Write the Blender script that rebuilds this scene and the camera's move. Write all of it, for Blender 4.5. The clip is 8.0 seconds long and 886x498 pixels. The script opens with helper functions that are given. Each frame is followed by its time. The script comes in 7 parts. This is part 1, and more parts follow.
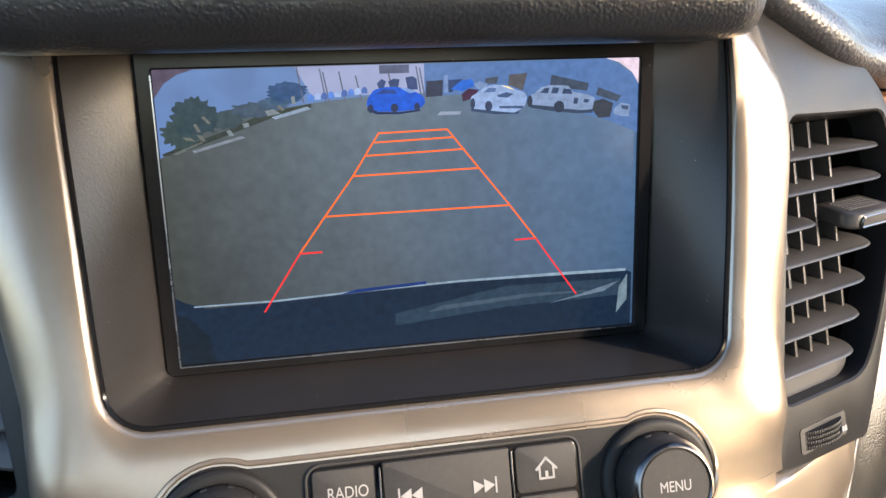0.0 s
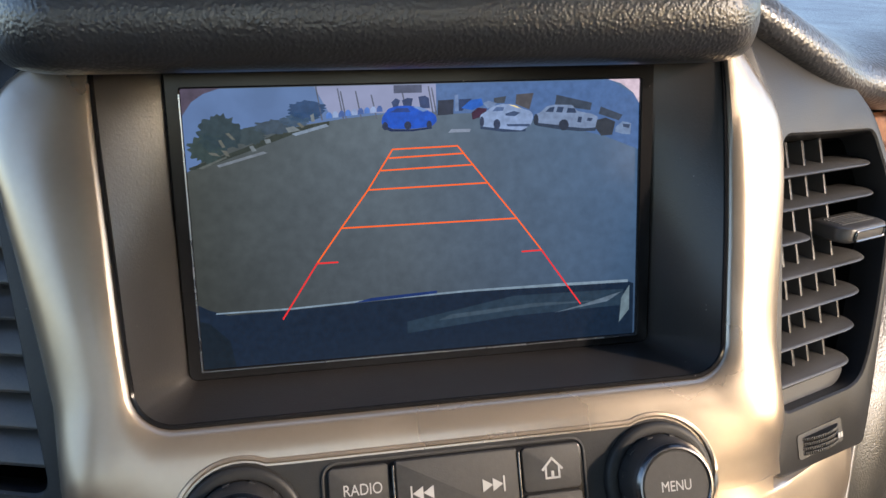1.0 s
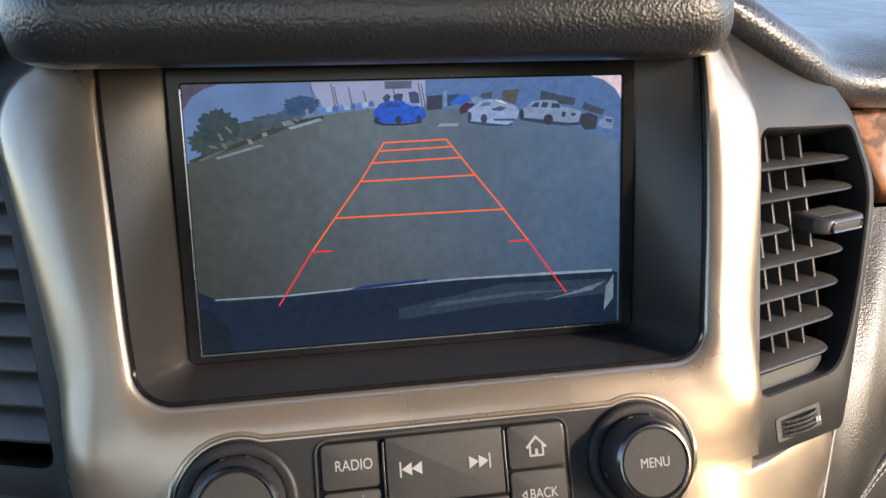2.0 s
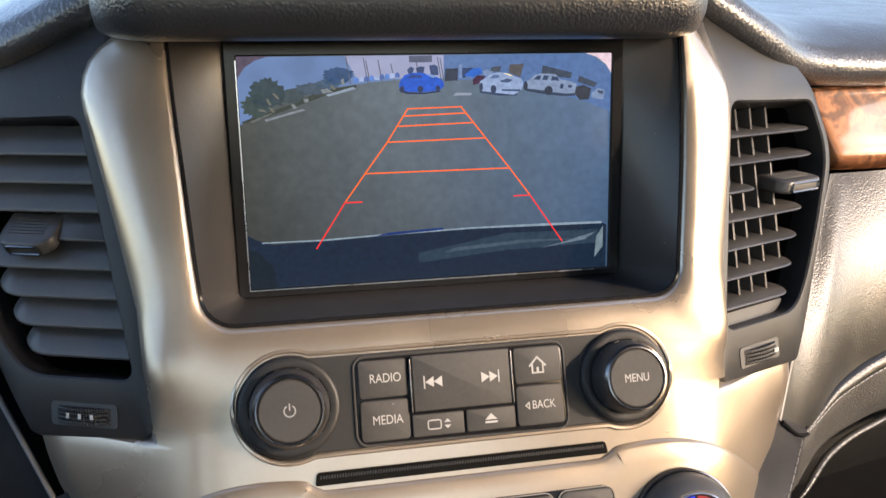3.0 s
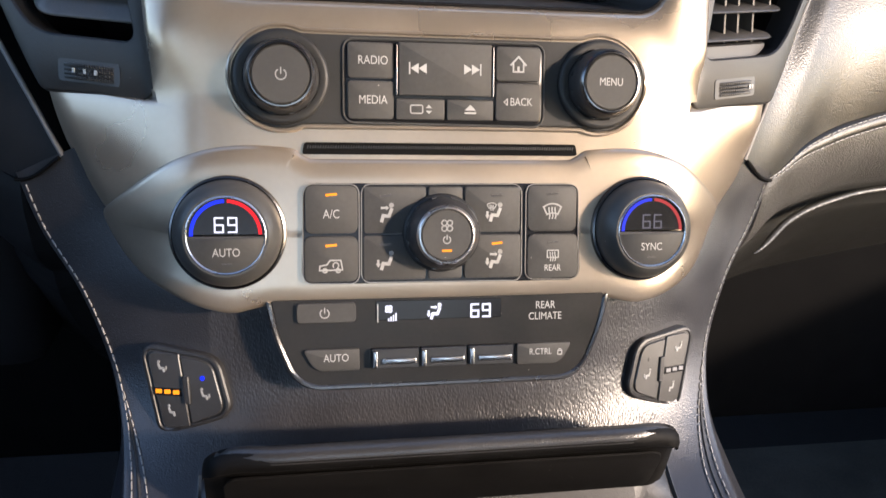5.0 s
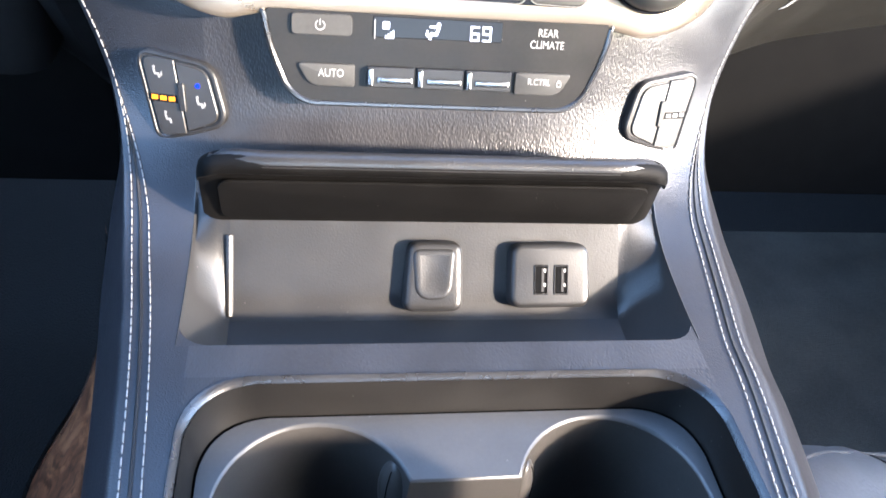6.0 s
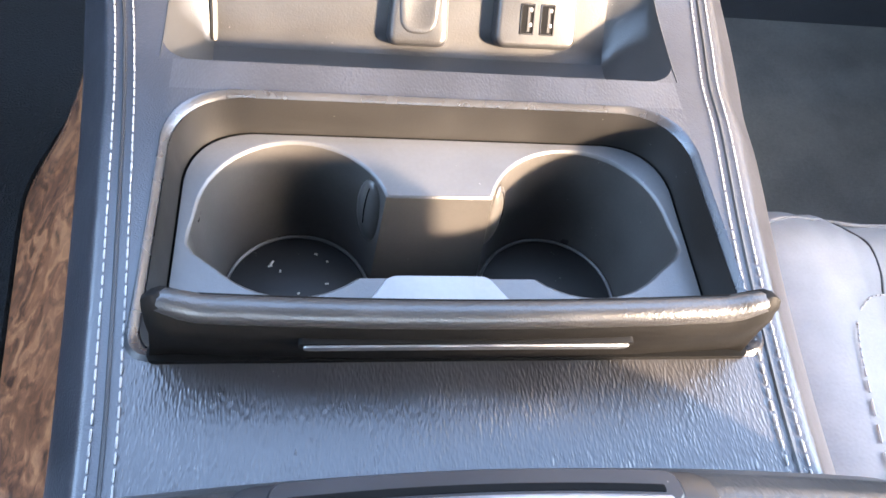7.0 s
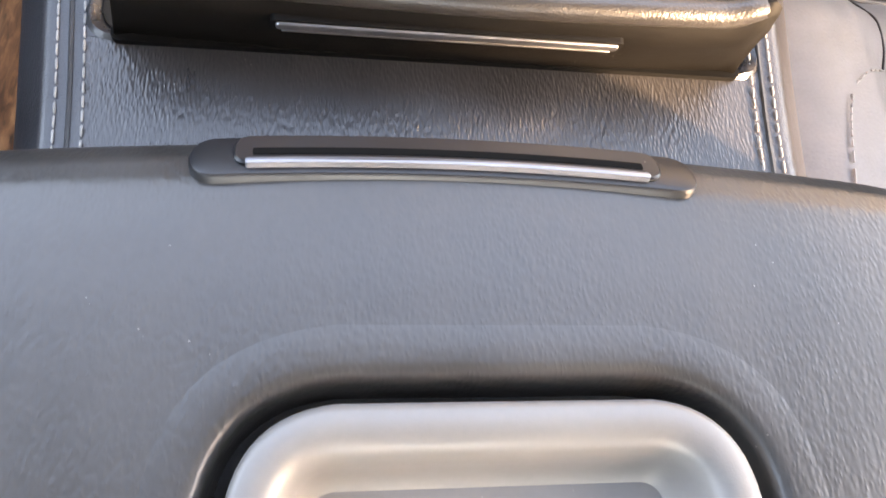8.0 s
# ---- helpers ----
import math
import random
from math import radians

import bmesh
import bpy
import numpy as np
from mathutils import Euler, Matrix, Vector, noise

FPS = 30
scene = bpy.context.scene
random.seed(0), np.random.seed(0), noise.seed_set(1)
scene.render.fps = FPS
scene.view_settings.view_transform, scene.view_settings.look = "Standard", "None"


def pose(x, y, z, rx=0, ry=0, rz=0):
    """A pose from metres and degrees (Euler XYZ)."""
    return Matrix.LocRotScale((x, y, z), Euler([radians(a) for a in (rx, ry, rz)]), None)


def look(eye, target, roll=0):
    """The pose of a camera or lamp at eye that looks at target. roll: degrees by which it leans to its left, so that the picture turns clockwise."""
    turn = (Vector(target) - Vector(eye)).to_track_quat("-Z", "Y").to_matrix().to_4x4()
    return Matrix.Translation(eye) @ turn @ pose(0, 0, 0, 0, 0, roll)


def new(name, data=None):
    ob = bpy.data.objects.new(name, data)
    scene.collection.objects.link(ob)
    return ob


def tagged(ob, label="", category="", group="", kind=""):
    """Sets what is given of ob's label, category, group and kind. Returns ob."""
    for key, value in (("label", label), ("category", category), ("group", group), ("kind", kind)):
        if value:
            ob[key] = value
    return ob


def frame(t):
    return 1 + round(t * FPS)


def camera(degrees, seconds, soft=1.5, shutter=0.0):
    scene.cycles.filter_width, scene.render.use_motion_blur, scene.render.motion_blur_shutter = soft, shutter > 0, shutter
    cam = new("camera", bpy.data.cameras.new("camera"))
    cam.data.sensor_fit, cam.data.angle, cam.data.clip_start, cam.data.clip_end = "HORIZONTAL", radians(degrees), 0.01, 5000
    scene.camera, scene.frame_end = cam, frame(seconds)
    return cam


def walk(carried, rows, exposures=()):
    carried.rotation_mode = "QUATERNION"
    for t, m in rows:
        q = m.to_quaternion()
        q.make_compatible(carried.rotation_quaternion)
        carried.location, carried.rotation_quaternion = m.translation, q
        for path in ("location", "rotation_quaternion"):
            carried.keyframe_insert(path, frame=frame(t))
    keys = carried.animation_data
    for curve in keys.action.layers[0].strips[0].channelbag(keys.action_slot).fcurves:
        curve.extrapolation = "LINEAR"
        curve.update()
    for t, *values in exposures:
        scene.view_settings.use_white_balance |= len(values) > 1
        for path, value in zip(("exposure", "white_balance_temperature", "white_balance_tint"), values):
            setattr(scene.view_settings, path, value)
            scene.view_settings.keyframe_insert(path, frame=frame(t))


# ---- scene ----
cam = camera(58.46, 8.0, shutter=0.1)
PATH = [
    (0, (-0.04474, 0.06207, 0.94965), (0.33201, 1.94613, 0.39435), -0.903),
    (0.5, (-0.04688, 0.06664, 0.94860), (0.32998, 1.95752, 0.41705), -0.799),
    (1, (-0.04986, 0.04747, 0.94793), (0.31900, 1.95062, 0.45603), -0.837),
    (1.5, (-0.04675, 0.03960, 0.94590), (0.31261, 1.94826, 0.46855), -0.978),
    (1.7, (-0.04220, 0.03656, 0.94057), (0.30750, 1.95267, 0.48643), -1.201),
    (2.8, (-0.06859, -0.00240, 0.94760), (0.31812, 1.89663, 0.45349), -0.357),
    (3, (-0.06963, -0.01926, 0.93899), (0.31913, 1.87858, 0.44192), -0.455),
    (3.5, (-0.06869, -0.04026, 0.92439), (0.34265, 1.84352, 0.39319), -0.347),
    (4, (-0.07640, -0.05107, 0.91358), (0.34721, 1.82019, 0.34881), -0.205),
    (4.2, (-0.07887, -0.05533, 0.90889), (0.34772, 1.81002, 0.32706), -0.132),
    (5.3, (-0.06006, -0.06868, 0.87131), (0.27539, 1.64264, -0.10791), 5.633),
    (5.5, (-0.05796, -0.07289, 0.86773), (0.26673, 1.59039, -0.19437), 6.093),
    (6, (-0.05461, -0.08131, 0.85491), (0.25614, 1.41278, -0.43782), 8.012),
    (6.5, (-0.05077, -0.10191, 0.84378), (0.25410, 1.19102, -0.65135), 10.595),
    (7, (-0.04686, -0.11344, 0.84106), (0.26836, 1.01679, -0.77857), 13.459),
    (7.5, (-0.04538, -0.12233, 0.83262), (0.28199, 0.78052, -0.92171), 18.494),
    (8, (-0.04159, -0.14454, 0.81544), (0.30721, 0.59431, -1.01005), 24.459),
]
EXPOSURES = [(0, 2.35, 6300, 14), (0.5, 2.12, 6300, 14), (1.0, 1.9, 6300, 14), (1.7, 1.9, 6300, 14), (3.0, 2.22, 6700, 16), (4.2, 2.05, 6600, 16), (5.3, 2.65, 6150, 14),
             (5.7, 3.3, 5950, 12), (6.0, 4.0, 5850, 11), (6.5, 4.8, 6300, 12), (7.0, 5.08, 7000, 14), (7.5, 5.05, 8300, 18), (8, 4.68, 9800, 21)]
walk(cam, [(t, look(eye, target, roll)) for t, eye, target, roll in PATH], EXPOSURES)

# ---- world and lights ----
SUN_TO = Vector((0.72, -0.60, 0.34)).normalized()
sun_data = bpy.data.lights.new("sun", "SUN")
sun_data.energy, sun_data.angle, sun_data.color = 1.3, radians(3.0), (1.0, 0.80, 0.60)
sun = new("sun", sun_data)
sun.rotation_mode = "QUATERNION"
sun.rotation_quaternion = SUN_TO.to_track_quat("Z", "Y")
sun.location = SUN_TO * 6
world = bpy.data.worlds.new("sky")
scene.world = world
world.use_nodes = True
wn = world.node_tree.nodes
sky = wn.new("ShaderNodeTexSky")
sky.sky_type, sky.sun_disc = "NISHITA", False
sky.dust_density, sky.ozone_density = 1.0, 1.4
sky.sun_elevation = math.asin(SUN_TO.z)
sky.sun_rotation = math.atan2(SUN_TO.x, SUN_TO.y)
world.node_tree.links.new(sky.outputs[0], wn["Background"].inputs[0])
wn["Background"].inputs[1].default_value = 0.15


# ---- mesh helpers ----
def finish(name, bm, mat, angle=38):
    bmesh.ops.remove_doubles(bm, verts=bm.verts, dist=1e-6)
    bmesh.ops.recalc_face_normals(bm, faces=bm.faces)
    me = bpy.data.meshes.new(name)
    bm.to_mesh(me)
    bm.free()
    me.materials.append(mat)
    me.shade_smooth()
    me.set_sharp_from_angle(angle=radians(angle))
    return new(name, me)


def thing(name, at, label, category, group="", kind=""):
    ob = new(name)
    ob.location = at
    ob.empty_display_size = 0.01
    return tagged(ob, label, category, group, kind)


def part(name, bm, mat, parent, label="", angle=38):
    ob = finish(name, bm, mat, angle)
    top = parent
    off = Vector((0, 0, 0))
    while top is not None:
        off += top.location
        top = top.parent
    ob.parent = parent
    ob.location = -off
    return tagged(ob, label) if label else ob


def solid(name, bm, mat, label, category, group="", kind="", angle=38):
    return tagged(finish(name, bm, mat, angle), label, category, group, kind)


def rpoly(pts, r, seg=6):
    """Closed outline with rounded corners; r: one radius or one for each corner."""
    out, n = [], len(pts)
    for i in range(n):
        p0, p1, p2 = Vector(pts[i - 1]), Vector(pts[i]), Vector(pts[(i + 1) % n])
        ri = r[i] if isinstance(r, (list, tuple)) else r
        d0, d1 = p0 - p1, p2 - p1
        a = p1 + d0.normalized() * min(ri, d0.length * 0.49)
        b = p1 + d1.normalized() * min(ri, d1.length * 0.49)
        if ri < 1e-6:
            out.append(p1)
            continue
        for k in range(seg + 1):
            t = k / seg
            w = 0.25 * 2 * (1 - t) * t
            q = a * ((1 - t) ** 2 + w * 0.35) + p1 * (2 * t * (1 - t) - w * 0.7) + b * (t * t + w * 0.35)
            out.append(q)
    return out


def rrect(x0, y0, x1, y1, r, seg=6):
    return rpoly([(x0, y0), (x1, y0), (x1, y1), (x0, y1)], r, seg)


def circle(cx, cy, r, n=48):
    return [Vector((cx + r * math.cos(2 * math.pi * k / n), cy + r * math.sin(2 * math.pi * k / n))) for k in range(n)]


def inset(pts, d):
    n, out = len(pts), []
    area = sum(pts[i - 1].x * pts[i].y - pts[i].x * pts[i - 1].y for i in range(n))
    s = 1 if area > 0 else -1
    for i in range(n):
        e = pts[(i + 1) % n] - pts[i - 1]
        e = e.normalized() if e.length > 1e-9 else Vector((1, 0))
        out.append(pts[i] + Vector((-e.y, e.x)) * d * s)
    return out


def rings(bm, loops, cap_first=False, cap_last=True, closed=True):
    """Quads between loops of 3D points of one length."""
    rows = [[bm.verts.new(p) for p in loop] for loop in loops]
    n = len(rows[0])
    for a, b in zip(rows, rows[1:]):
        for i in range(n if closed else n - 1):
            j = (i + 1) % n
            bm.faces.new((a[i], a[j], b[j], b[i]))
    if cap_first:
        bm.faces.new(rows[0])
    if cap_last:
        bm.faces.new(rows[-1])
    return bm


def prism(bm, outline, layers, m, cap_first=False, cap_last=True):
    """Stack of the outline, inset by d at height n, on the frame m."""
    return rings(bm, [[m @ Vector((p.x, p.y, n)) for p in inset(outline, d)] for d, n in layers], cap_first, cap_last)


def plate(outline, m, depth, r=0.0008, base=0.0, bm=None):
    bm = bm or bmesh.new()
    return prism(bm, outline, [(0, base), (0, base + depth - r), (r * 0.3, base + depth - r * 0.3), (r, base + depth)], m, True)


def lathe(profile, m, seg=56, bm=None, cap=True):
    bm = bm or bmesh.new()
    loops = [[m @ Vector((r * math.cos(2 * math.pi * k / seg), r * math.sin(2 * math.pi * k / seg), n)) for k in range(seg)] for r, n in profile]
    return rings(bm, loops, False, cap)


def ring_plate(outer, inner, m, layers_out, layers_in, bm=None):
    """Plate with a hole: both outlines have the same number of points."""
    bm = bm or bmesh.new()
    loops = [[m @ Vector((p.x, p.y, n)) for p in inset(outer, d)] for d, n in layers_out]
    loops += [[m @ Vector((p.x, p.y, n)) for p in inset(inner, -d)] for d, n in layers_in]
    return rings(bm, loops, False, False)


def grid(fn, us, vs, bm=None):
    bm = bm or bmesh.new()
    return rings(bm, [[fn(u, v) for u in us] for v in vs], False, False, closed=False)


def box(bm, lo, hi, m=None):
    m = m or Matrix()
    return prism(bm, [Vector((lo[0], lo[1])), Vector((hi[0], lo[1])), Vector((hi[0], hi[1])), Vector((lo[0], hi[1]))], [(0, lo[2]), (0, hi[2])], m, True)


def rbox(lo, hi, r, m=None, corner=None, bm=None):
    """Box with rounded corners in plan and rounded top edges."""
    bm = bm or bmesh.new()
    c = corner if corner is not None else r * 2
    out = rrect(lo[0], lo[1], hi[0], hi[1], c)
    return prism(bm, out, [(r, lo[2]), (r * 0.3, lo[2] + r * 0.3), (0, lo[2] + r), (0, hi[2] - r), (r * 0.3, hi[2] - r * 0.3), (r, hi[2])], m or Matrix(), True)


def tube(pts, r, seg=8, bm=None, closed=False):
    bm = bm or bmesh.new()
    pts = [Vector(p) for p in pts]
    loops = []
    for i, p in enumerate(pts):
        d = (pts[min(i + 1, len(pts) - 1)] - pts[max(i - 1, 0)]).normalized()
        a = d.cross(Vector((0, 0, 1)))
        a = a.normalized() if a.length > 1e-4 else Vector((1, 0, 0))
        b = d.cross(a)
        rr = r(i / (len(pts) - 1)) if callable(r) else r
        loops.append([p + (a * math.cos(2 * math.pi * k / seg) + b * math.sin(2 * math.pi * k / seg)) * rr for k in range(seg)])
    return rings(bm, loops, True, True)


def stroke(bm, pts, w, m, n=0.0, h=0.00025, closed=False):
    """Thin raised line through 2D points, for printed marks."""
    pts = [Vector(p) for p in pts]
    if closed:
        pts.append(pts[0])
    for a, b in zip(pts, pts[1:]):
        d = b - a
        if d.length < 1e-7:
            continue
        d.normalize()
        q = Vector((-d.y, d.x)) * w * 0.5
        e = d * w * 0.35
        out = [a - e - q, b + e - q, b + e + q, a - e + q]
        prism(bm, out, [(0, n), (0, n + h)], m)
    return bm


def fill(bm, pts, m, n=0.0, h=0.00025):
    return prism(bm, [Vector(p) for p in pts], [(0, n), (0, n + h)], m)


def arc(cx, cy, r, a0, a1, n=14):
    return [(cx + r * math.cos(radians(a0 + (a1 - a0) * k / n)), cy + r * math.sin(radians(a0 + (a1 - a0) * k / n))) for k in range(n + 1)]


def spline(keys, t):
    """Smooth curve through keys (tuples); t runs from 0 to len(keys) - 1."""
    i = min(int(t), len(keys) - 2)
    f = t - i
    p = [Vector(keys[max(0, min(len(keys) - 1, i + k))]) for k in (-1, 0, 1, 2)]
    return 0.5 * (2 * p[1] + (p[2] - p[0]) * f + (2 * p[0] - 5 * p[1] + 4 * p[2] - p[3]) * f * f + (3 * p[1] - p[0] - 3 * p[2] + p[3]) * f ** 3)


def curve(keys, n):
    return [spline(keys, (len(keys) - 1) * k / n) for k in range(n + 1)]


def smooth(a, b, x):
    t = max(0.0, min(1.0, (x - a) / (b - a)))
    return t * t * (3 - 2 * t)


def lettering(text, size, m, mat, parent, x=0.0, y=0.0, n=0.0, narrow=0.82, name="lettering"):
    """Printed word, centred at x, y on the frame m."""
    cu = bpy.data.curves.new("word", "FONT")
    cu.body, cu.size, cu.align_x, cu.align_y, cu.extrude = text, size, "CENTER", "CENTER", 0.0001
    tmp = bpy.data.objects.new("word", cu)
    scene.collection.objects.link(tmp)
    bpy.context.view_layer.update()
    me = bpy.data.meshes.new_from_object(tmp.evaluated_get(bpy.context.evaluated_depsgraph_get()))
    bpy.data.objects.remove(tmp)
    bm = bmesh.new()
    bm.from_mesh(me)
    bpy.data.meshes.remove(me)
    bmesh.ops.transform(bm, verts=bm.verts, matrix=m @ Matrix.Translation((x, y, n)) @ Matrix.Diagonal((narrow, 1, 1, 1)))
    return part(name, bm, mat, parent)


def digits(text, w, h, lw, m, x, y, n, bm):
    """Seven-segment figures centred at x, y."""
    seg = {"6": "acdefg", "9": "abcdfg"}
    step = w * 1.62
    for i, ch in enumerate(text):
        cx = x + (i - (len(text) - 1) / 2) * step
        l, r, b, mid, t = cx - w / 2, cx + w / 2, y - h / 2, y, y + h / 2
        lines = dict(a=((l, t), (r, t)), b=((r, mid), (r, t)), c=((r, b), (r, mid)), d=((l, b), (r, b)), e=((l, b), (l, mid)), f=((l, mid), (l, t)), g=((l, mid), (r, mid)))
        for s in seg[ch]:
            stroke(bm, lines[s], lw, m, n)
    return bm


# ---- materials ----
def material(name, color, rough, metal=0.0, spread=0.12, scale=40.0, bump=0.0, bump_scale=600.0, coat=0.0, kind="noise", spec=0.5, dust=0.0, rough_spread=0.15, coat_rough=0.08, stretch=None):
    """Painted, moulded or covered surface: colour variation at two scales, grain and wear."""
    mat = bpy.data.materials.new(name)
    mat.use_nodes = True
    nt = mat.node_tree
    n, link = nt.nodes, nt.links.new
    b = n["Principled BSDF"]
    tc = n.new("ShaderNodeTexCoord")
    src = tc.outputs["Object"]
    if stretch:
        mp = n.new("ShaderNodeMapping")
        mp.inputs["Location"].default_value = (0.37, 0.21, 0.13)
        mp.inputs["Scale"].default_value = stretch
        link(src, mp.inputs[0])
        src = mp.outputs[0]
    big = n.new("ShaderNodeTexNoise")
    big.inputs["Scale"].default_value, big.inputs["Detail"].default_value = scale, 5
    fine = n.new("ShaderNodeTexNoise")
    fine.inputs["Scale"].default_value, fine.inputs["Detail"].default_value = scale * 14, 3
    link(src, big.inputs[0])
    link(src, fine.inputs[0])
    add = n.new("ShaderNodeMath")
    add.operation = "MULTIPLY_ADD"
    add.inputs[1].default_value = 0.4
    link(fine.outputs[0], add.inputs[0])
    link(big.outputs[0], add.inputs[2])
    ramp = n.new("ShaderNodeMapRange")
    ramp.inputs[1].default_value, ramp.inputs[2].default_value = 0.45, 0.95
    ramp.inputs[3].default_value, ramp.inputs[4].default_value = 1 - spread, 1 + spread
    link(add.outputs[0], ramp.inputs[0])
    mul = n.new("ShaderNodeVectorMath")
    mul.operation = "MULTIPLY"
    mul.inputs[0].default_value = color[:3]
    link(ramp.outputs[0], mul.inputs[1])
    out = mul.outputs[0]
    if dust:
        specks = n.new("ShaderNodeTexVoronoi")
        specks.inputs["Scale"].default_value = 420
        link(tc.outputs["Object"], specks.inputs[0])
        lt = n.new("ShaderNodeMath")
        lt.operation = "LESS_THAN"
        lt.inputs[1].default_value = 0.1
        link(specks.outputs["Distance"], lt.inputs[0])
        gate = n.new("ShaderNodeTexNoise")
        gate.inputs["Scale"].default_value = 95
        link(tc.outputs["Object"], gate.inputs[0])
        gt = n.new("ShaderNodeMath")
        gt.operation = "GREATER_THAN"
        gt.inputs[1].default_value = 0.66
        link(gate.outputs[0], gt.inputs[0])
        both = n.new("ShaderNodeMath")
        both.operation = "MULTIPLY"
        link(lt.outputs[0], both.inputs[0])
        link(gt.outputs[0], both.inputs[1])
        amt = n.new("ShaderNodeMath")
        amt.operation = "MULTIPLY"
        amt.inputs[1].default_value = dust
        link(both.outputs[0], amt.inputs[0])
        mix = n.new("ShaderNodeMix")
        mix.data_type = "RGBA"
        link(amt.outputs[0], mix.inputs[0])
        link(out, mix.inputs[6])
        mix.inputs[7].default_value = (0.42, 0.40, 0.37, 1)
        out = mix.outputs[2]
    link(out, b.inputs["Base Color"])
    rr = n.new("ShaderNodeMapRange")
    rr.inputs[1].default_value, rr.inputs[2].default_value = 0.3, 0.75
    rr.inputs[3].default_value, rr.inputs[4].default_value = rough * (1 - rough_spread), min(1, rough * (1 + rough_spread))
    link(big.outputs[0], rr.inputs[0])
    link(rr.outputs[0], b.inputs["Roughness"])
    b.inputs["Metallic"].default_value = metal
    b.inputs["Specular IOR Level"].default_value = spec
    b.inputs["Coat Weight"].default_value = coat
    b.inputs["Coat Roughness"].default_value = coat_rough
    if bump:
        if kind == "leather":
            t = n.new("ShaderNodeTexVoronoi")
            t.feature = "SMOOTH_F1"
            t.inputs["Scale"].default_value = bump_scale
            warp = n.new("ShaderNodeTexNoise")
            warp.inputs["Scale"].default_value = bump_scale * 0.35
            link(src, warp.inputs[0])
            off = n.new("ShaderNodeVectorMath")
            off.operation = "MULTIPLY_ADD"
            off.inputs[1].default_value = (1.1 / bump_scale,) * 3
            link(warp.outputs["Color"], off.inputs[0])
            link(src, off.inputs[2])
            link(off.outputs[0], t.inputs[0])
            wide = n.new("ShaderNodeTexNoise")
            wide.inputs["Scale"].default_value, wide.inputs["Detail"].default_value = bump_scale * 0.22, 4
            link(src, wide.inputs[0])
            hm = n.new("ShaderNodeMath")
            hm.operation = "MULTIPLY_ADD"
            hm.inputs[1].default_value = 0.4
            neg = n.new("ShaderNodeMath")
            neg.operation = "MULTIPLY"
            neg.inputs[1].default_value = -1.0
            link(t.outputs["Distance"], neg.inputs[0])
            link(wide.outputs[0], hm.inputs[0])
            link(neg.outputs[0], hm.inputs[2])
            patch = n.new("ShaderNodeTexNoise")
            patch.inputs["Scale"].default_value, patch.inputs["Detail"].default_value = bump_scale * 0.045, 3
            link(tc.outputs["Object"], patch.inputs[0])
            lo = n.new("ShaderNodeMapRange")
            lo.inputs[1].default_value, lo.inputs[2].default_value = 0.38, 0.62
            lo.inputs[3].default_value, lo.inputs[4].default_value = 0.7, 1.1
            link(patch.outputs[0], lo.inputs[0])
            worn = n.new("ShaderNodeMath")
            worn.operation = "MULTIPLY"
            link(hm.outputs[0], worn.inputs[0])
            link(lo.outputs[0], worn.inputs[1])
            h = worn.outputs[0]
        else:
            t = n.new("ShaderNodeTexNoise")
            t.inputs["Scale"].default_value, t.inputs["Detail"].default_value = bump_scale, 4
            link(src, t.inputs[0])
            h = t.outputs[0]
        bp = n.new("ShaderNodeBump")
        bp.inputs["Strength"].default_value = 1.0
        bp.inputs["Distance"].default_value = bump
        link(h, bp.inputs["Height"])
        link(bp.outputs[0], b.inputs["Normal"])
    return mat


def glow(name, color, strength):
    mat = bpy.data.materials.new(name)
    mat.use_nodes = True
    b = mat.node_tree.nodes["Principled BSDF"]
    b.inputs["Base Color"].default_value = (0.003, 0.003, 0.003, 1)
    b.inputs["Roughness"].default_value = 0.2
    b.inputs["Specular IOR Level"].default_value = 0.1
    b.inputs["Emission Color"].default_value = (*color, 1)
    b.inputs["Emission Strength"].default_value = strength
    return mat


CONSOLE = material("black_stitched_vinyl", (0.036, 0.036, 0.040), 0.35, bump=0.00022, bump_scale=1200, kind="leather", spread=0.2, spec=0.6, dust=0.15, coat=0.05, coat_rough=0.32, stretch=(1.0, 0.5, 0.5))
# console vinyl made lighter and glossier to imitate sky glare on the bridge
BRIDGE = material("bridge_glare_vinyl", (0.040, 0.040, 0.044), 0.35, bump=0.00020, bump_scale=1200, kind="leather", spread=0.2, spec=0.75, dust=0.15, coat=0.12, coat_rough=0.32, stretch=(1.0, 0.5, 0.5))
DECK = material("wrinkled_vinyl", (0.038, 0.037, 0.039), 0.30, bump=0.00036, bump_scale=1300, kind="leather", spread=0.2, spec=0.65, dust=0.15, stretch=(1.0, 0.30, 0.5))
GRIP = material("charcoal_knob_grip", (0.052, 0.051, 0.049), 0.38, spec=0.4, bump=0.00004, bump_scale=1500, spread=0.15, dust=0.3)
DASH = material("black_grained_dash", (0.050, 0.051, 0.055), 0.34, bump=0.00038, bump_scale=640, kind="leather", spread=0.15, spec=1.0)
HOOD = material("black_pebbled_hood", (0.027, 0.028, 0.032), 0.36, bump=0.00026, bump_scale=820, kind="leather", spread=0.15, spec=0.9)
PANEL = material("brown_black_dash_leather", (0.025, 0.024, 0.021), 0.36, bump=0.00017, bump_scale=1200, kind="leather", spread=0.2, spec=0.6)
PAD = material("smooth_armrest_leather", (0.034, 0.032, 0.031), 0.38, bump=0.00014, bump_scale=1000, kind="leather", spread=0.2, spec=0.8, dust=0.3, stretch=(1.0, 0.5, 0.5))
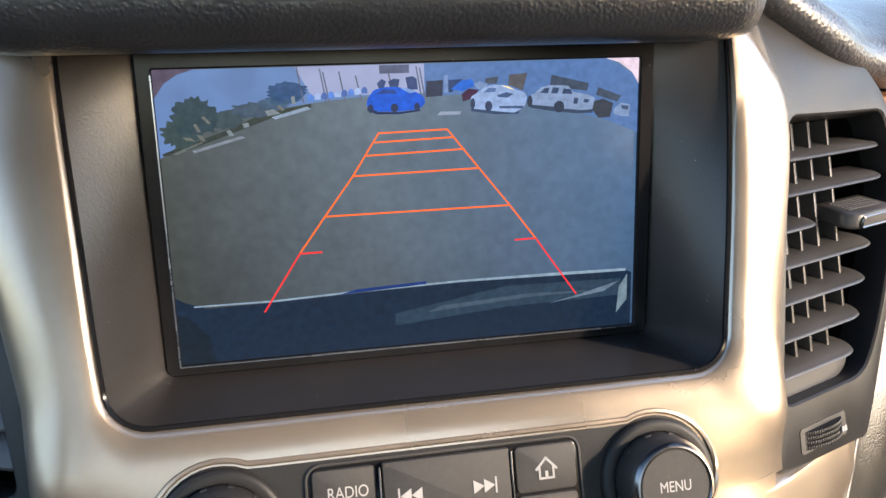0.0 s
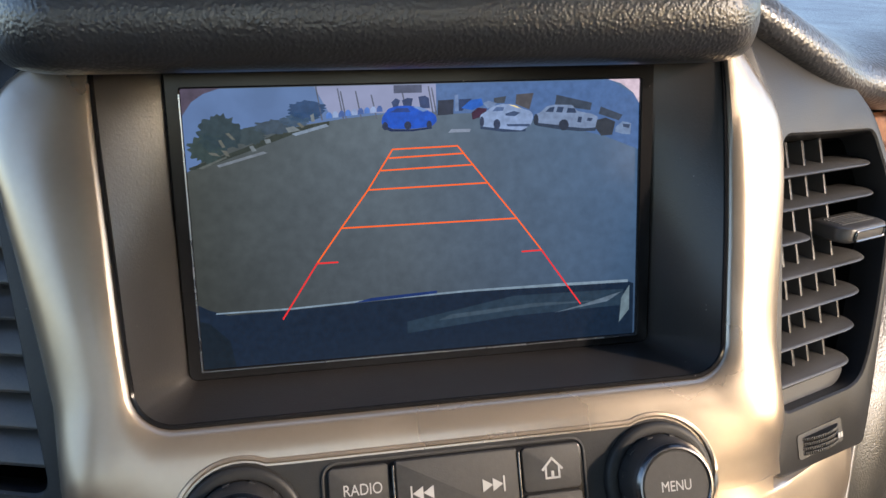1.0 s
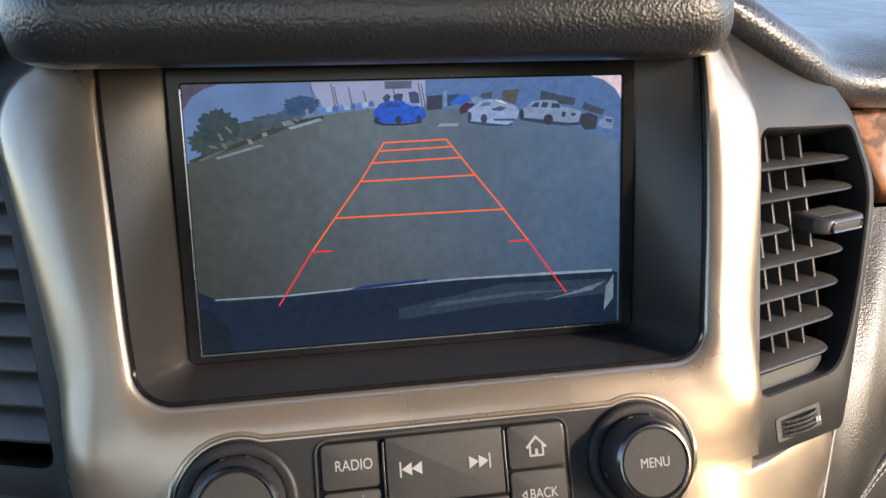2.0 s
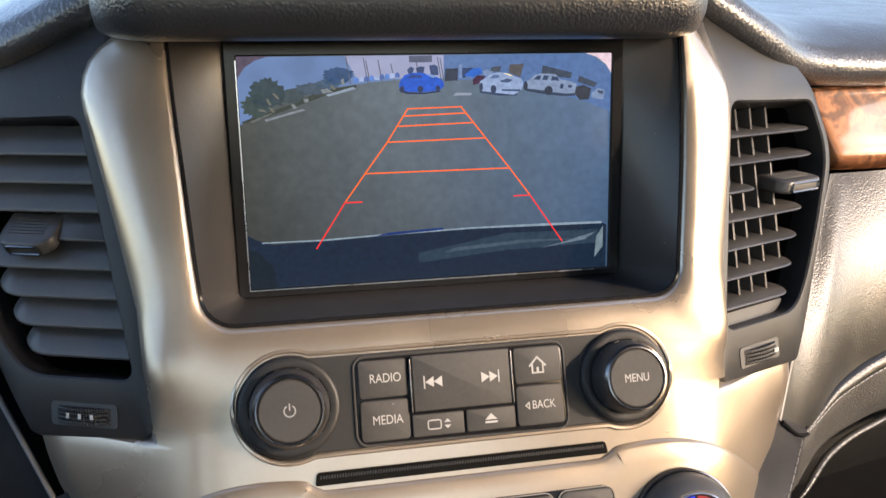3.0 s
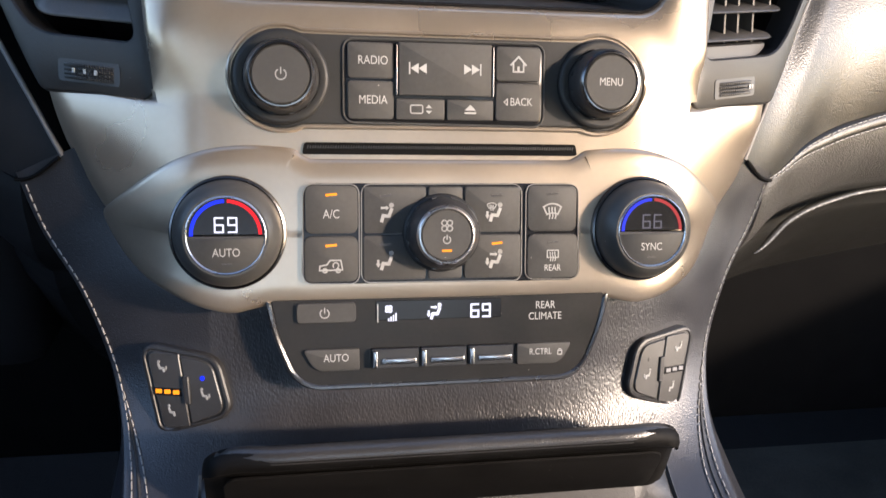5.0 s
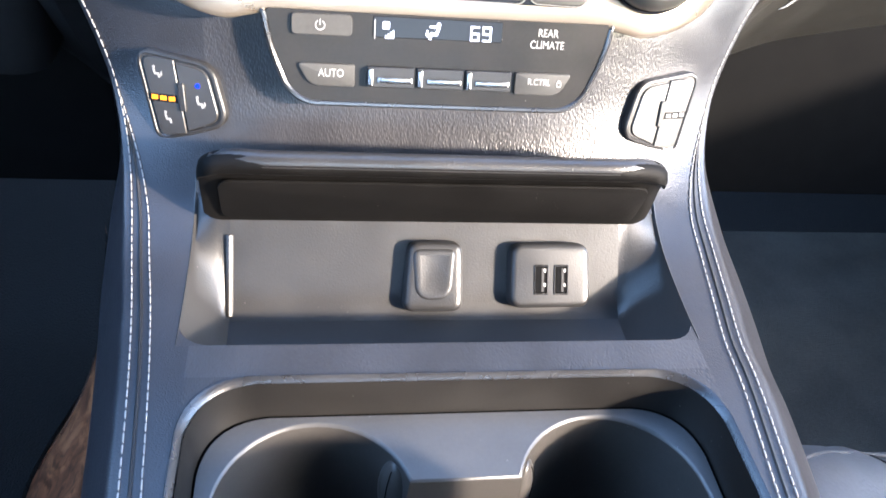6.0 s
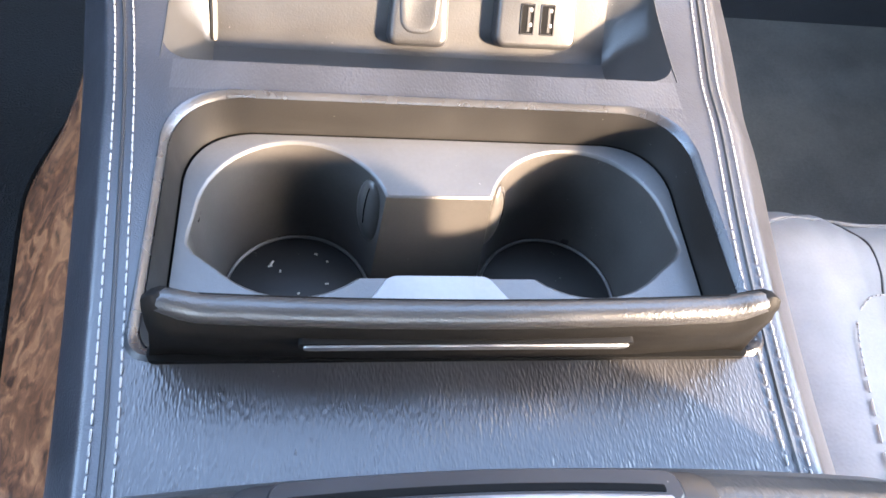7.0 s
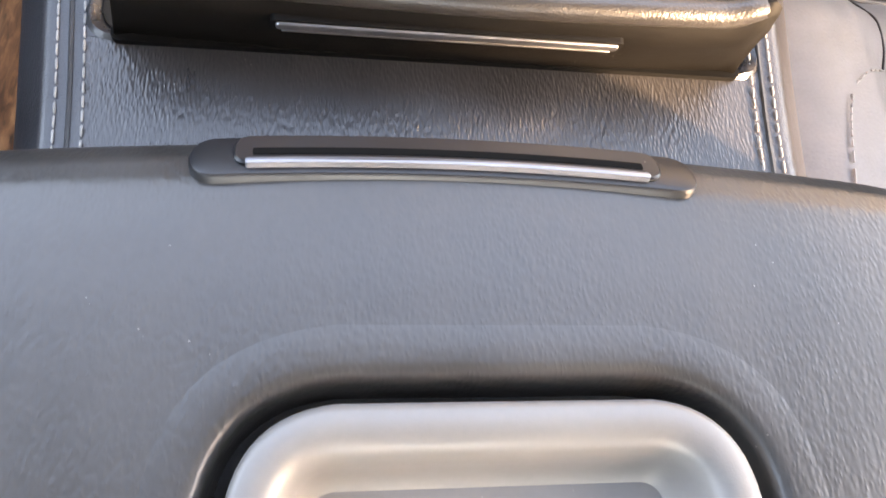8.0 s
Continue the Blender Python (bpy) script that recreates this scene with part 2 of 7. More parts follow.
SILVER = material("champagne_silver_paint", (0.40, 0.335, 0.265), 0.31, metal=0.74, spread=0.05, scale=25, coat=0.3, coat_rough=0.2)
BLACK = material("black_satin_plastic", (0.022, 0.022, 0.023), 0.45, bump=0.00006, bump_scale=1400, spread=0.2, dust=0.5)
BUTTON = material("charcoal_button_plastic", (0.050, 0.049, 0.047), 0.6, spec=0.3, bump=0.00005, bump_scale=1700, spread=0.18, dust=0.7)
KNOB = material("black_knob_rubber", (0.025, 0.025, 0.026), 0.42, bump=0.00006, bump_scale=1500, spread=0.2, dust=0.4)
GLOSS = material("gloss_black_plastic", (0.012, 0.012, 0.013), 0.2, spread=0.15, dust=0.3, spec=0.2)
RECESS = material("dark_bezel_plastic", (0.034, 0.032, 0.032), 0.36, spec=0.6, bump=0.00008, bump_scale=1200, spread=0.15, dust=0.7)
TRAY = material("grey_moulded_plastic", (0.072, 0.071, 0.071), 0.40, spec=0.75, coat=0.15, coat_rough=0.35, bump=0.00010, bump_scale=1100, spread=0.15, dust=0.5)
BIN_BLACK = material("charcoal_bin_plastic", (0.026, 0.0255, 0.0255), 0.42, spec=0.7, bump=0.00010, bump_scale=1100, spread=0.15, dust=0.4)
FLAP = material("pale_grey_plastic", (0.24, 0.24, 0.25), 0.4, bump=0.00006, bump_scale=1200, spread=0.1, dust=0.2)
# darkened black: shade of the driver's side put into the colour
MATT_SHADE = material("matt_shade_black", (0.010, 0.010, 0.011), 0.7, spec=0.2, bump=0.00008, bump_scale=1200, spread=0.2)
LID = material("matt_black_lid_plastic", (0.0048, 0.0043, 0.0039), 0.6, spec=0.14, bump=0.00008, bump_scale=1200, spread=0.25, dust=0.3)
RAIL = material("fine_grained_vinyl", (0.027, 0.027, 0.031), 0.33, bump=0.00014, bump_scale=1500, kind="leather", spread=0.15, spec=0.7, dust=0.15)
# raised tone carries the sunlit band above the glove box
LOWER = material("coarse_grained_lit_dash", (0.056, 0.053, 0.048), 0.42, bump=0.0004, bump_scale=1000, kind="leather", spread=0.2, spec=0.7)
PADDING = material("smooth_padded_vinyl", (0.028, 0.027, 0.027), 0.33, bump=0.00013, bump_scale=1300, kind="leather", spread=0.15, spec=0.7, dust=0.15)
LATCH = material("dark_latch_plastic", (0.013, 0.0135, 0.016), 0.35, spec=0.5, spread=0.15, dust=0.3)
RIM = material("wrapped_rim", (0.024, 0.024, 0.026), 0.28, bump=0.00006, bump_scale=1300, kind="leather", spread=0.15, spec=0.9)
LINER = material("brown_black_liner", (0.0125, 0.0115, 0.0105), 0.5, spec=0.4, bump=0.00006, bump_scale=1200, spread=0.15, dust=0.3)
WELL = material("glossy_well_plastic", (0.062, 0.058, 0.054), 0.32, spec=0.4, bump=0.00005, bump_scale=1200, spread=0.15, dust=0.4)
KEY_LINE = material("grey_key_outline", (0.20, 0.19, 0.18), 0.4, spread=0.1)
CRUMB = material("pale_crumbs", (0.42, 0.38, 0.32), 0.8, spread=0.3, scale=300)
REAR_PANEL = material("satin_dark_panel", (0.017, 0.016, 0.015), 0.38, spec=0.22, bump=0.00004, bump_scale=1500, spread=0.2, dust=0.5)
PLATE = material("dark_panel_plastic", (0.018, 0.018, 0.018), 0.5, spec=0.35, bump=0.00006, bump_scale=1500, spread=0.2, dust=0.4)
DARK_CHROME = material("dark_chrome", (0.15, 0.15, 0.155), 0.24, metal=1.0, spread=0.06)
SATIN = material("satin_chrome", (0.55, 0.55, 0.56), 0.28, metal=1.0, spread=0.06)
BAR = material("worn_metal_bar", (0.52, 0.52, 0.53), 0.38, metal=1.0, spread=0.12, scale=160)
PALE_BAR = material("pale_satin_metal", (0.30, 0.30, 0.32), 0.4, metal=0.7, spread=0.05)
SWITCH = material("satin_switch_plastic", (0.032, 0.031, 0.031), 0.34, spec=0.8, bump=0.00003, bump_scale=1700, spread=0.15, dust=0.2)
PIPING = material("grey_piping", (0.16, 0.15, 0.14), 0.4, spread=0.15)
POCKET = material("satin_silver_plastic", (0.205, 0.190, 0.180), 0.40, metal=0.2, spread=0.06, bump=0.00003, bump_scale=1600, dust=0.3)
HOUSING = material("grey_vent_housing", (0.019, 0.019, 0.020), 0.42, spec=0.35, bump=0.00008, bump_scale=1300, spread=0.2, dust=0.3)
VENT = material("charcoal_vent_plastic", (0.050, 0.048, 0.047), 0.38, spec=0.5, bump=0.00008, bump_scale=1300, spread=0.2, dust=0.4)
# near-black: shade inside ducts, slots and gaps put into the colour
DEEP = material("dark_opening_shade", (0.004, 0.004, 0.004), 0.85, spread=0.2, spec=0.1)
WHITE = material("white_print", (0.38, 0.38, 0.37), 0.5, spread=0.05)
THREAD = material("pale_thread", (0.33, 0.32, 0.305), 0.75, spread=0.12, scale=300, bump=0.0001, bump_scale=3000)
CARPET = material("black_carpet", (0.016, 0.016, 0.016), 0.95, spread=0.4, scale=60, bump=0.002, bump_scale=500)
ASPHALT = material("grey_asphalt", (0.09, 0.094, 0.098), 0.9, spread=0.25, scale=2, bump=0.004, bump_scale=90)
MAT_RUBBER = material("dark_floor_mat", (0.080, 0.077, 0.066), 0.9, spread=0.35, scale=20, bump=0.0015, bump_scale=700, dust=0.3)
SEAT = material("grey_seat_leather", (0.21, 0.205, 0.20), 0.42, bump=0.0002, bump_scale=500, kind="leather", spread=0.1)
SHELL = material("dark_cabin_lining", (0.05, 0.05, 0.052), 0.8, spread=0.2, scale=8, bump=0.0004, bump_scale=300)
# bluish tint cools the light that the unseen roof reflects
ROOF = material("cool_fill_headliner", (0.50, 0.53, 0.57), 0.9, spread=0.08, scale=8, bump=0.0004, bump_scale=500)
AMBER = glow("amber_lamp", (1.0, 0.30, 0.012), 0.36)
BLUE = glow("blue_lamp", (0.010, 0.025, 1.0), 0.42)
RED = glow("red_lamp", (1.0, 0.015, 0.02), 0.30)
BLUE_DIM = glow("dim_blue_lamp", (0.05, 0.07, 1.0), 0.22)
RED_DIM = glow("dim_red_lamp", (1.0, 0.12, 0.12), 0.12)
LCD = glow("white_figures", (0.85, 0.85, 1.0), 0.36)
LCD_DIM = glow("dim_figures", (0.45, 0.42, 0.5), 0.09)


def mottled_glow(name, color, strength, scale=420.0, spread=0.55):
    """Glowing patch of a picture, with uneven tone."""
    mat = glow(name, color, strength)
    nt = mat.node_tree
    n, link = nt.nodes, nt.links.new
    tc = n.new("ShaderNodeTexCoord")
    no = n.new("ShaderNodeTexNoise")
    no.inputs["Scale"].default_value, no.inputs["Detail"].default_value = scale, 5
    link(tc.outputs["Object"], no.inputs[0])
    mr = n.new("ShaderNodeMapRange")
    mr.inputs[1].default_value, mr.inputs[2].default_value = 0.32, 0.68
    mr.inputs[3].default_value, mr.inputs[4].default_value = strength * (1 - spread), strength * (1 + spread)
    link(no.outputs[0], mr.inputs[0])
    link(mr.outputs[0], n["Principled BSDF"].inputs["Emission Strength"])
    return mat


def wood():
    mat = material("burl_wood_lacquer", (0.26, 0.105, 0.03), 0.55, spread=0.1, spec=0.3, coat=0.8, coat_rough=0.05)
    nt = mat.node_tree
    n, link = nt.nodes, nt.links.new
    tc = n.new("ShaderNodeTexCoord")
    warp = n.new("ShaderNodeTexNoise")
    warp.inputs["Scale"].default_value, warp.inputs["Detail"].default_value = 30, 6
    link(tc.outputs["Object"], warp.inputs[0])
    mv = n.new("ShaderNodeVectorMath")
    mv.operation = "MULTIPLY_ADD"
    mv.inputs[1].default_value = (0.06, 0.06, 0.06)
    link(warp.outputs["Color"], mv.inputs[0])
    link(tc.outputs["Object"], mv.inputs[2])
    w = n.new("ShaderNodeTexNoise")
    w.inputs["Scale"].default_value, w.inputs["Detail"].default_value, w.inputs["Distortion"].default_value = 55, 7, 1.5
    link(mv.outputs[0], w.inputs[0])
    v = n.new("ShaderNodeTexVoronoi")
    v.inputs["Scale"].default_value = 80
    link(mv.outputs[0], v.inputs[0])
    ramp = n.new("ShaderNodeValToRGB")
    e = ramp.color_ramp.elements
    e[0].position, e[0].color = 0.33, (0.065, 0.022, 0.008, 1)
    e[1].position, e[1].color = 0.66, (0.36, 0.15, 0.062, 1)
    mid = e.new(0.5)
    mid.color = (0.20, 0.074, 0.030, 1)
    link(w.outputs[0], ramp.inputs[0])
    eye = n.new("ShaderNodeMapRange")
    eye.inputs[1].default_value, eye.inputs[2].default_value = 0.05, 0.35
    eye.inputs[3].default_value, eye.inputs[4].default_value = 0.35, 1.0
    link(v.outputs["Distance"], eye.inputs[0])
    mul = n.new("ShaderNodeVectorMath")
    mul.operation = "MULTIPLY"
    link(ramp.outputs[0], mul.inputs[0])
    link(eye.outputs[0], mul.inputs[1])
    link(mul.outputs[0], n["Principled BSDF"].inputs["Base Color"])
    return mat


WOOD = wood()


# ---- the sloping face of the centre stack ----
SLOPE = 0.35
UP = Vector((0, SLOPE, 1)).normalized()
OUT = Vector((1, 0, 0)).cross(UP)


def face_y(z):
    return 0.2825 + SLOPE * (z - 0.79)


def face(x, z, off=0.0):
    """Frame on the face: u to the right, v up along it, n outward."""
    p = Vector((x, face_y(z), z)) + OUT * off
    return Matrix(((1, UP.x, OUT.x, p.x), (0, UP.y, OUT.y, p.y), (0, UP.z, OUT.z, p.z), (0, 0, 0, 1)))


COSL = math.sqrt(1 + SLOPE * SLOPE)


def fv(z, z0):
    return (z - z0) * COSL


def bulge(x, z):
    """Set-back of the silver ears below the vents."""
    a = abs(x)
    return (0.55 + 0.10 * smooth(0.765, 0.735, z)) * (math.sqrt((a - 0.112) ** 2 + 0.0001) + (a - 0.112)) / 2 * smooth(0.815, 0.785, z)


def silver_point(x, z, off=0.0):
    roll = 14 * max(0.0, abs(x) - 0.118) ** 2 * smooth(0.775, 0.755, z) * (0.10 + 0.90 * smooth(0.745, 0.705, z))
    return Vector((x, face_y(z) + bulge(x, z) + roll, z)) + OUT * off


LIP = {-1: [(0.1150, 0.965), (0.1125, 0.925), (0.1090, 0.885), (0.1065, 0.855), (0.1050, 0.842)],
       1: [(0.1195, 0.965), (0.1175, 0.925), (0.1130, 0.885), (0.1085, 0.855), (0.1065, 0.842)]}


def lip_line(s):
    """Inner edge of the silver surround on one side, from the top to the middle below, as x, z."""
    line = [Vector((s * p.x, p.y)) for p in curve(LIP[s], 14)]
    low = LIP[s][-1][0]
    for k in range(1, 9):
        a = radians(90 * k / 8)
        line.append(Vector((s * (low - 0.014 + 0.014 * math.cos(a)), 0.842 - 0.013 * math.sin(a))))
    return line + [Vector((s * (low - 0.014) * (1 - k / 8), 0.829)) for k in range(1, 9)]


def silver_trim():
    t = thing("centre_stack_trim", (0, 0.30, 0.70), "champagne silver painted trim round the display and controls", "dashboard trim")
    # U-shaped surround of the display
    outer_keys = {-1: [(0.1165, 0.9660), (0.1330, 0.9500), (0.1455, 0.9400), (0.1500, 0.9250), (0.1465, 0.9060), (0.1400, 0.8780), (0.1315, 0.8380)],
                  1: [(0.1195, 0.9660), (0.1315, 0.9480), (0.1424, 0.9326), (0.1466, 0.9175), (0.1450, 0.8980), (0.1400, 0.8720), (0.1330, 0.8380)]}
    inner, outer = [], []
    for s in (-1, 1):
        ins = lip_line(s)
        out = [Vector((s * p.x, p.y)) for p in curve(outer_keys[s], 14)]
        out += [Vector((s * (outer_keys[s][-1][0] - 0.0050 * k / 8), 0.838 - 0.05 * k / 8)) for k in range(1, 9)]
        out += [Vector((s * (outer_keys[s][-1][0] - 0.0050) * (1 - k / 8), 0.788)) for k in range(1, 9)]
        if s < 0:
            inner, outer = ins, out
        else:
            inner, outer = inner + ins[-2::-1], outer + out[-2::-1]
    n = len(inner)
    prof = [(0.0, -0.010), (0.0, -0.004), (0.03, -0.0012), (0.08, 0.0), (0.25, 0.0006), (0.5, 0.0008), (0.75, 0.0004), (0.90, -0.001), (0.97, -0.003), (1.0, -0.006), (1.0, -0.016)]
    loops = []
    for f, o in prof:
        row = []
        for i in range(n):
            p = inner[i].lerp(outer[i], f)
            low = smooth(0.80, 0.79, outer[i].y) if f > 0.85 else 0
            crown = 0.0085 * max(0.0, f - 0.15) ** 1.6 * smooth(0.80, 0.85, outer[i].y)
            row.append(silver_point(p.x, p.y, o * (1 - low) - crown))
        loops.append(row)
    bm = rings(bmesh.new(), loops, False, False, closed=False)
    # ears and band down to the climate plate
    ear = {-1: [(0.794, 0.1800), (0.786, 0.1782), (0.759, 0.1700), (0.745, 0.1625), (0.7305, 0.1550), (0.722, 0.120), (0.700, 0.070)],
           1: [(0.794, 0.1860), (0.782, 0.1845), (0.760, 0.1810), (0.743, 0.1720), (0.727, 0.1590), (0.720, 0.120), (0.700, 0.070)]}
    def half(z, s):
        k = ear[s]
        for (z1, x1), (z2, x2) in zip(k, k[1:]):
            if z <= z1 and z >= z2:
                return x1 + (x2 - x1) * (z1 - z) / (z1 - z2)
        return k[0][1] if z > 0.78 else k[-1][1]
    zs = [0.7890, 0.7872, 0.7856, 0.7842, 0.7832] + [0.7820 - 0.082 * k / 22 for k in range(23)]
    def row(z, off, grow=0.0):
        out = []
        for k in range(49):
            f = -1 + 2 * k / 48
            f = math.copysign(abs(f) ** 0.75, f)
            edge = smooth(0.965, 1.0, abs(f))
            x = f * (half(z, 1 if f > 0 else -1) + grow)
            tuck = 0.010 * smooth(0.7828, 0.7872, z) * smooth(0.126, 0.131, abs(x))
            out.append(silver_point(x, z, off - 0.004 * edge * edge - tuck))
        return out
    loops = [row(0.7885, -0.012)] + [row(0.7885, -0.003)] + [row(z, 0.0) for z in zs] + [row(0.699, -0.012)]
    rings(bm, loops, False, False, closed=False)
    part("upper_trim", bm, SILVER, t)
    # raised climate plate with two round lobes
    right = [(0.0600, 0.7637), (0.0640, 0.7655), (0.0675, 0.7677), (0.078, 0.7687), (0.0912, 0.7687), (0.104, 0.7668), (0.1165, 0.7622), (0.127, 0.7555), (0.1380, 0.7465), (0.1480, 0.7375), (0.1545, 0.7295), (0.1530, 0.7205), (0.1460, 0.7130), (0.1340, 0.7075), (0.121, 0.7045), (0.108, 0.7010), (0.0955, 0.6989), (0.0870, 0.7003), (0.0775, 0.7022), (0.070, 0.7025)]
    fine = [(p.x, p.y) for p in curve(right, 64)]
    ring_pts = [(x * 0.0600 / 8, 0.7635) for x in range(-8, 8)] + fine + [(0.070 - 0.14 * k / 16, 0.7025) for k in range(1, 16)] + [(-x, z) for x, z in reversed(fine)][:-1]
    out = [Vector((x, fv(z, 0.735))) for x, z in reversed(ring_pts)]
    def layer(d, off):
        res = []
        for p in inset(out, d):
            z = 0.735 + p.y / COSL
            q = silver_point(p.x, z, off)
            res.append(q)
        return res
    bm = bmesh.new()
    rows = [layer(0, -0.006), layer(0, 0.0004), layer(0.0006, 0.0012), layer(0.0025, 0.0020), layer(0.009, 0.0022)]
    rings(bm, rows, False, False)
    # flat middle of the plate, in one face for each strip
    top = layer(0.009, 0.0022)
    c = [silver_point(p.x * 0.82, 0.7325 + (p.z - 0.7325) * 0.55, 0.0022) for p in top]
    c2 = [silver_point(p.x * 0.6, 0.7325 + (p.z - 0.7325) * 0.1, 0.0022) for p in top]
    rings(bm, [top, c, c2], False, True)
    part("climate_plate", bm, SILVER, t)
    # slot for discs between the two plates
    bm = bmesh.new()
    slot = rpoly([(-0.0635, fv(0.7655, 0.767)), (0.0635, fv(0.7655, 0.767)), (0.0625, fv(0.7705, 0.767)), (-0.0625, fv(0.7705, 0.767))], 0.0012, 4)
    prism(bm, slot, [(0, 0.0001), (0, 0.0006)], face(0, 0.767))
    slot_ob = part("disc_slot", bm, DEEP, t, "black slot with a fringed dust seal")
    bm = bmesh.new()
    for k in range(110):
        x = -0.061 + 0.122 * k / 109
        stroke(bm, [(x, 0.0012), (x + 0.0002, 0.0022)], 0.0005, face(0, 0.767), 0.0006)
    part("dust_fringe", bm, BLACK, slot_ob)
    return t


# ---- display ----
SCREEN_LEAN = radians(3.4)
SY, SZ, SW, SH = 0.3435, 0.883, 0.1745, 0.1045


def screen_frame(off=0.0):
    up = Vector((0, math.sin(SCREEN_LEAN), math.cos(SCREEN_LEAN)))
    out = Vector((1, 0, 0)).cross(up)
    p = Vector((0.001, SY, SZ)) + out * off
    return Matrix(((1, up.x, out.x, p.x), (0, up.y, out.y, p.y), (0, up.z, out.z, p.z), (0, 0, 0, 1)))


def picture_material():
    """The rear-view picture: sky above, rough asphalt below, both glowing from the panel."""
    mat = bpy.data.materials.new("rear_view_picture")
    mat.use_nodes = True
    nt = mat.node_tree
    n, link = nt.nodes, nt.links.new
    b = n["Principled BSDF"]
    tc = n.new("ShaderNodeTexCoord")
    sep = n.new("ShaderNodeSeparateXYZ")
    link(tc.outputs["Object"], sep.inputs[0])
    # asphalt tone from left to right
    lr = n.new("ShaderNodeValToRGB")
    e = lr.color_ramp.elements
    e[0].position, e[0].color = 0.0, (0.034, 0.039, 0.035, 1)
    e[1].position, e[1].color = 1.0, (0.040, 0.076, 0.132, 1)
    x = e.new(0.45)
    x.color = (0.058, 0.076, 0.090, 1)
    mx = n.new("ShaderNodeMapRange")
    mx.inputs[1].default_value, mx.inputs[2].default_value = -0.087, 0.087
    link(sep.outputs[0], mx.inputs[0])
    link(mx.outputs[0], lr.inputs[0])
    # darker with nearness
    my = n.new("ShaderNodeMapRange")
    my.inputs[1].default_value, my.inputs[2].default_value = 0.835, 0.915
    my.inputs[3].default_value, my.inputs[4].default_value = 0.70, 1.25
    link(sep.outputs[2], my.inputs[0])
    no = n.new("ShaderNodeTexNoise")
    no.inputs["Scale"].default_value, no.inputs["Detail"].default_value = 260, 8
    link(tc.outputs["Object"], no.inputs[0])
    no2 = n.new("ShaderNodeTexNoise")
    no2.inputs["Scale"].default_value, no2.inputs["Detail"].default_value = 26, 5
    link(tc.outputs["Object"], no2.inputs[0])
    nm = n.new("ShaderNodeMapRange")
    nm.inputs[1].default_value, nm.inputs[2].default_value = 0.3, 0.7
    nm.inputs[3].default_value, nm.inputs[4].default_value = 0.90, 1.10
    link(no.outputs[0], nm.inputs[0])
    nm2 = n.new("ShaderNodeMapRange")
    nm2.inputs[1].default_value, nm2.inputs[2].default_value = 0.3, 0.7
    nm2.inputs[3].default_value, nm2.inputs[4].default_value = 0.88, 1.12
    link(no2.outputs[0], nm2.inputs[0])
    a = n.new("ShaderNodeMath")
    a.operation = "MULTIPLY"
    link(my.outputs[0], a.inputs[0])
    link(nm.outputs[0], a.inputs[1])
    a2 = n.new("ShaderNodeMath")
    a2.operation = "MULTIPLY"
    link(a.outputs[0], a2.inputs[0])
    link(nm2.outputs[0], a2.inputs[1])
    mul = n.new("ShaderNodeVectorMath")
    mul.operation = "MULTIPLY"
    link(lr.outputs[0], mul.inputs[0])
    link(a2.outputs[0], mul.inputs[1])
    b.inputs["Base Color"].default_value = (0.003, 0.003, 0.004, 1)
    b.inputs["Roughness"].default_value = 0.2
    b.inputs["Specular IOR Level"].default_value = 0.04
    link(mul.outputs[0], b.inputs["Emission Color"])
    b.inputs["Emission Strength"].default_value = PICTURE
    return mat


PICTURE = 0.42


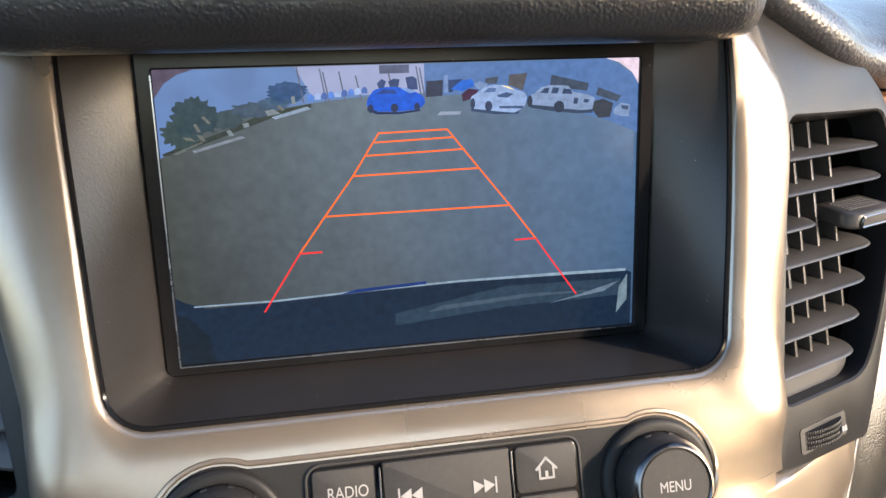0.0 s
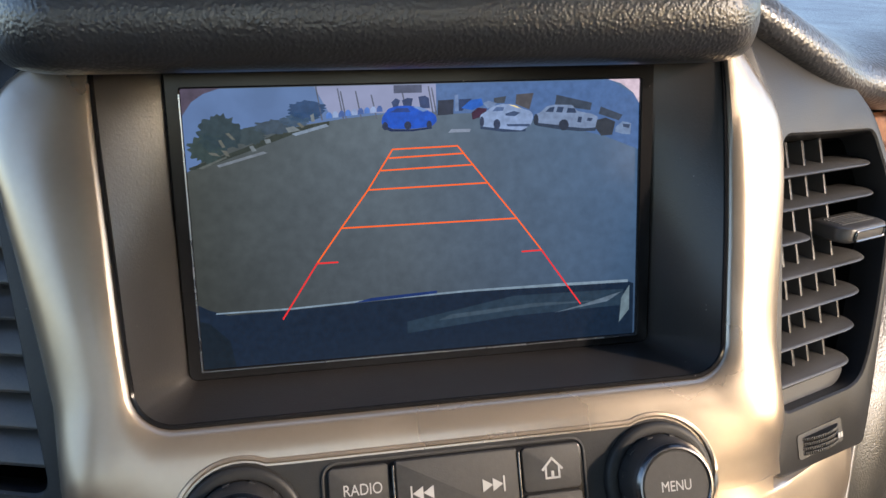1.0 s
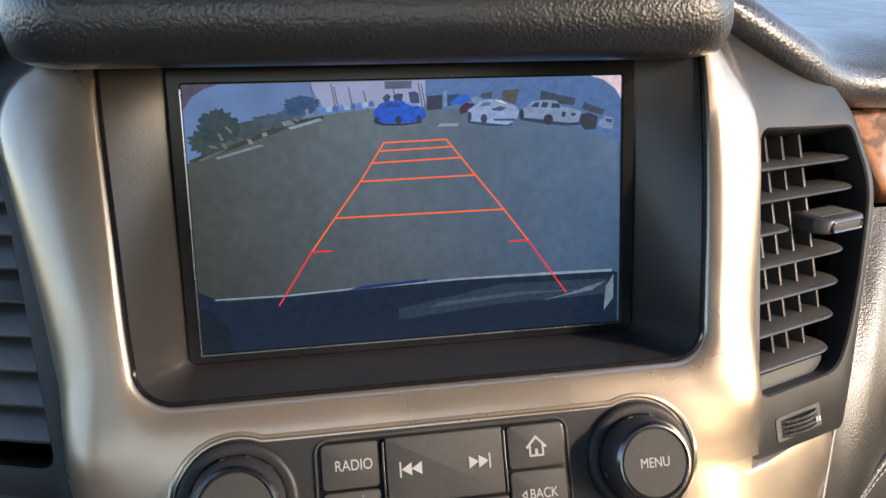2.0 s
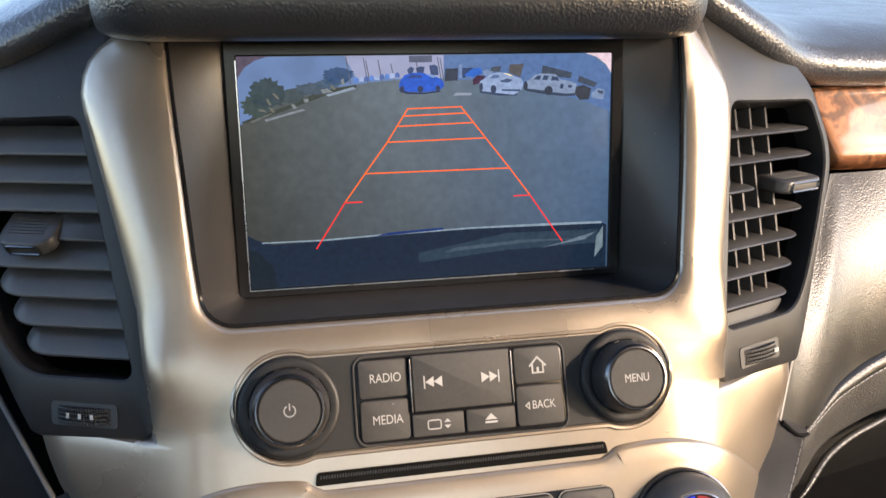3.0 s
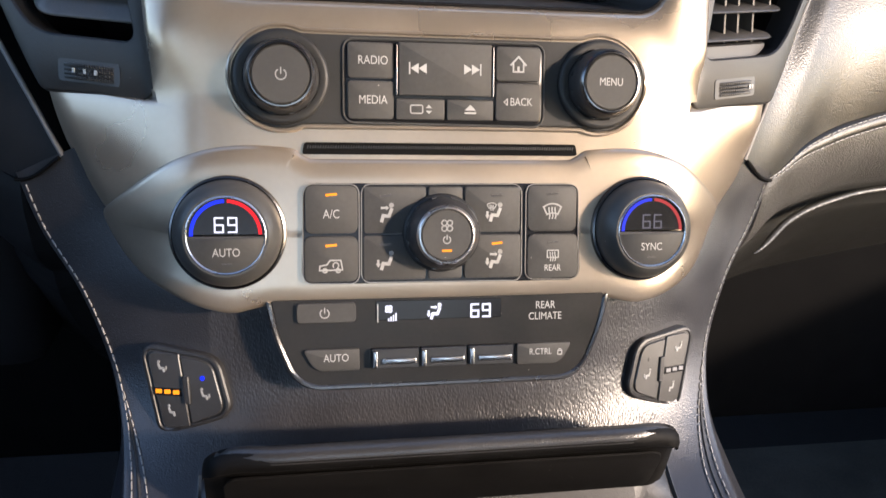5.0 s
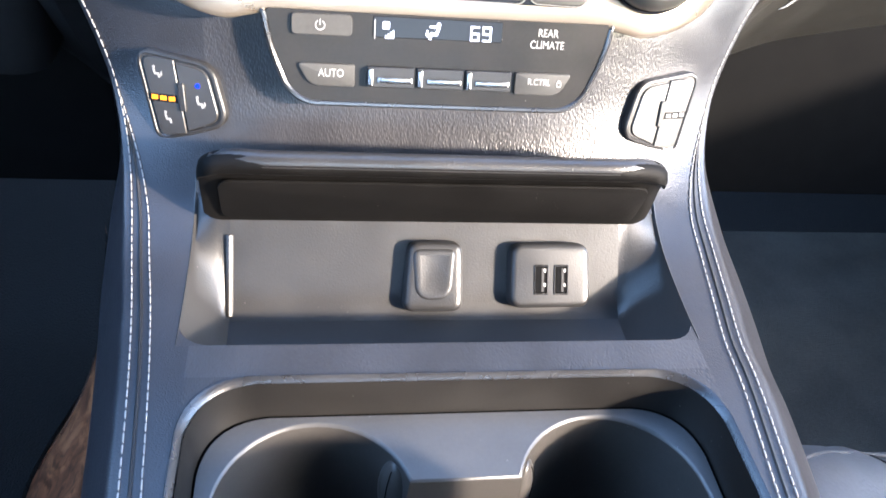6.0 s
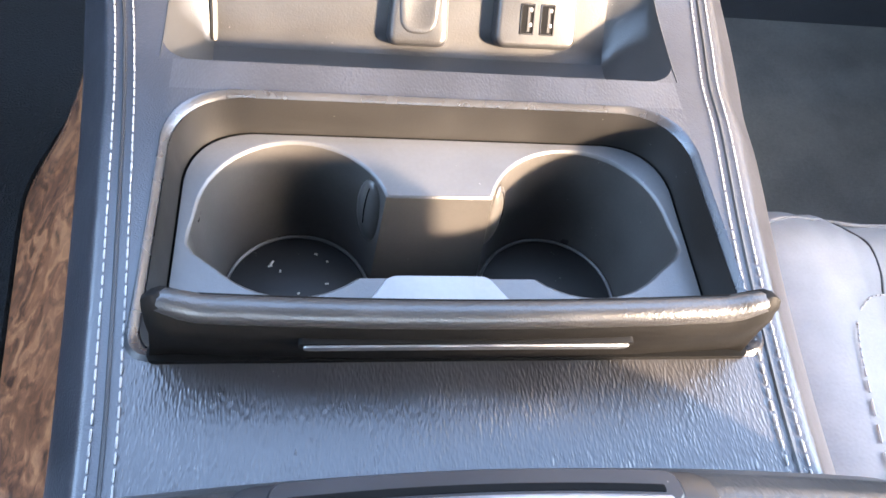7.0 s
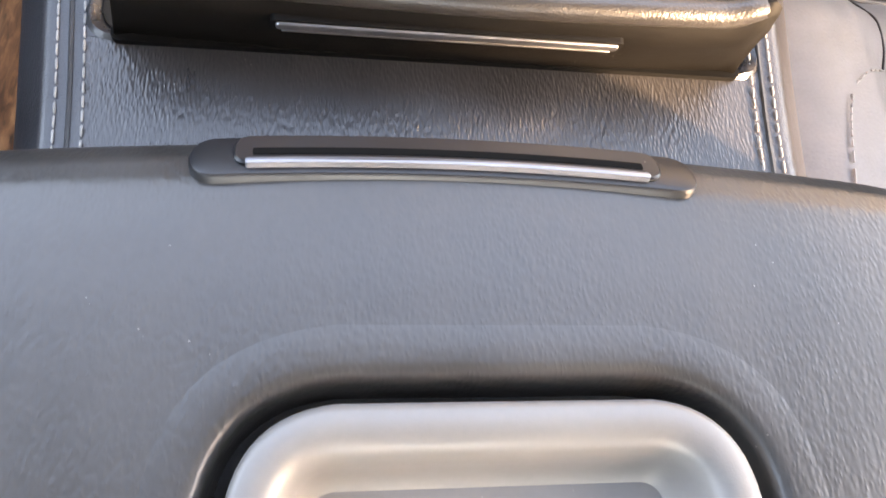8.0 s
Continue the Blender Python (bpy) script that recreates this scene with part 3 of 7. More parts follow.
def picture_shapes(parent):
    """Flat shapes of the rear-view picture, in tenths of the picture's width and height from its lower left."""
    fr = screen_frame(0.0)

    def at(u, v):
        return (-SW / 2 + u * SW, -SH / 2 + v * SH)

    def shape(name, pts, colour, level, strength=1.0, r=0.0):
        bm = bmesh.new()
        out = [Vector(at(u, v)) for u, v in pts]
        if r:
            out = rpoly([tuple(p) for p in out], r, 4)
        prism(bm, out, [(0, 0.0), (0, 0.00003 * level)], fr)
        return part(name, bm, mottled_glow(name + "_light", colour, strength * PICTURE, 60 if "sky" in name else 420, 0.12 if "sky" in name or "building" in name else 0.18), parent)

    # sky above a bowed horizon
    horizon = [(0.0, 0.715), (0.04, 0.76), (0.08, 0.796), (0.146, 0.838), (0.248, 0.867), (0.33, 0.884), (0.41, 0.895), (0.535, 0.897)]
    shape("sky_patch", [(0.0, 0.998)] + horizon + [(0.535, 0.998)], (0.066, 0.115, 0.225), 2)
    shape("bright_sky", [(0.27, 0.998), (0.30, 0.90), (0.41, 0.90), (0.53, 0.90), (0.53, 0.998)], (0.165, 0.185, 0.28), 3)
    # long building on the right
    shape("building_front", [(0.53, 0.89), (0.53, 0.998), (0.93, 0.998), (1.0, 0.93), (1.0, 0.735), (0.918, 0.79), (0.759, 0.855), (0.66, 0.89)], (0.050, 0.097, 0.205), 3)
    shape("dark_doorway", [(0.534, 0.939), (0.569, 0.941), (0.567, 0.888), (0.532, 0.885)], (0.016, 0.022, 0.04), 4)
    shape("dark_doorway", [(0.580, 0.941), (0.610, 0.942), (0.597, 0.918), (0.587, 0.899), (0.580, 0.899)], (0.014, 0.028, 0.075), 4)
    shape("dark_doorway", [(0.659, 0.942), (0.687, 0.948), (0.683, 0.923), (0.659, 0.923)], (0.035, 0.045, 0.06), 4)
    shape("dark_doorway", [(0.710, 0.953), (0.750, 0.957), (0.740, 0.897), (0.708, 0.918)], (0.050, 0.050, 0.056), 4)
    shape("dark_doorway", [(0.803, 0.948), (0.887, 0.915), (0.883, 0.888), (0.799, 0.909)], (0.030, 0.042, 0.062), 4)
    shape("dark_doorway", [(0.908, 0.900), (0.961, 0.867), (0.952, 0.846), (0.903, 0.873)], (0.030, 0.042, 0.062), 4)
    shape("sign_board", [(0.438, 0.968), (0.499, 0.968), (0.499, 0.996), (0.438, 0.996)], (0.05, 0.06, 0.10), 4)
    for u, h in ((0.272, 0.998), (0.317, 0.99), (0.323, 0.98), (0.355, 0.98), (0.388, 0.965), (0.455, 0.97), (0.512, 0.99), (0.519, 0.985)):
        shape("lamp_pole", [(u + 0.010, 0.88), (u + 0.013, 0.88), (u + 0.003, h), (u, h)], (0.06, 0.07, 0.10), 4)
    # trees and parked cars along the left
    rnd = random.Random(3)

    def bush(cu, cv, ru, rv, colour, n=46):
        pts = []
        for k in range(n):
            a = 2 * math.pi * k / n
            q = 0.72 + 0.28 * rnd.random()
            pts.append((max(0.003, cu + ru * q * math.cos(a)), cv + rv * q * math.sin(a)))
        shape("tree_shape", pts, colour, 4)

    bush(0.072, 0.845, 0.052, 0.072, (0.018, 0.032, 0.040))
    bush(0.045, 0.795, 0.045, 0.055, (0.022, 0.036, 0.036))
    bush(0.252, 0.918, 0.046, 0.036, (0.016, 0.040, 0.095))
    bush(0.245, 0.895, 0.040, 0.020, (0.020, 0.045, 0.085))
    bush(0.13, 0.835, 0.040, 0.035, (0.024, 0.038, 0.045))
    bush(0.18, 0.862, 0.045, 0.030, (0.028, 0.045, 0.065))
    bush(0.225, 0.880, 0.035, 0.022, (0.03, 0.055, 0.09))
    # planted strip, kerb and posts along the left
    shape("planted_strip", [(0.005, 0.731), (0.120, 0.794), (0.208, 0.853), (0.298, 0.877), (0.298, 0.864), (0.230, 0.840), (0.138, 0.787), (0.025, 0.724), (0.005, 0.724)], (0.020, 0.027, 0.024), 3)
    shape("white_kerb", [(0.061, 0.737), (0.157, 0.779), (0.166, 0.773), (0.065, 0.729)], (0.11, 0.13, 0.15), 5)
    shape("white_kerb", [(0.018, 0.726), (0.080, 0.766), (0.083, 0.761), (0.032, 0.726)], (0.06, 0.07, 0.065), 5)
    shape("white_kerb", [(0.218, 0.837), (0.291, 0.868), (0.297, 0.859), (0.226, 0.829)], (0.13, 0.17, 0.22), 5)
    shape("pale_post", [(0.129, 0.798), (0.137, 0.801), (0.144, 0.782), (0.135, 0.779)], (0.10, 0.12, 0.13), 6)
    shape("pale_post", [(0.161, 0.820), (0.173, 0.822), (0.175, 0.809), (0.164, 0.805)], (0.10, 0.12, 0.13), 6)
    shape("pale_post", [(0.206, 0.858), (0.223, 0.863), (0.237, 0.848), (0.212, 0.841)], (0.10, 0.12, 0.13), 6)
    shape("pale_post", [(0.259, 0.899), (0.266, 0.905), (0.268, 0.877), (0.261, 0.876)], (0.10, 0.12, 0.13), 6)
    shape("lit_trunk", [(0.067, 0.822), (0.073, 0.825), (0.081, 0.799), (0.075, 0.796)], (0.075, 0.080, 0.070), 6)
    shape("lit_trunk", [(0.083, 0.846), (0.090, 0.847), (0.102, 0.824), (0.096, 0.822)], (0.075, 0.080, 0.070), 6)
    shape("lit_trunk", [(0.045, 0.782), (0.061, 0.779), (0.070, 0.767), (0.052, 0.772)], (0.075, 0.080, 0.070), 6)
    shape("lit_trunk", [(0.072, 0.788), (0.083, 0.786), (0.089, 0.766), (0.081, 0.767)], (0.075, 0.080, 0.070), 6)
    shape("lit_trunk", [(0.230, 0.871), (0.236, 0.875), (0.246, 0.860), (0.240, 0.856)], (0.075, 0.080, 0.070), 6)
    for k in range(9):
        u = 0.292 + 0.0135 * k
        c = ((0.05, 0.12, 0.33), (0.17, 0.23, 0.36), (0.04, 0.08, 0.22))[k % 3]
        v = 0.886 + 0.0022 * k
        shape("far_car", [(u, v), (u + 0.0125, v + 0.001), (u + 0.012, v + 0.014), (u + 0.009, v + 0.022), (u + 0.004, v + 0.022), (u, v + 0.013)], c, 5)
    # blue car
    shape("blue_car", [(0.409, 0.860), (0.411, 0.885), (0.425, 0.915), (0.449, 0.924), (0.476, 0.922), (0.504, 0.911), (0.528, 0.888), (0.531, 0.865), (0.518, 0.846), (0.476, 0.840), (0.433, 0.842)], (0.006, 0.050, 0.30), 6, r=0.0008)
    shape("car_window", [(0.428, 0.901), (0.444, 0.915), (0.467, 0.915), (0.473, 0.900)], (0.010, 0.030, 0.13), 7)
    shape("car_window", [(0.478, 0.919), (0.492, 0.919), (0.513, 0.905), (0.500, 0.900)], (0.10, 0.17, 0.34), 7)
    shape("car_shade", [(0.411, 0.859), (0.433, 0.841), (0.476, 0.838), (0.518, 0.845), (0.520, 0.839), (0.476, 0.831), (0.429, 0.833), (0.410, 0.848)], (0.006, 0.014, 0.05), 5)
    for u, w in ((0.417, 0.006), (0.466, 0.008), (0.513, 0.006)):
        shape("wheel_shape", [(u + w * math.cos(a * 0.63), 0.853 + 0.015 * math.sin(a * 0.63)) for a in range(10)], (0.012, 0.02, 0.05), 8)
    # white saloon
    shape("white_car", [(0.627, 0.882), (0.638, 0.891), (0.655, 0.911), (0.675, 0.920), (0.699, 0.918), (0.722, 0.902), (0.744, 0.891), (0.749, 0.873), (0.744, 0.843), (0.732, 0.829), (0.720, 0.821), (0.679, 0.829), (0.628, 0.841)], (0.15, 0.21, 0.33), 6, r=0.0008)
    shape("car_window", [(0.684, 0.884), (0.704, 0.893), (0.719, 0.886), (0.706, 0.874), (0.686, 0.877)], (0.03, 0.05, 0.10), 7)
    shape("car_window", [(0.654, 0.894), (0.665, 0.910), (0.682, 0.908), (0.679, 0.895)], (0.05, 0.085, 0.17), 7)
    shape("car_shade", [(0.687, 0.846), (0.741, 0.844), (0.739, 0.835), (0.689, 0.838)], (0.03, 0.05, 0.10), 7)
    shape("car_shade", [(0.628, 0.842), (0.679, 0.829), (0.721, 0.821), (0.732, 0.828), (0.730, 0.817), (0.679, 0.818), (0.627, 0.832)], (0.02, 0.035, 0.07), 5)
    shape("warm_glint", [(0.692, 0.917), (0.708, 0.913), (0.722, 0.901), (0.710, 0.905)], (0.50, 0.42, 0.22), 8)
    for u, v, w in ((0.665, 0.847, 0.008), (0.631, 0.858, 0.005)):
        shape("wheel_shape", [(u + w * math.cos(a * 0.63), v + 0.019 * math.sin(a * 0.63)) for a in range(10)], (0.02, 0.03, 0.06), 8)
    # white pick-up truck
    shape("white_truck", [(0.750, 0.875), (0.765, 0.885), (0.781, 0.907), (0.801, 0.912), (0.840, 0.909), (0.852, 0.886), (0.887, 0.874), (0.901, 0.863), (0.897, 0.823), (0.871, 0.821), (0.834, 0.828), (0.806, 0.837), (0.757, 0.847), (0.750, 0.858)], (0.12, 0.165, 0.25), 6, r=0.0006)
    shape("car_window", [(0.777, 0.886), (0.787, 0.902), (0.799, 0.904), (0.795, 0.885)], (0.022, 0.036, 0.07), 7)
    shape("car_window", [(0.802, 0.884), (0.806, 0.904), (0.820, 0.902), (0.816, 0.882)], (0.022, 0.036, 0.07), 7)
    shape("car_window", [(0.826, 0.881), (0.830, 0.899), (0.846, 0.896), (0.850, 0.879)], (0.022, 0.036, 0.07), 7)
    shape("car_window", [(0.877, 0.860), (0.889, 0.858), (0.885, 0.846), (0.874, 0.849)], (0.022, 0.036, 0.07), 7)
    shape("car_window", [(0.854, 0.865), (0.863, 0.864), (0.861, 0.843), (0.852, 0.845)], (0.022, 0.036, 0.07), 7)
    shape("car_shade", [(0.757, 0.847), (0.806, 0.837), (0.834, 0.828), (0.871, 0.821), (0.898, 0.823), (0.895, 0.810), (0.859, 0.810), (0.806, 0.821), (0.757, 0.836)], (0.022, 0.035, 0.06), 5)
    for u, v, w in ((0.820, 0.836, 0.012), (0.755, 0.859, 0.006)):
        shape("wheel_shape", [(u + w * math.cos(a * 0.63), v + 0.021 * math.sin(a * 0.63)) for a in range(10)], (0.018, 0.025, 0.04), 8)
    # things by the building
    shape("blue_awning", [(0.585, 0.909), (0.606, 0.937), (0.631, 0.942), (0.635, 0.918), (0.610, 0.901)], (0.012, 0.07, 0.30), 5)
    shape("dark_car", [(0.608, 0.891), (0.622, 0.909), (0.643, 0.905), (0.639, 0.880), (0.610, 0.866)], (0.030, 0.012, 0.030), 5)
    shape("pale_car", [(0.634, 0.924), (0.646, 0.933), (0.665, 0.924), (0.659, 0.909), (0.644, 0.906)], (0.10, 0.15, 0.25), 5)
    shape("dark_car", [(0.899, 0.851), (0.920, 0.858), (0.943, 0.842), (0.936, 0.793), (0.910, 0.791), (0.895, 0.821)], (0.024, 0.030, 0.040), 7)
    shape("pale_car", [(0.944, 0.821), (0.961, 0.843), (0.982, 0.834), (0.980, 0.792), (0.961, 0.795), (0.943, 0.804)], (0.11, 0.16, 0.25), 6)
    shape("car_window", [(0.961, 0.834), (0.979, 0.830), (0.977, 0.816), (0.963, 0.821)], (0.03, 0.045, 0.08), 7)
    shape("pale_post", [(0.571, 0.957), (0.579, 0.958), (0.579, 0.899), (0.571, 0.898)], (0.09, 0.14, 0.25), 5)
    shape("dark_clutter", [(0.432, 0.936), (0.442, 0.951), (0.451, 0.942), (0.444, 0.912), (0.438, 0.909)], (0.02, 0.035, 0.09), 5)
    shape("dark_clutter", [(0.455, 0.942), (0.467, 0.951), (0.479, 0.948), (0.475, 0.918), (0.459, 0.918)], (0.02, 0.035, 0.09), 5)
    shape("dark_clutter", [(0.491, 0.954), (0.506, 0.957), (0.514, 0.948), (0.516, 0.912), (0.495, 0.912)], (0.02, 0.035, 0.09), 5)
    shape("road_mark", [(0.555, 0.822), (0.603, 0.822), (0.606, 0.833), (0.562, 0.834)], (0.14, 0.17, 0.22), 4)
    # bumper along the bottom
    shape("bumper_shape", [(0.0, 0.0), (0.995, 0.0), (0.995, 0.205), (0.981, 0.215), (0.812, 0.217), (0.598, 0.218), (0.373, 0.208), (0.196, 0.198), (0.06, 0.195), (0.02, 0.22), (0.0, 0.24)], (0.006, 0.013, 0.026), 5)
    shape("bumper_sheen", [(0.45, 0.075), (0.7, 0.11), (0.97, 0.12), (0.97, 0.185), (0.7, 0.19), (0.45, 0.12)], (0.014, 0.028, 0.045), 6)
    shape("bumper_sheen", [(0.52, 0.115), (0.75, 0.14), (0.92, 0.145), (0.75, 0.155), (0.55, 0.135)], (0.030, 0.050, 0.070), 7)
    shape("bumper_glint", [(0.035, 0.202), (0.196, 0.200), (0.373, 0.211), (0.598, 0.219), (0.812, 0.215), (0.981, 0.212), (0.981, 0.222), (0.812, 0.226), (0.598, 0.226), (0.373, 0.217), (0.196, 0.206), (0.035, 0.207)], (0.13, 0.18, 0.22), 6)
    shape("bumper_glint", [(0.33, 0.207), (0.52, 0.222), (0.52, 0.232), (0.37, 0.222)], (0.008, 0.022, 0.09), 7)
    shape("bumper_glint", [(0.80, 0.11), (0.93, 0.14), (0.965, 0.175), (0.94, 0.165), (0.87, 0.135)], (0.07, 0.10, 0.13), 7)
    shape("bumper_glint", [(0.96, 0.05), (0.985, 0.10), (0.985, 0.20), (0.965, 0.15)], (0.09, 0.13, 0.15), 7)
    # corners clipped by the lens
    shape("corner_shade", [(0, 1), (0, 0.91), (0.02, 0.955), (0.045, 0.982), (0.08, 1)], (0.045, 0.035, 0.055), 8)
    shape("corner_flare", [(0.925, 1), (0.955, 0.985), (0.985, 0.95), (1, 0.91), (1, 1)], (0.42, 0.34, 0.38), 8)
    shape("corner_shade", [(0, 0), (0.07, 0), (0.06, 0.10), (0.02, 0.17), (0, 0.18)], (0.005, 0.010, 0.016), 8)
    # parking guide lines
    left = [(0.431, 0.769), (0.374, 0.626), (0.312, 0.491), (0.257, 0.369)]
    right = [(0.575, 0.773), (0.642, 0.632), (0.709, 0.492), (0.767, 0.364)]
    orange, red = glow("orange_line_light", (1.0, 0.13, 0.012), 0.30), glow("red_line_light", (0.85, 0.03, 0.03), 0.28)
    for pts in (left, right, [left[0], right[0]], [(0.423, 0.738), (0.589, 0.745)], [(0.405, 0.694), (0.610, 0.702)], [left[1], right[1]], [left[2], right[2]]):
        part("guide_line", stroke(bmesh.new(), [at(*p) for p in pts], 0.00052, fr, 0, 0.00003 * 9), orange, parent)
    for pts in ([(0.257, 0.369), (0.176, 0.167)], [(0.257, 0.366), (0.301, 0.366)], [(0.767, 0.364), (0.862, 0.139)], [(0.767, 0.363), (0.721, 0.362)]):
        part("stop_line", stroke(bmesh.new(), [at(*p) for p in pts], 0.00056, fr, 0, 0.00003 * 9), red, parent)


def display():
    t = thing("display_screen", (0, 0.34, 0.82), "dashboard display showing the rear-view camera picture", "display")
    fr = screen_frame()
    pic = part("picture", plate(rrect(-SW / 2, -SH / 2, SW / 2, SH / 2, 0.0005, 2), fr, 0.0004, 0.0001, -0.0004), picture_material(), t, "glowing rear-view picture of a car park")
    picture_shapes(pic)
    # black surround and the thin bright line round the panel
    outer = rrect(-SW / 2 - 0.0055, -SH / 2 - 0.0040, SW / 2 + 0.0055, SH / 2 + 0.009, 0.003)
    inner = rrect(-SW / 2, -SH / 2, SW / 2, SH / 2, 0.0006)
    bm = ring_plate(outer, inner, fr, [(0, -0.006), (0, 0.0012), (0.0006, 0.0018)], [(0.0006, 0.0018), (0, 0.0012), (0, -0.0008)])
    part("surround", bm, GLOSS, t, "gloss black surround")
    bm = bmesh.new()
    l, b = -SW / 2 - 0.0004, -SH / 2 - 0.0004
    stroke(bm, [(l, SH / 2 - 0.002), (l, b), (SW / 2 - 0.008, b)], 0.00045, fr, 0.0016, 0.0004)
    part("edge_line", bm, SATIN, t)
    # recess walls from the silver lip back to the surround
    lip = lip_line(-1) + lip_line(1)[-2::-1]
    n = len(lip)
    back = []
    half_w, lowv, topv = SW / 2 + 0.0055, -SH / 2 - 0.0040, SH / 2 + 0.02
    for i, p in enumerate(lip):
        s = -1 if p.x < 0 else 1
        if i < 15 or i > n - 16:
            k = i if i < 15 else n - 1 - i
            q = Vector((s * half_w, topv + (lowv + 0.004 - topv) * k / 14, 0))
        elif i < 23 or i > n - 24:
            k = (i - 14) if i < 23 else (n - 15 - i)
            a = radians(90 * k / 8)
            q = Vector((s * (half_w - 0.004 + 0.004 * math.cos(a)), lowv + 0.004 - 0.004 * math.sin(a), 0))
        else:
            q = Vector(((half_w - 0.004) * p.x / (LIP[s][-1][0] - 0.014), lowv, 0))
        back.append(fr @ q)
    front = [Vector((p.x, face_y(p.y), p.y)) + OUT * -0.0025 for p in lip]
    loops = [[a.lerp(b2, f) for a, b2 in zip(front, back)] for f in (0, 0.04, 0.3, 0.6, 0.9, 1.0)]
    part("recess", rings(bmesh.new(), loops, False, False, closed=False), RECESS, t, "matt dark recess with dusty ledge", 30)
    # shiny black strip between the recess and the silver
    bm = bmesh.new()
    tube([Vector((p.x, face_y(p.y), p.y)) + OUT * -0.0022 for p in lip], 0.0009, 6, bm)
    part("lip", bm, GLOSS, t)
    return t


# ---- control panels ----
def icon_power(bm, m, x, y, r, w, n):
    stroke(bm, arc(x, y, r, 125, 415), w, m, n)
    stroke(bm, [(x, y + r * 0.15), (x, y + r * 1.25)], w, m, n)


def icon_person(bm, m, x, y, s, n, feet=False, head=False, glass=False):
    """Seated figure of strokes with air arrows, as on climate keys."""
    w = s * 0.17
    stroke(bm, arc(x + 0.42 * s, y + 0.62 * s, 0.10 * s, 0, 360, 8), w, m, n)
    stroke(bm, [(x + 0.42 * s, y + 0.3 * s), (x + 0.22 * s, y - 0.22 * s), (x - 0.22 * s, y - 0.18 * s), (x - 0.34 * s, y - 0.6 * s)], w * 1.5, m, n)
    if head:
        stroke(bm, [(x - 0.35 * s, y + 0.42 * s), (x + 0.1 * s, y + 0.42 * s)], w, m, n)
        fill(bm, [(x + 0.0 * s, y + 0.25 * s), (x + 0.24 * s, y + 0.42 * s), (x + 0.0 * s, y + 0.6 * s)], m, n)
    if feet:
        stroke(bm, [(x - 0.6 * s, y + 0.05 * s), (x - 0.6 * s, y - 0.3 * s)], w, m, n)
        fill(bm, [(x - 0.78 * s, y - 0.2 * s), (x - 0.6 * s, y - 0.5 * s), (x - 0.42 * s, y - 0.2 * s)], m, n)
    if glass:
        icon_glass(bm, m, x - 0.25 * s, y + 0.5 * s, s * 0.5, n)


def icon_glass(bm, m, x, y, s, n, rear=False):
    w = s * 0.11
    if rear:
        stroke(bm, [(x - 0.6 * s, y - 0.3 * s), (x + 0.6 * s, y - 0.3 * s), (x + 0.6 * s, y + 0.45 * s), (x - 0.6 * s, y + 0.45 * s)], w, m, n, closed=True)
    else:
        stroke(bm, [(x - 0.75 * s, y + 0.3 * s)] + arc(x, y - 0.55 * s, 1.1 * s, 128, 52, 8) + [(x + 0.75 * s, y + 0.3 * s), (x + 0.45 * s, y - 0.3 * s)] + arc(x, y - 1.2 * s, 1.0 * s, 62, 118, 6) + [(x - 0.45 * s, y - 0.3 * s)], w, m, n, closed=True)
    for k in (-0.25, 0.0, 0.25):
        stroke(bm, [(x + k * s + 0.05 * s * math.sin(t * 1.3), y - 0.65 * s + 0.22 * s * t) for t in range(5)], w * 0.9, m, n)


def icon_fan(bm, m, x, y, r, w, n):
    for a in (45, 135, 225, 315):
        stroke(bm, arc(x + r * 0.62 * math.cos(radians(a)), y + r * 0.62 * math.sin(radians(a)), r * 0.42, 0, 360, 10), w, m, n)


def rotary(parent, name, m, r_base, r_cap, h, label, taper=0.90, ring=None):
    """Round control: base skirt, tapering faceted grip, bright ring, flat face."""
    k = part(name, lathe([(r_base, -0.001), (r_base, 0.0022), (r_base - 0.0006, 0.003), (r_base - 0.002, 0.0034), (r_cap + 0.0004, 0.0030), (r_cap, 0.0024)], m, cap=False), PLATE, parent, label)
    r = r_cap * taper
    bm = lathe([(r_cap, 0.0005), (r_cap, h * 0.30), (r_cap + (r - r_cap) * 0.4, h * 0.70), (r, h * 0.90), (r - 0.0009, h - 0.0002), (r - 0.0018, h - 0.0004), (r - 0.0022, h - 0.0009)], m, cap=False)
    for i in range(12):
        mm = m @ Matrix.Rotation(2 * math.pi * (i + 0.5) / 12, 4, "Z")
        box(bm, (r_cap - 0.0012, -0.0010, 0.002), (r_cap + 0.00025, 0.0010, h * 0.42), mm)
    part("grip", bm, KNOB, k)
    part("ring", lathe([(r + 0.0002, h * 0.86), (r - 0.0003, h * 0.94), (r - 0.0011, h + 0.0001), (r - 0.0017, h + 0.0002), (r - 0.0021, h - 0.0005)], m, cap=False), ring or DARK_CHROME, k)
    part("cap", lathe([(r - 0.0020, h - 0.002), (r - 0.0022, h - 0.0008), (r - 0.0027, h - 0.0004), (r * 0.4, h - 0.0004), (0.0005, h - 0.0004)], m), BUTTON, k)
    return k


def key(parent, m, x0, y0, x1, y1, h, r=0.0015, name="button", mat=None, edge=0.0005, outline=None):
    out = outline or (rrect(x0 + 0.0003, y0 + 0.0003, x1 - 0.0003, y1 - 0.0003, r, 4) if x1 - x0 > 0.004 else rrect(x0, y0, x1, y1, r, 4))
    return part(name, prism(bmesh.new(), out, [(0, -0.002), (0, h - edge), (edge * 0.3, h - edge * 0.3), (edge, h)], m), mat or BUTTON, parent)


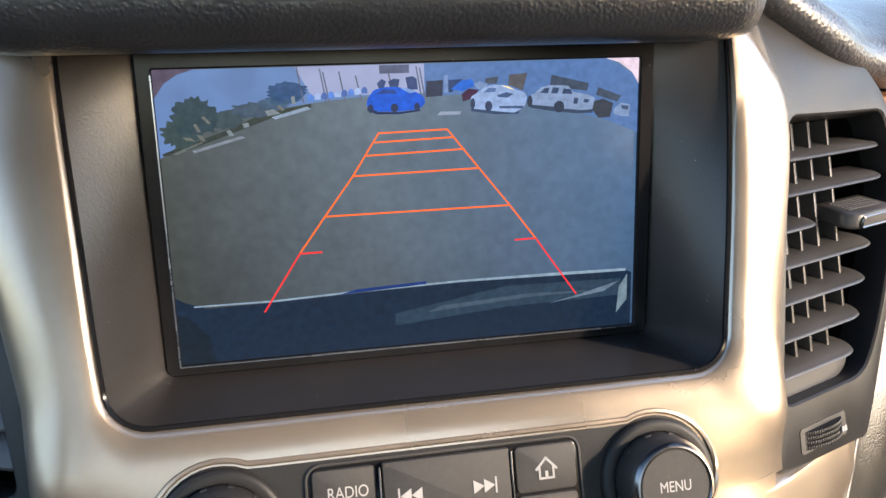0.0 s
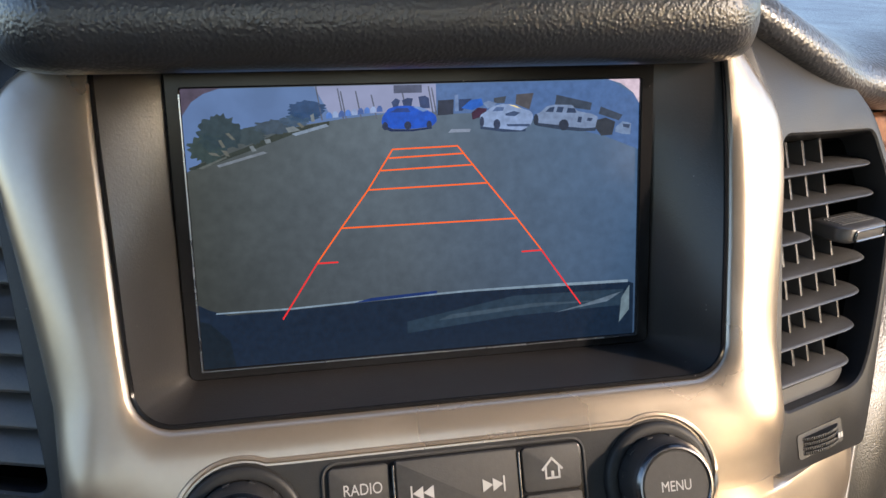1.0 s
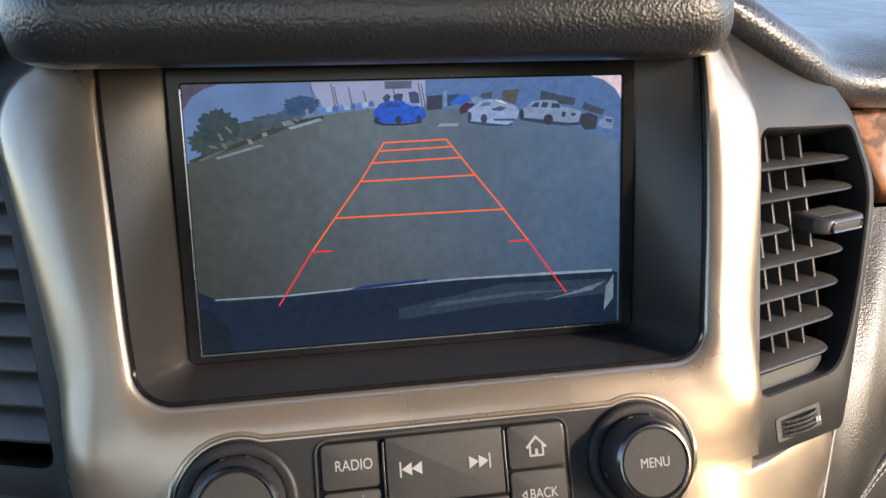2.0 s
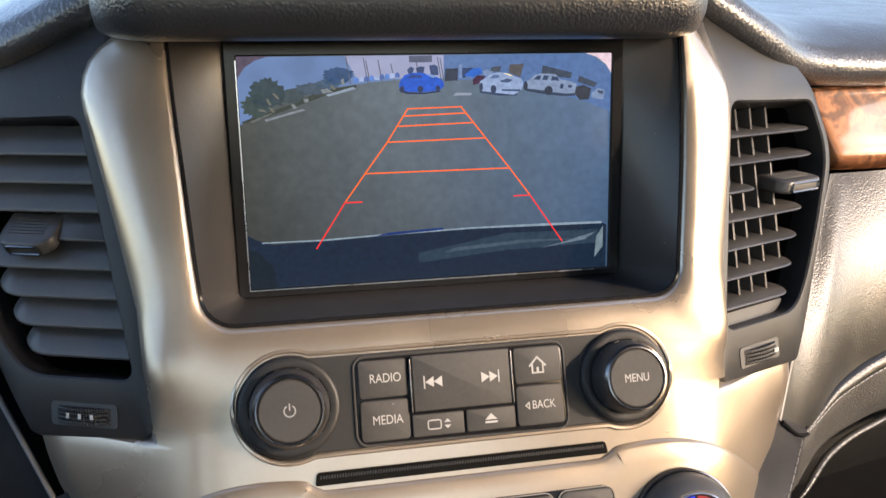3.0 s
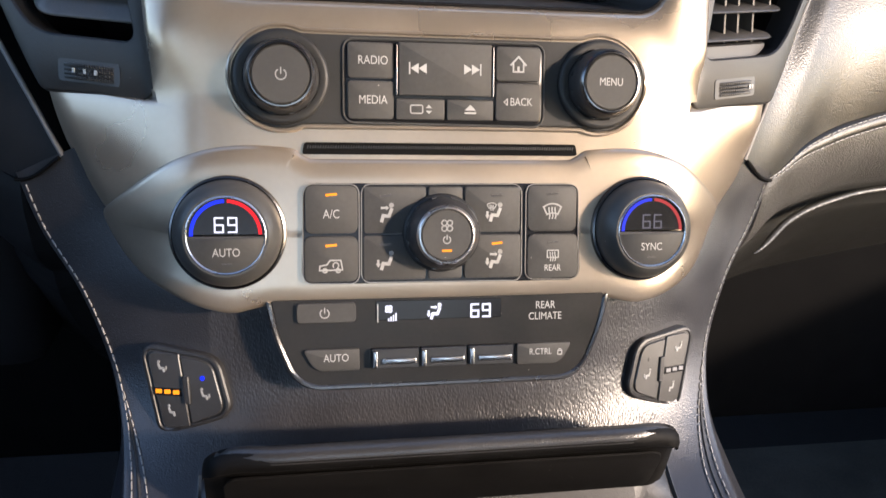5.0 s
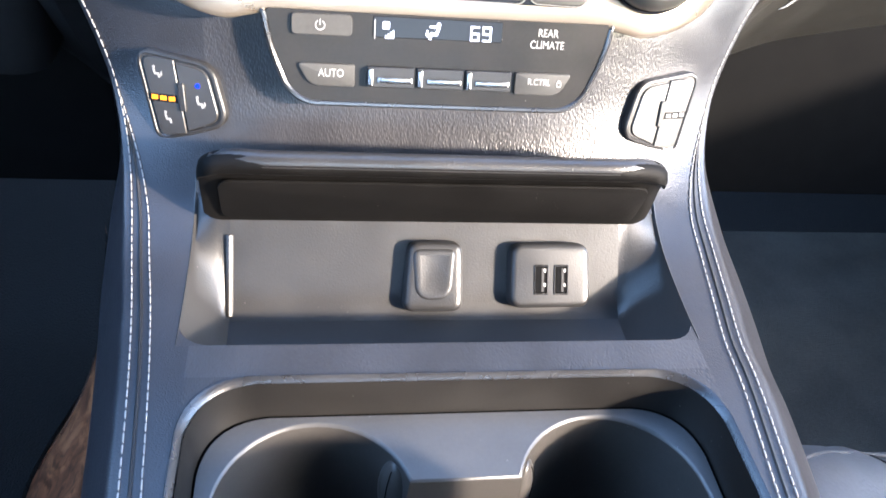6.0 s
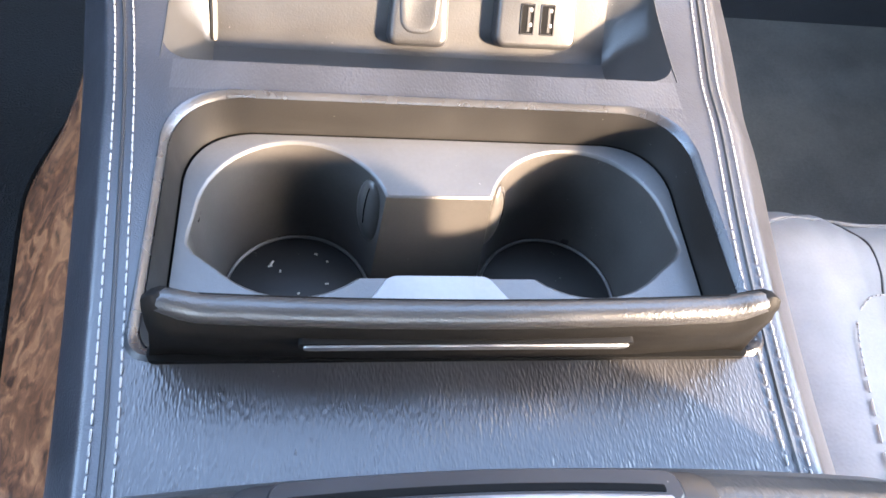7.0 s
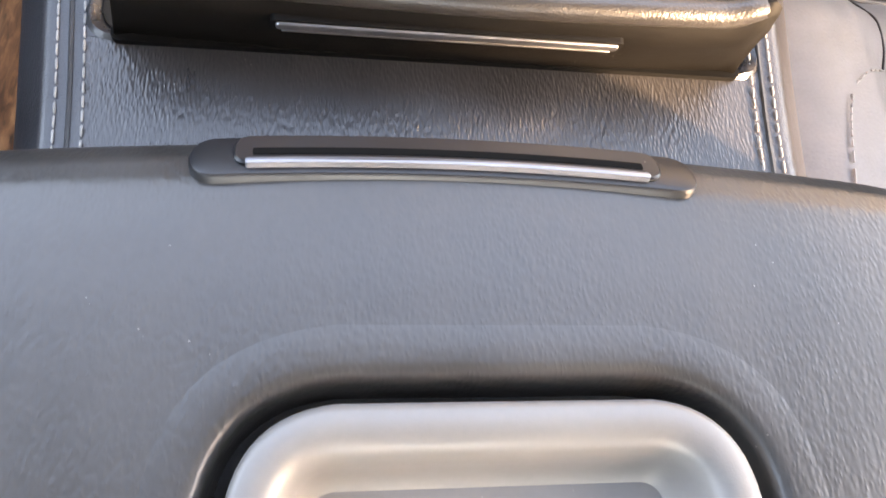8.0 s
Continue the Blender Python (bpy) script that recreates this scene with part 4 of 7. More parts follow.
def radio_panel():
    t = thing("radio_control_panel", (0, 0.285, 0.775), "charcoal radio control panel with two round knobs and keys", "control panel")
    m = face(0, 0.7965)
    left, right = (-0.0718, 0.0), (0.0735, 0.0)
    out = [Vector(p) for p in arc(left[0], left[1], 0.0216, 66, 294, 24)] + [Vector((x, -0.0196)) for x in (-0.056, -0.03, 0.0, 0.03, 0.056)] + [Vector(p) for p in arc(right[0], right[1], 0.0216, -114, 114, 24)] + [Vector((x, 0.0196)) for x in (0.056, 0.03, 0.0, -0.03, -0.056)]
    part("panel", prism(bmesh.new(), out, [(0, -0.003), (0, 0.0003), (0.0006, 0.0008), (0.0012, 0.0008)], m), PLATE, t)
    # thin silver rim pressed round the panel
    bm = bmesh.new()
    rim = [m @ Vector((p.x, p.y, 0.0006)) for p in inset(out, -0.0012)]
    tube(rim + [rim[0]], 0.0010, 6, bm)
    part("rim", bm, SILVER, t)
    # tray of keys
    grp = rpoly([(-0.0445, fv(0.7795, 0.7965)), (0.0455, fv(0.7785, 0.7965)), (0.0455, fv(0.8125, 0.7965)), (-0.0445, fv(0.8125, 0.7965))], 0.004, 6)
    part("key_tray", prism(bmesh.new(), grp, [(0, 0.0), (0, 0.0012), (0.0003, 0.0014)], m), GLOSS, t)
    line = [m @ Vector((p.x, p.y, 0.0013)) for p in inset(grp, -0.0008)]
    part("tray_rim", tube(line + [line[0]], 0.0005, 6), BUTTON, t)
    y0, y1, ym = fv(0.7800, 0.7965), fv(0.8120, 0.7965), fv(0.7965, 0.7965)
    h = 0.0024
    for words, x0, x1, a, b in (
        ("RADIO", -0.0437, -0.0228, ym + 0.0002, y1), ("MEDIA", -0.0437, -0.0228, y0, ym - 0.0002),
        ("home", 0.0232, 0.0447, ym + 0.0005, y1), ("BACK", 0.0232, 0.0447, y0, ym + 0.0001),
        ("source", -0.0223, 0.0002, y0, y0 + 0.0098), ("eject", 0.0007, 0.0227, y0, y0 + 0.0098)):
        r = 0.0016 if words in ("RADIO", "MEDIA", "home", "BACK") else 0.0008
        k = key(t, m, x0, a, x1, b, h, r)
        cx, cy = (x0 + x1) / 2, (a + b) / 2
        bm = bmesh.new()
        if words.isupper():
            lettering(words, 0.0053 if words != "BACK" else 0.0050, m, WHITE, k, cx + (0.0015 if words == "BACK" else 0.001), cy, h)
            if words == "BACK":
                stroke(bm, [(cx - 0.0066, cy), (cx - 0.0050, cy + 0.0014), (cx - 0.0050, cy - 0.0014)], 0.0004, m, h, closed=True)
        elif words == "home":
            stroke(bm, [(cx - 0.0035, cy - 0.0005), (cx, cy + 0.0032), (cx + 0.0035, cy - 0.0005)], 0.0008, m, h)
            stroke(bm, [(cx - 0.0024, cy), (cx - 0.0024, cy - 0.0035), (cx + 0.0024, cy - 0.0035), (cx + 0.0024, cy)], 0.0007, m, h)
            stroke(bm, [(cx, cy - 0.0035), (cx, cy - 0.0015)], 0.001, m, h)
        elif words == "source":
            stroke(bm, [tuple(p) for p in rrect(cx - 0.0045, cy - 0.0018, cx + 0.001, cy + 0.0018, 0.0008, 3)], 0.0005, m, h, closed=True)
            for s in (-1, 1):
                fill(bm, [(cx + 0.0024, cy + s * 0.0006), (cx + 0.0052, cy + s * 0.0006), (cx + 0.0038, cy + s * 0.0020)], m, h)
        else:
            fill(bm, [(cx - 0.0026, cy - 0.0002), (cx + 0.0026, cy - 0.0002), (cx, cy + 0.0024)], m, h)
            stroke(bm, [(cx - 0.0024, cy - 0.0013), (cx + 0.0024, cy - 0.0013)], 0.0008, m, h)
        if len(bm.verts):
            part("symbol", bm, WHITE, k)
        else:
            bm.free()
    k = key(t, m, -0.0212, y0 + 0.0106, 0.0216, y1 + 0.0004, 0.0034, 0.0006, name="seek_key")
    bm = bmesh.new()
    cy = (y0 + 0.0106 + y1) / 2 + 0.0005
    for s, cx in ((-1, -0.0115), (1, 0.0115)):
        for q in (0.0, 0.0036):
            fill(bm, [(cx + s * (q - 0.0030), cy - 0.0022), (cx + s * (q + 0.0006), cy), (cx + s * (q - 0.0030), cy + 0.0022)], m, 0.0034)
        stroke(bm, [(cx + s * 0.0046, cy - 0.0024), (cx + s * 0.0046, cy + 0.0024)], 0.0006, m, 0.0034)
    part("symbol", bm, WHITE, k)
    for s in (-1, 1):
        key(t, m, s * 0.0216 - 0.0003 + (0.0003 if s > 0 else -0.0003), y0 + 0.0108, s * 0.0216 + 0.0003 + (0.0003 if s > 0 else -0.0003), y1 - 0.001, 0.0038, 0.0002, "key_edge", DARK_CHROME, 0.0001)
    ml = face(0, 0.7965) @ Matrix.Translation((left[0], left[1], 0.0008))
    power = rotary(t, "volume_knob", ml, 0.0204, 0.0160, 0.0150, "volume knob with a chrome ring")
    bm = bmesh.new()
    icon_power(bm, ml, 0.0, 0.0, 0.0022, 0.0005, 0.0146)
    part("symbol", bm, WHITE, power)
    mr = face(0, 0.7965) @ Matrix.Translation((right[0], right[1], 0.0008))
    menu = rotary(t, "menu_knob", mr, 0.0204, 0.0160, 0.0150, "menu knob with a chrome ring")
    lettering("MENU", 0.0050, mr, WHITE, menu, 0, 0, 0.0146)
    return t


def temperature_knob(parent, x, figures, word, strong):
    m = face(0, 0.735) @ Matrix.Translation((x, -0.0020, 0.0020))
    top_z, r = 0.0128, 0.0160
    k = part("temperature_knob", lathe([(0.0250, -0.003), (0.0250, 0.0008), (0.0246, 0.0018), (0.0238, 0.0022), (0.0230, 0.0014)], m, cap=False), DARK_CHROME, parent, "round temperature knob with chrome ring and display")
    bm = lathe([(0.0233, -0.001), (0.0232, 0.0035), (0.0228, 0.0060), (0.0216, 0.0088), (0.0200, 0.0112), (0.0186, 0.0128), (0.0176, 0.0136), (0.0168, 0.0136), (0.0163, 0.0130)], m, cap=False)
    part("grip", bm, GRIP, k)
    part("ring", lathe([(0.0166, top_z - 0.001), (0.0167, top_z + 0.0009), (0.0163, top_z + 0.0012), (0.0159, top_z + 0.0008), (0.0159, top_z - 0.002)], m, cap=False), SATIN, k)
    top = [Vector(p) for p in arc(0, 0.0004, r - 0.0002, 0, 180, 30)]
    low = [Vector(p) for p in arc(0, -0.0004, r - 0.0002, 180, 360, 30)]
    part("display_half", prism(bmesh.new(), top, [(0, 0.008), (0, top_z)], m), GLOSS, k)
    part("push_half", prism(bmesh.new(), low, [(0, 0.008), (0, top_z + 0.0002), (0.0004, top_z + 0.0005)], m), BUTTON, k)
    for a0, a1, mat in ((182, 92, BLUE if strong else BLUE_DIM), (87, 0, RED if strong else RED_DIM)):
        bm = bmesh.new()
        outer = [Vector(p) for p in arc(0, 0.0004, r - 0.0012, a0, a1, 18)]
        inner = [Vector(p) for p in arc(0, 0.0004, r - 0.0026, a1, a0, 18)]
        prism(bm, outer + inner, [(0, top_z), (0, top_z + 0.0002)], m)
        part("colour_arc", bm, mat, k)
    part("figure_display", digits(figures, 0.0034, 0.0060, 0.0006, m, 0.0, 0.0044, top_z, bmesh.new()), LCD if strong else LCD_DIM, k)
    lettering(word, 0.0050, m, WHITE, k, 0.0, -0.0074, top_z + 0.0005)
    bm = bmesh.new()
    stroke(bm, [(-0.0018, -0.0122), (0.0018, -0.0122)], 0.0006, m, top_z + 0.0005)
    part("pilot_lamp", bm, RECESS, k)
    return k


def climate_panel():
    t = thing("climate_control_panel", (0, 0.26, 0.705), "charcoal climate control panel with keys and fan knob", "control panel")
    z0 = 0.7325
    m = face(0, z0) @ Matrix.Translation((0.0, 0, 0.0024))
    def v(z):
        return fv(z, z0)
    out = rpoly([(-0.0645, v(0.7110)), (0.0655, v(0.7105)), (0.0635, v(0.7535)), (-0.0630, v(0.7535))], 0.0055, 7)
    part("panel", prism(bmesh.new(), out, [(0, -0.003), (0, 0.0002), (0.0005, 0.0006)], m), GLOSS, t)
    h = 0.0021
    mid = v(0.7320)
    cols = [("ac", -0.0630, -0.0392, mid + 0.0003, v(0.7530)), ("recirc", -0.0635, -0.0392, v(0.7118), mid - 0.0003),
            ("face", -0.0372, -0.0085, mid + 0.0002, v(0.7525)), ("feet", -0.0374, -0.0085, v(0.7122), mid - 0.0002),
            ("mixglass", 0.0088, 0.0355, mid + 0.0002, v(0.7525)), ("mix", 0.0088, 0.0360, v(0.7122), mid - 0.0002),
            ("defrost", 0.0385, 0.0628, mid + 0.0003, v(0.7530)), ("rear", 0.0387, 0.0638, v(0.7113), mid - 0.0003),
            ("up", -0.0080, 0.0083, v(0.7440), v(0.7525)), ("down", -0.0080, 0.0083, v(0.7122), v(0.7200))]
    # pale line round each group of keys
    for x0, x1, x2, x3 in ((-0.0641, -0.0386, -0.0386, -0.0636), (-0.0381, 0.0367, 0.0362, -0.0379), (0.0381, 0.0645, 0.0634, 0.0379)):
        line = rpoly([(x0, v(0.7112)), (x1, v(0.7108)), (x2, v(0.7534)), (x3, v(0.7534))], 0.0042, 6)
        part("group_outline", ring_plate(line, inset(line, 0.0004), m, [(0, 0.0), (0, h - 0.0006)], [(0, h - 0.0006), (0, 0.0)]), KEY_LINE, t)
    for name, x0, x1, a, b in cols:
        r = 0.0032 if name in ("ac", "recirc", "defrost", "rear") else 0.0014
        k = key(t, m, x0, a, x1, b, h, r)
        cx, cy = (x0 + x1) / 2, (a + b) / 2
        bm = bmesh.new()
        if name == "ac":
            lettering("A/C", 0.0055, m, WHITE, k, cx, cy - 0.0022, h)
        elif name == "recirc":
            stroke(bm, [(cx - 0.0052, cy - 0.005), (cx - 0.0050, cy - 0.003), (cx - 0.002, cy - 0.0025), (cx - 0.0005, cy - 0.0005), (cx + 0.0042, cy - 0.0005), (cx + 0.0050, cy - 0.0048)], 0.0006, m, h, closed=True)
            stroke(bm, arc(cx + 0.002, cy - 0.0028, 0.0013, -60, 220, 8), 0.0005, m, h)
            for w in (-0.0028, 0.003):
                stroke(bm, arc(cx + w, cy - 0.0051, 0.0009, 0, 360, 8), 0.0006, m, h)
        elif name in ("face", "feet", "mix", "mixglass"):
            icon_person(bm, m, cx + (0.001 if cx > 0 else -0.004), cy - 0.0015, 0.0058, h, feet=name != "face", head=name in ("face", "mix"), glass=name == "mixglass")
        elif name == "defrost":
            icon_glass(bm, m, cx, cy - 0.001, 0.0058, h)
        elif name == "rear":
            icon_glass(bm, m, cx, cy + 0.0008, 0.0045, h, rear=True)
            lettering("REAR", 0.0042, m, WHITE, k, cx, cy - 0.0055, h)
        if len(bm.verts):
            part("symbol", bm, WHITE, k)
        else:
            bm.free()
        if name not in ("up", "down"):
            lit = name in ("ac", "recirc", "mix")
            bm = bmesh.new()
            lx = cx + (0.002 if name in ("mix", "mixglass") else -0.004 if name in ("face", "feet") else 0)
            stroke(bm, [(lx - 0.0021, b - 0.0046), (lx + 0.0021, b - 0.0042)], 0.0011, m, h)
            part("pilot_lamp", bm, AMBER if lit else RECESS, k)
    mk = face(0, z0) @ Matrix.Translation((-0.0016, 0.0000, 0.0034))
    fan = rotary(t, "fan_knob", mk, 0.0178, 0.0164, 0.0150, "black fan speed knob", 0.82, SATIN)
    bm = bmesh.new()
    icon_fan(bm, mk, 0.0, 0.0042, 0.0028, 0.0005, 0.0146)
    icon_power(bm, mk, 0.0, -0.0020, 0.0016, 0.0005, 0.0146)
    part("symbol", bm, WHITE, fan)
    bm = bmesh.new()
    stroke(bm, [(-0.0018, -0.0068), (0.0018, -0.0068)], 0.0010, mk, 0.0146)
    part("pilot_lamp", bm, AMBER, fan)
    temperature_knob(t, -0.0955, "69", "AUTO", True)
    temperature_knob(t, 0.0955, "66", "SYNC", False)
    return t


def sorted_lip(outline, top):
    """Open run of an outline: down one side, along the bottom and up the other."""
    pts = [p for p in outline if p.y < top]
    left = sorted([p for p in pts if p.x < 0], key=lambda p: -p.y)
    right = sorted([p for p in pts if p.x >= 0], key=lambda p: p.y)
    return left + right


def rear_climate_panel():
    t = thing("rear_climate_panel", (0, 0.245, 0.665), "gloss black rear climate panel below the knobs", "control panel")
    z0 = 0.686
    m = face(0, z0) @ Matrix.Translation((0, 0, 0.0005))
    def v(z):
        return fv(z, z0)
    out = rpoly([(-0.0655, v(0.6665)), (0.0655, v(0.6665)), (0.0755, v(0.690)), (0.0785, v(0.7045)), (-0.0785, v(0.7045)), (-0.0755, v(0.690))], [0.010, 0.010, 0.008, 0.002, 0.002, 0.008], 6)
    part("panel", prism(bmesh.new(), out, [(0, -0.006), (0, 0.0006), (0.0006, 0.0012)], m), REAR_PANEL, t)
    lip = [m @ Vector((p.x * 1.012, p.y - 0.0006, 0.0006)) for p in sorted_lip(out, v(0.7040))]
    part("rolled_edge", tube(lip, 0.0014, 8), RIM, t, "rolled vinyl edge")
    def bit(name, x0, z_0, x1, z_1, h, mat, r=0.001, base=0.0012):
        return part(name, prism(bmesh.new(), rrect(x0, v(z_0), x1, v(z_1), r, 4), [(0, base), (0, h - 0.0003), (0.0003, h)], m), mat, t)
    k = bit("button", -0.0670, 0.6945, -0.0405, 0.7030, 0.0030, BUTTON, 0.002)
    bm = bmesh.new()
    icon_power(bm, m, -0.0545, v(0.6985), 0.0020, 0.0005, 0.0030)
    part("symbol", bm, WHITE, k)
    key_out = rpoly([(-0.0590, v(0.6735)), (-0.0390, v(0.6735)), (-0.0390, v(0.6830)), (-0.0645, v(0.6830))], [0.004, 0.001, 0.001, 0.002], 4)
    k = key(t, m, 0, 0, 0, 0, 0.0030, outline=key_out)
    lettering("AUTO", 0.0050, m, WHITE, k, -0.0495, v(0.679), 0.0030)
    key_out = rpoly([(0.0350, v(0.6730)), (0.0565, v(0.6730)), (0.0620, v(0.6825)), (0.0350, v(0.6825))], [0.001, 0.004, 0.002, 0.001], 4)
    k = key(t, m, 0, 0, 0, 0, 0.0030, outline=key_out)
    lettering("R.CTRL", 0.0042, m, WHITE, k, 0.0465, v(0.6785), 0.0030)
    bm = bmesh.new()
    stroke(bm, [tuple(p) for p in rrect(0.0550, v(0.6770), 0.0570, v(0.6788), 0.0003, 2)], 0.0005, m, 0.0030, closed=True)
    stroke(bm, arc(0.0560, v(0.6790), 0.0007, 0, 180, 6), 0.0004, m, 0.0030)
    part("symbol", bm, WHITE, k)
    win = bit("window", -0.0315, 0.6945, 0.0275, 0.7032, 0.0015, GLOSS, 0.0008)
    bm = bmesh.new()
    y = v(0.6978)
    icon_fan(bm, m, -0.0255, y + 0.0018, 0.0016, 0.0006, 0.0015)
    for q in range(4):
        stroke(bm, [(-0.0255 + 0.0011 * q, y - 0.0036), (-0.0255 + 0.0011 * q, y - 0.0036 + 0.0008 * (q + 1))], 0.0006, m, 0.0015)
    icon_person(bm, m, -0.0040, y, 0.0050, 0.0015, feet=True, head=True)
    digits("69", 0.0034, 0.0058, 0.0008, m, 0.0175, y, 0.0015, bm)
    part("figure_display", bm, LCD, win)
    bm = bmesh.new()
    stroke(bm, [(-0.0305, y - 0.004), (-0.0305, y + 0.004)], 0.0004, m, 0.0015)
    part("edge_line", bm, WHITE, win)
    lettering("REAR", 0.0050, m, WHITE, t, 0.0490, v(0.6993), 0.0012)
    lettering("CLIMATE", 0.0050, m, WHITE, t, 0.0490, v(0.6943), 0.0012)
    for x0 in (-0.0335, -0.0110, 0.0115):
        k = bit("rocker", x0, 0.6740, x0 + 0.0215, 0.6825, 0.0040, BLACK, 0.0008)
        bm = bmesh.new()
        rbox((x0 + 0.0045, v(0.6758), 0.0038), (x0 + 0.0205, v(0.6785), 0.0050), 0.0006, m, 0.0008, bm)
        part("bright_bar", bm, SATIN, k)
        bm = bmesh.new()
        rbox((x0 + 0.0004, v(0.6745), 0.0038), (x0 + 0.0026, v(0.6818), 0.0052), 0.0005, m, 0.0006, bm)
        part("bright_end", bm, SATIN, k)
    return t


def seat_switch(s):
    """Seat heater switch, mirrored by s."""
    mx = Matrix.Diagonal((s, 1, 1, 1))
    p = Vector((0.1165, 0.2565, 0.6630))
    up = Vector((0, 0.36, 1)).normalized()
    side = Vector((1, 0.29, -0.05)).normalized()
    out = side.cross(up).normalized()
    up = out.cross(side)
    m = mx @ Matrix(((side.x, up.x, out.x, p.x), (side.y, up.y, out.y, p.y), (side.z, up.z, out.z, p.z), (0, 0, 0, 1)))
    t = thing("seat_heater_switch", mx @ p, "black seat heater switch with lit amber lamps" if s < 0 else "black seat heater switch glaring in the sun", "switch", "seat heater switches")
    corners = [(0.0115, -0.0268), (0.0215, 0.0118), (-0.0118, 0.0082), (-0.0190, -0.0152)]
    o = rpoly(corners, [0.004, 0.005, 0.005, 0.005], 6)
    part("frame", prism(bmesh.new(), inset(o, -0.0026), [(0, -0.006), (0, 0.0002), (0.0007, 0.0010), (0.0018, 0.0012), (0.0024, 0.0006)], m), BLACK, t)
    a, b = Vector((-0.0022, -0.0225)), Vector((0.0042, 0.0100))
    g = 0.00035

    def half_key(pts, radii):
        return part("button", prism(bmesh.new(), rpoly(pts, radii, 5), [(0, -0.001), (0, 0.0012), (0.0004, 0.0017)], m), SWITCH, t)

    inner = half_key([(-0.0180, -0.0150), (a.x - g, a.y + 0.0006), (b.x - g, b.y - 0.0006), (-0.0112, 0.0075)], [0.0045, 0.0005, 0.0005, 0.0045])
    bm = bmesh.new()
    icon_person(bm, m, -0.0085, -0.0075, 0.0036, 0.0017, feet=True)
    part("symbol", bm, WHITE, inner)
    bm = bmesh.new()
    prism(bm, circle(-0.0072, 0.0000, 0.0011, 14), [(0, 0.0016), (0, 0.0020)], m)
    part("pilot_lamp", bm, BLUE if s < 0 else SWITCH, inner)
    outer = half_key([(a.x + g, a.y - 0.0006), (0.0108, -0.0258), (0.0203, 0.0110), (b.x + g, b.y + 0.0004)], [0.0005, 0.0035, 0.0045, 0.0005])
    bm = bmesh.new()
    icon_person(bm, m, 0.0125, 0.0040, 0.0036, 0.0017, feet=True)
    icon_person(bm, m, 0.0070, -0.0165, 0.0036, 0.0017)
    part("symbol", bm, WHITE, outer)
    # slot across the outer key for its row of lamps, and the raised tab between the keys
    slot = part("lamp_strip", prism(bmesh.new(), [Vector(q) for q in ((0.0022, -0.0092), (0.0152, -0.0096), (0.0158, -0.0060), (0.0028, -0.0056))], [(0, 0.0016), (0, 0.0019)], m), GLOSS, outer)
    for q in range(3):
        x = 0.0040 + 0.0042 * q
        part("pilot_lamp", stroke(bmesh.new(), [(x + 0.0003, -0.0075), (x + 0.0019, -0.0076)], 0.0019, m, 0.0019), AMBER if s < 0 else FLAP, slot)
    part("tab", prism(bmesh.new(), rpoly([(-0.0022, -0.0125), (0.0008, -0.0125), (0.0022, 0.0005), (-0.0008, 0.0005)], 0.0006, 3), [(0, 0.001), (0, 0.0026), (0.0004, 0.0030)], m), BLACK, t)
    return t


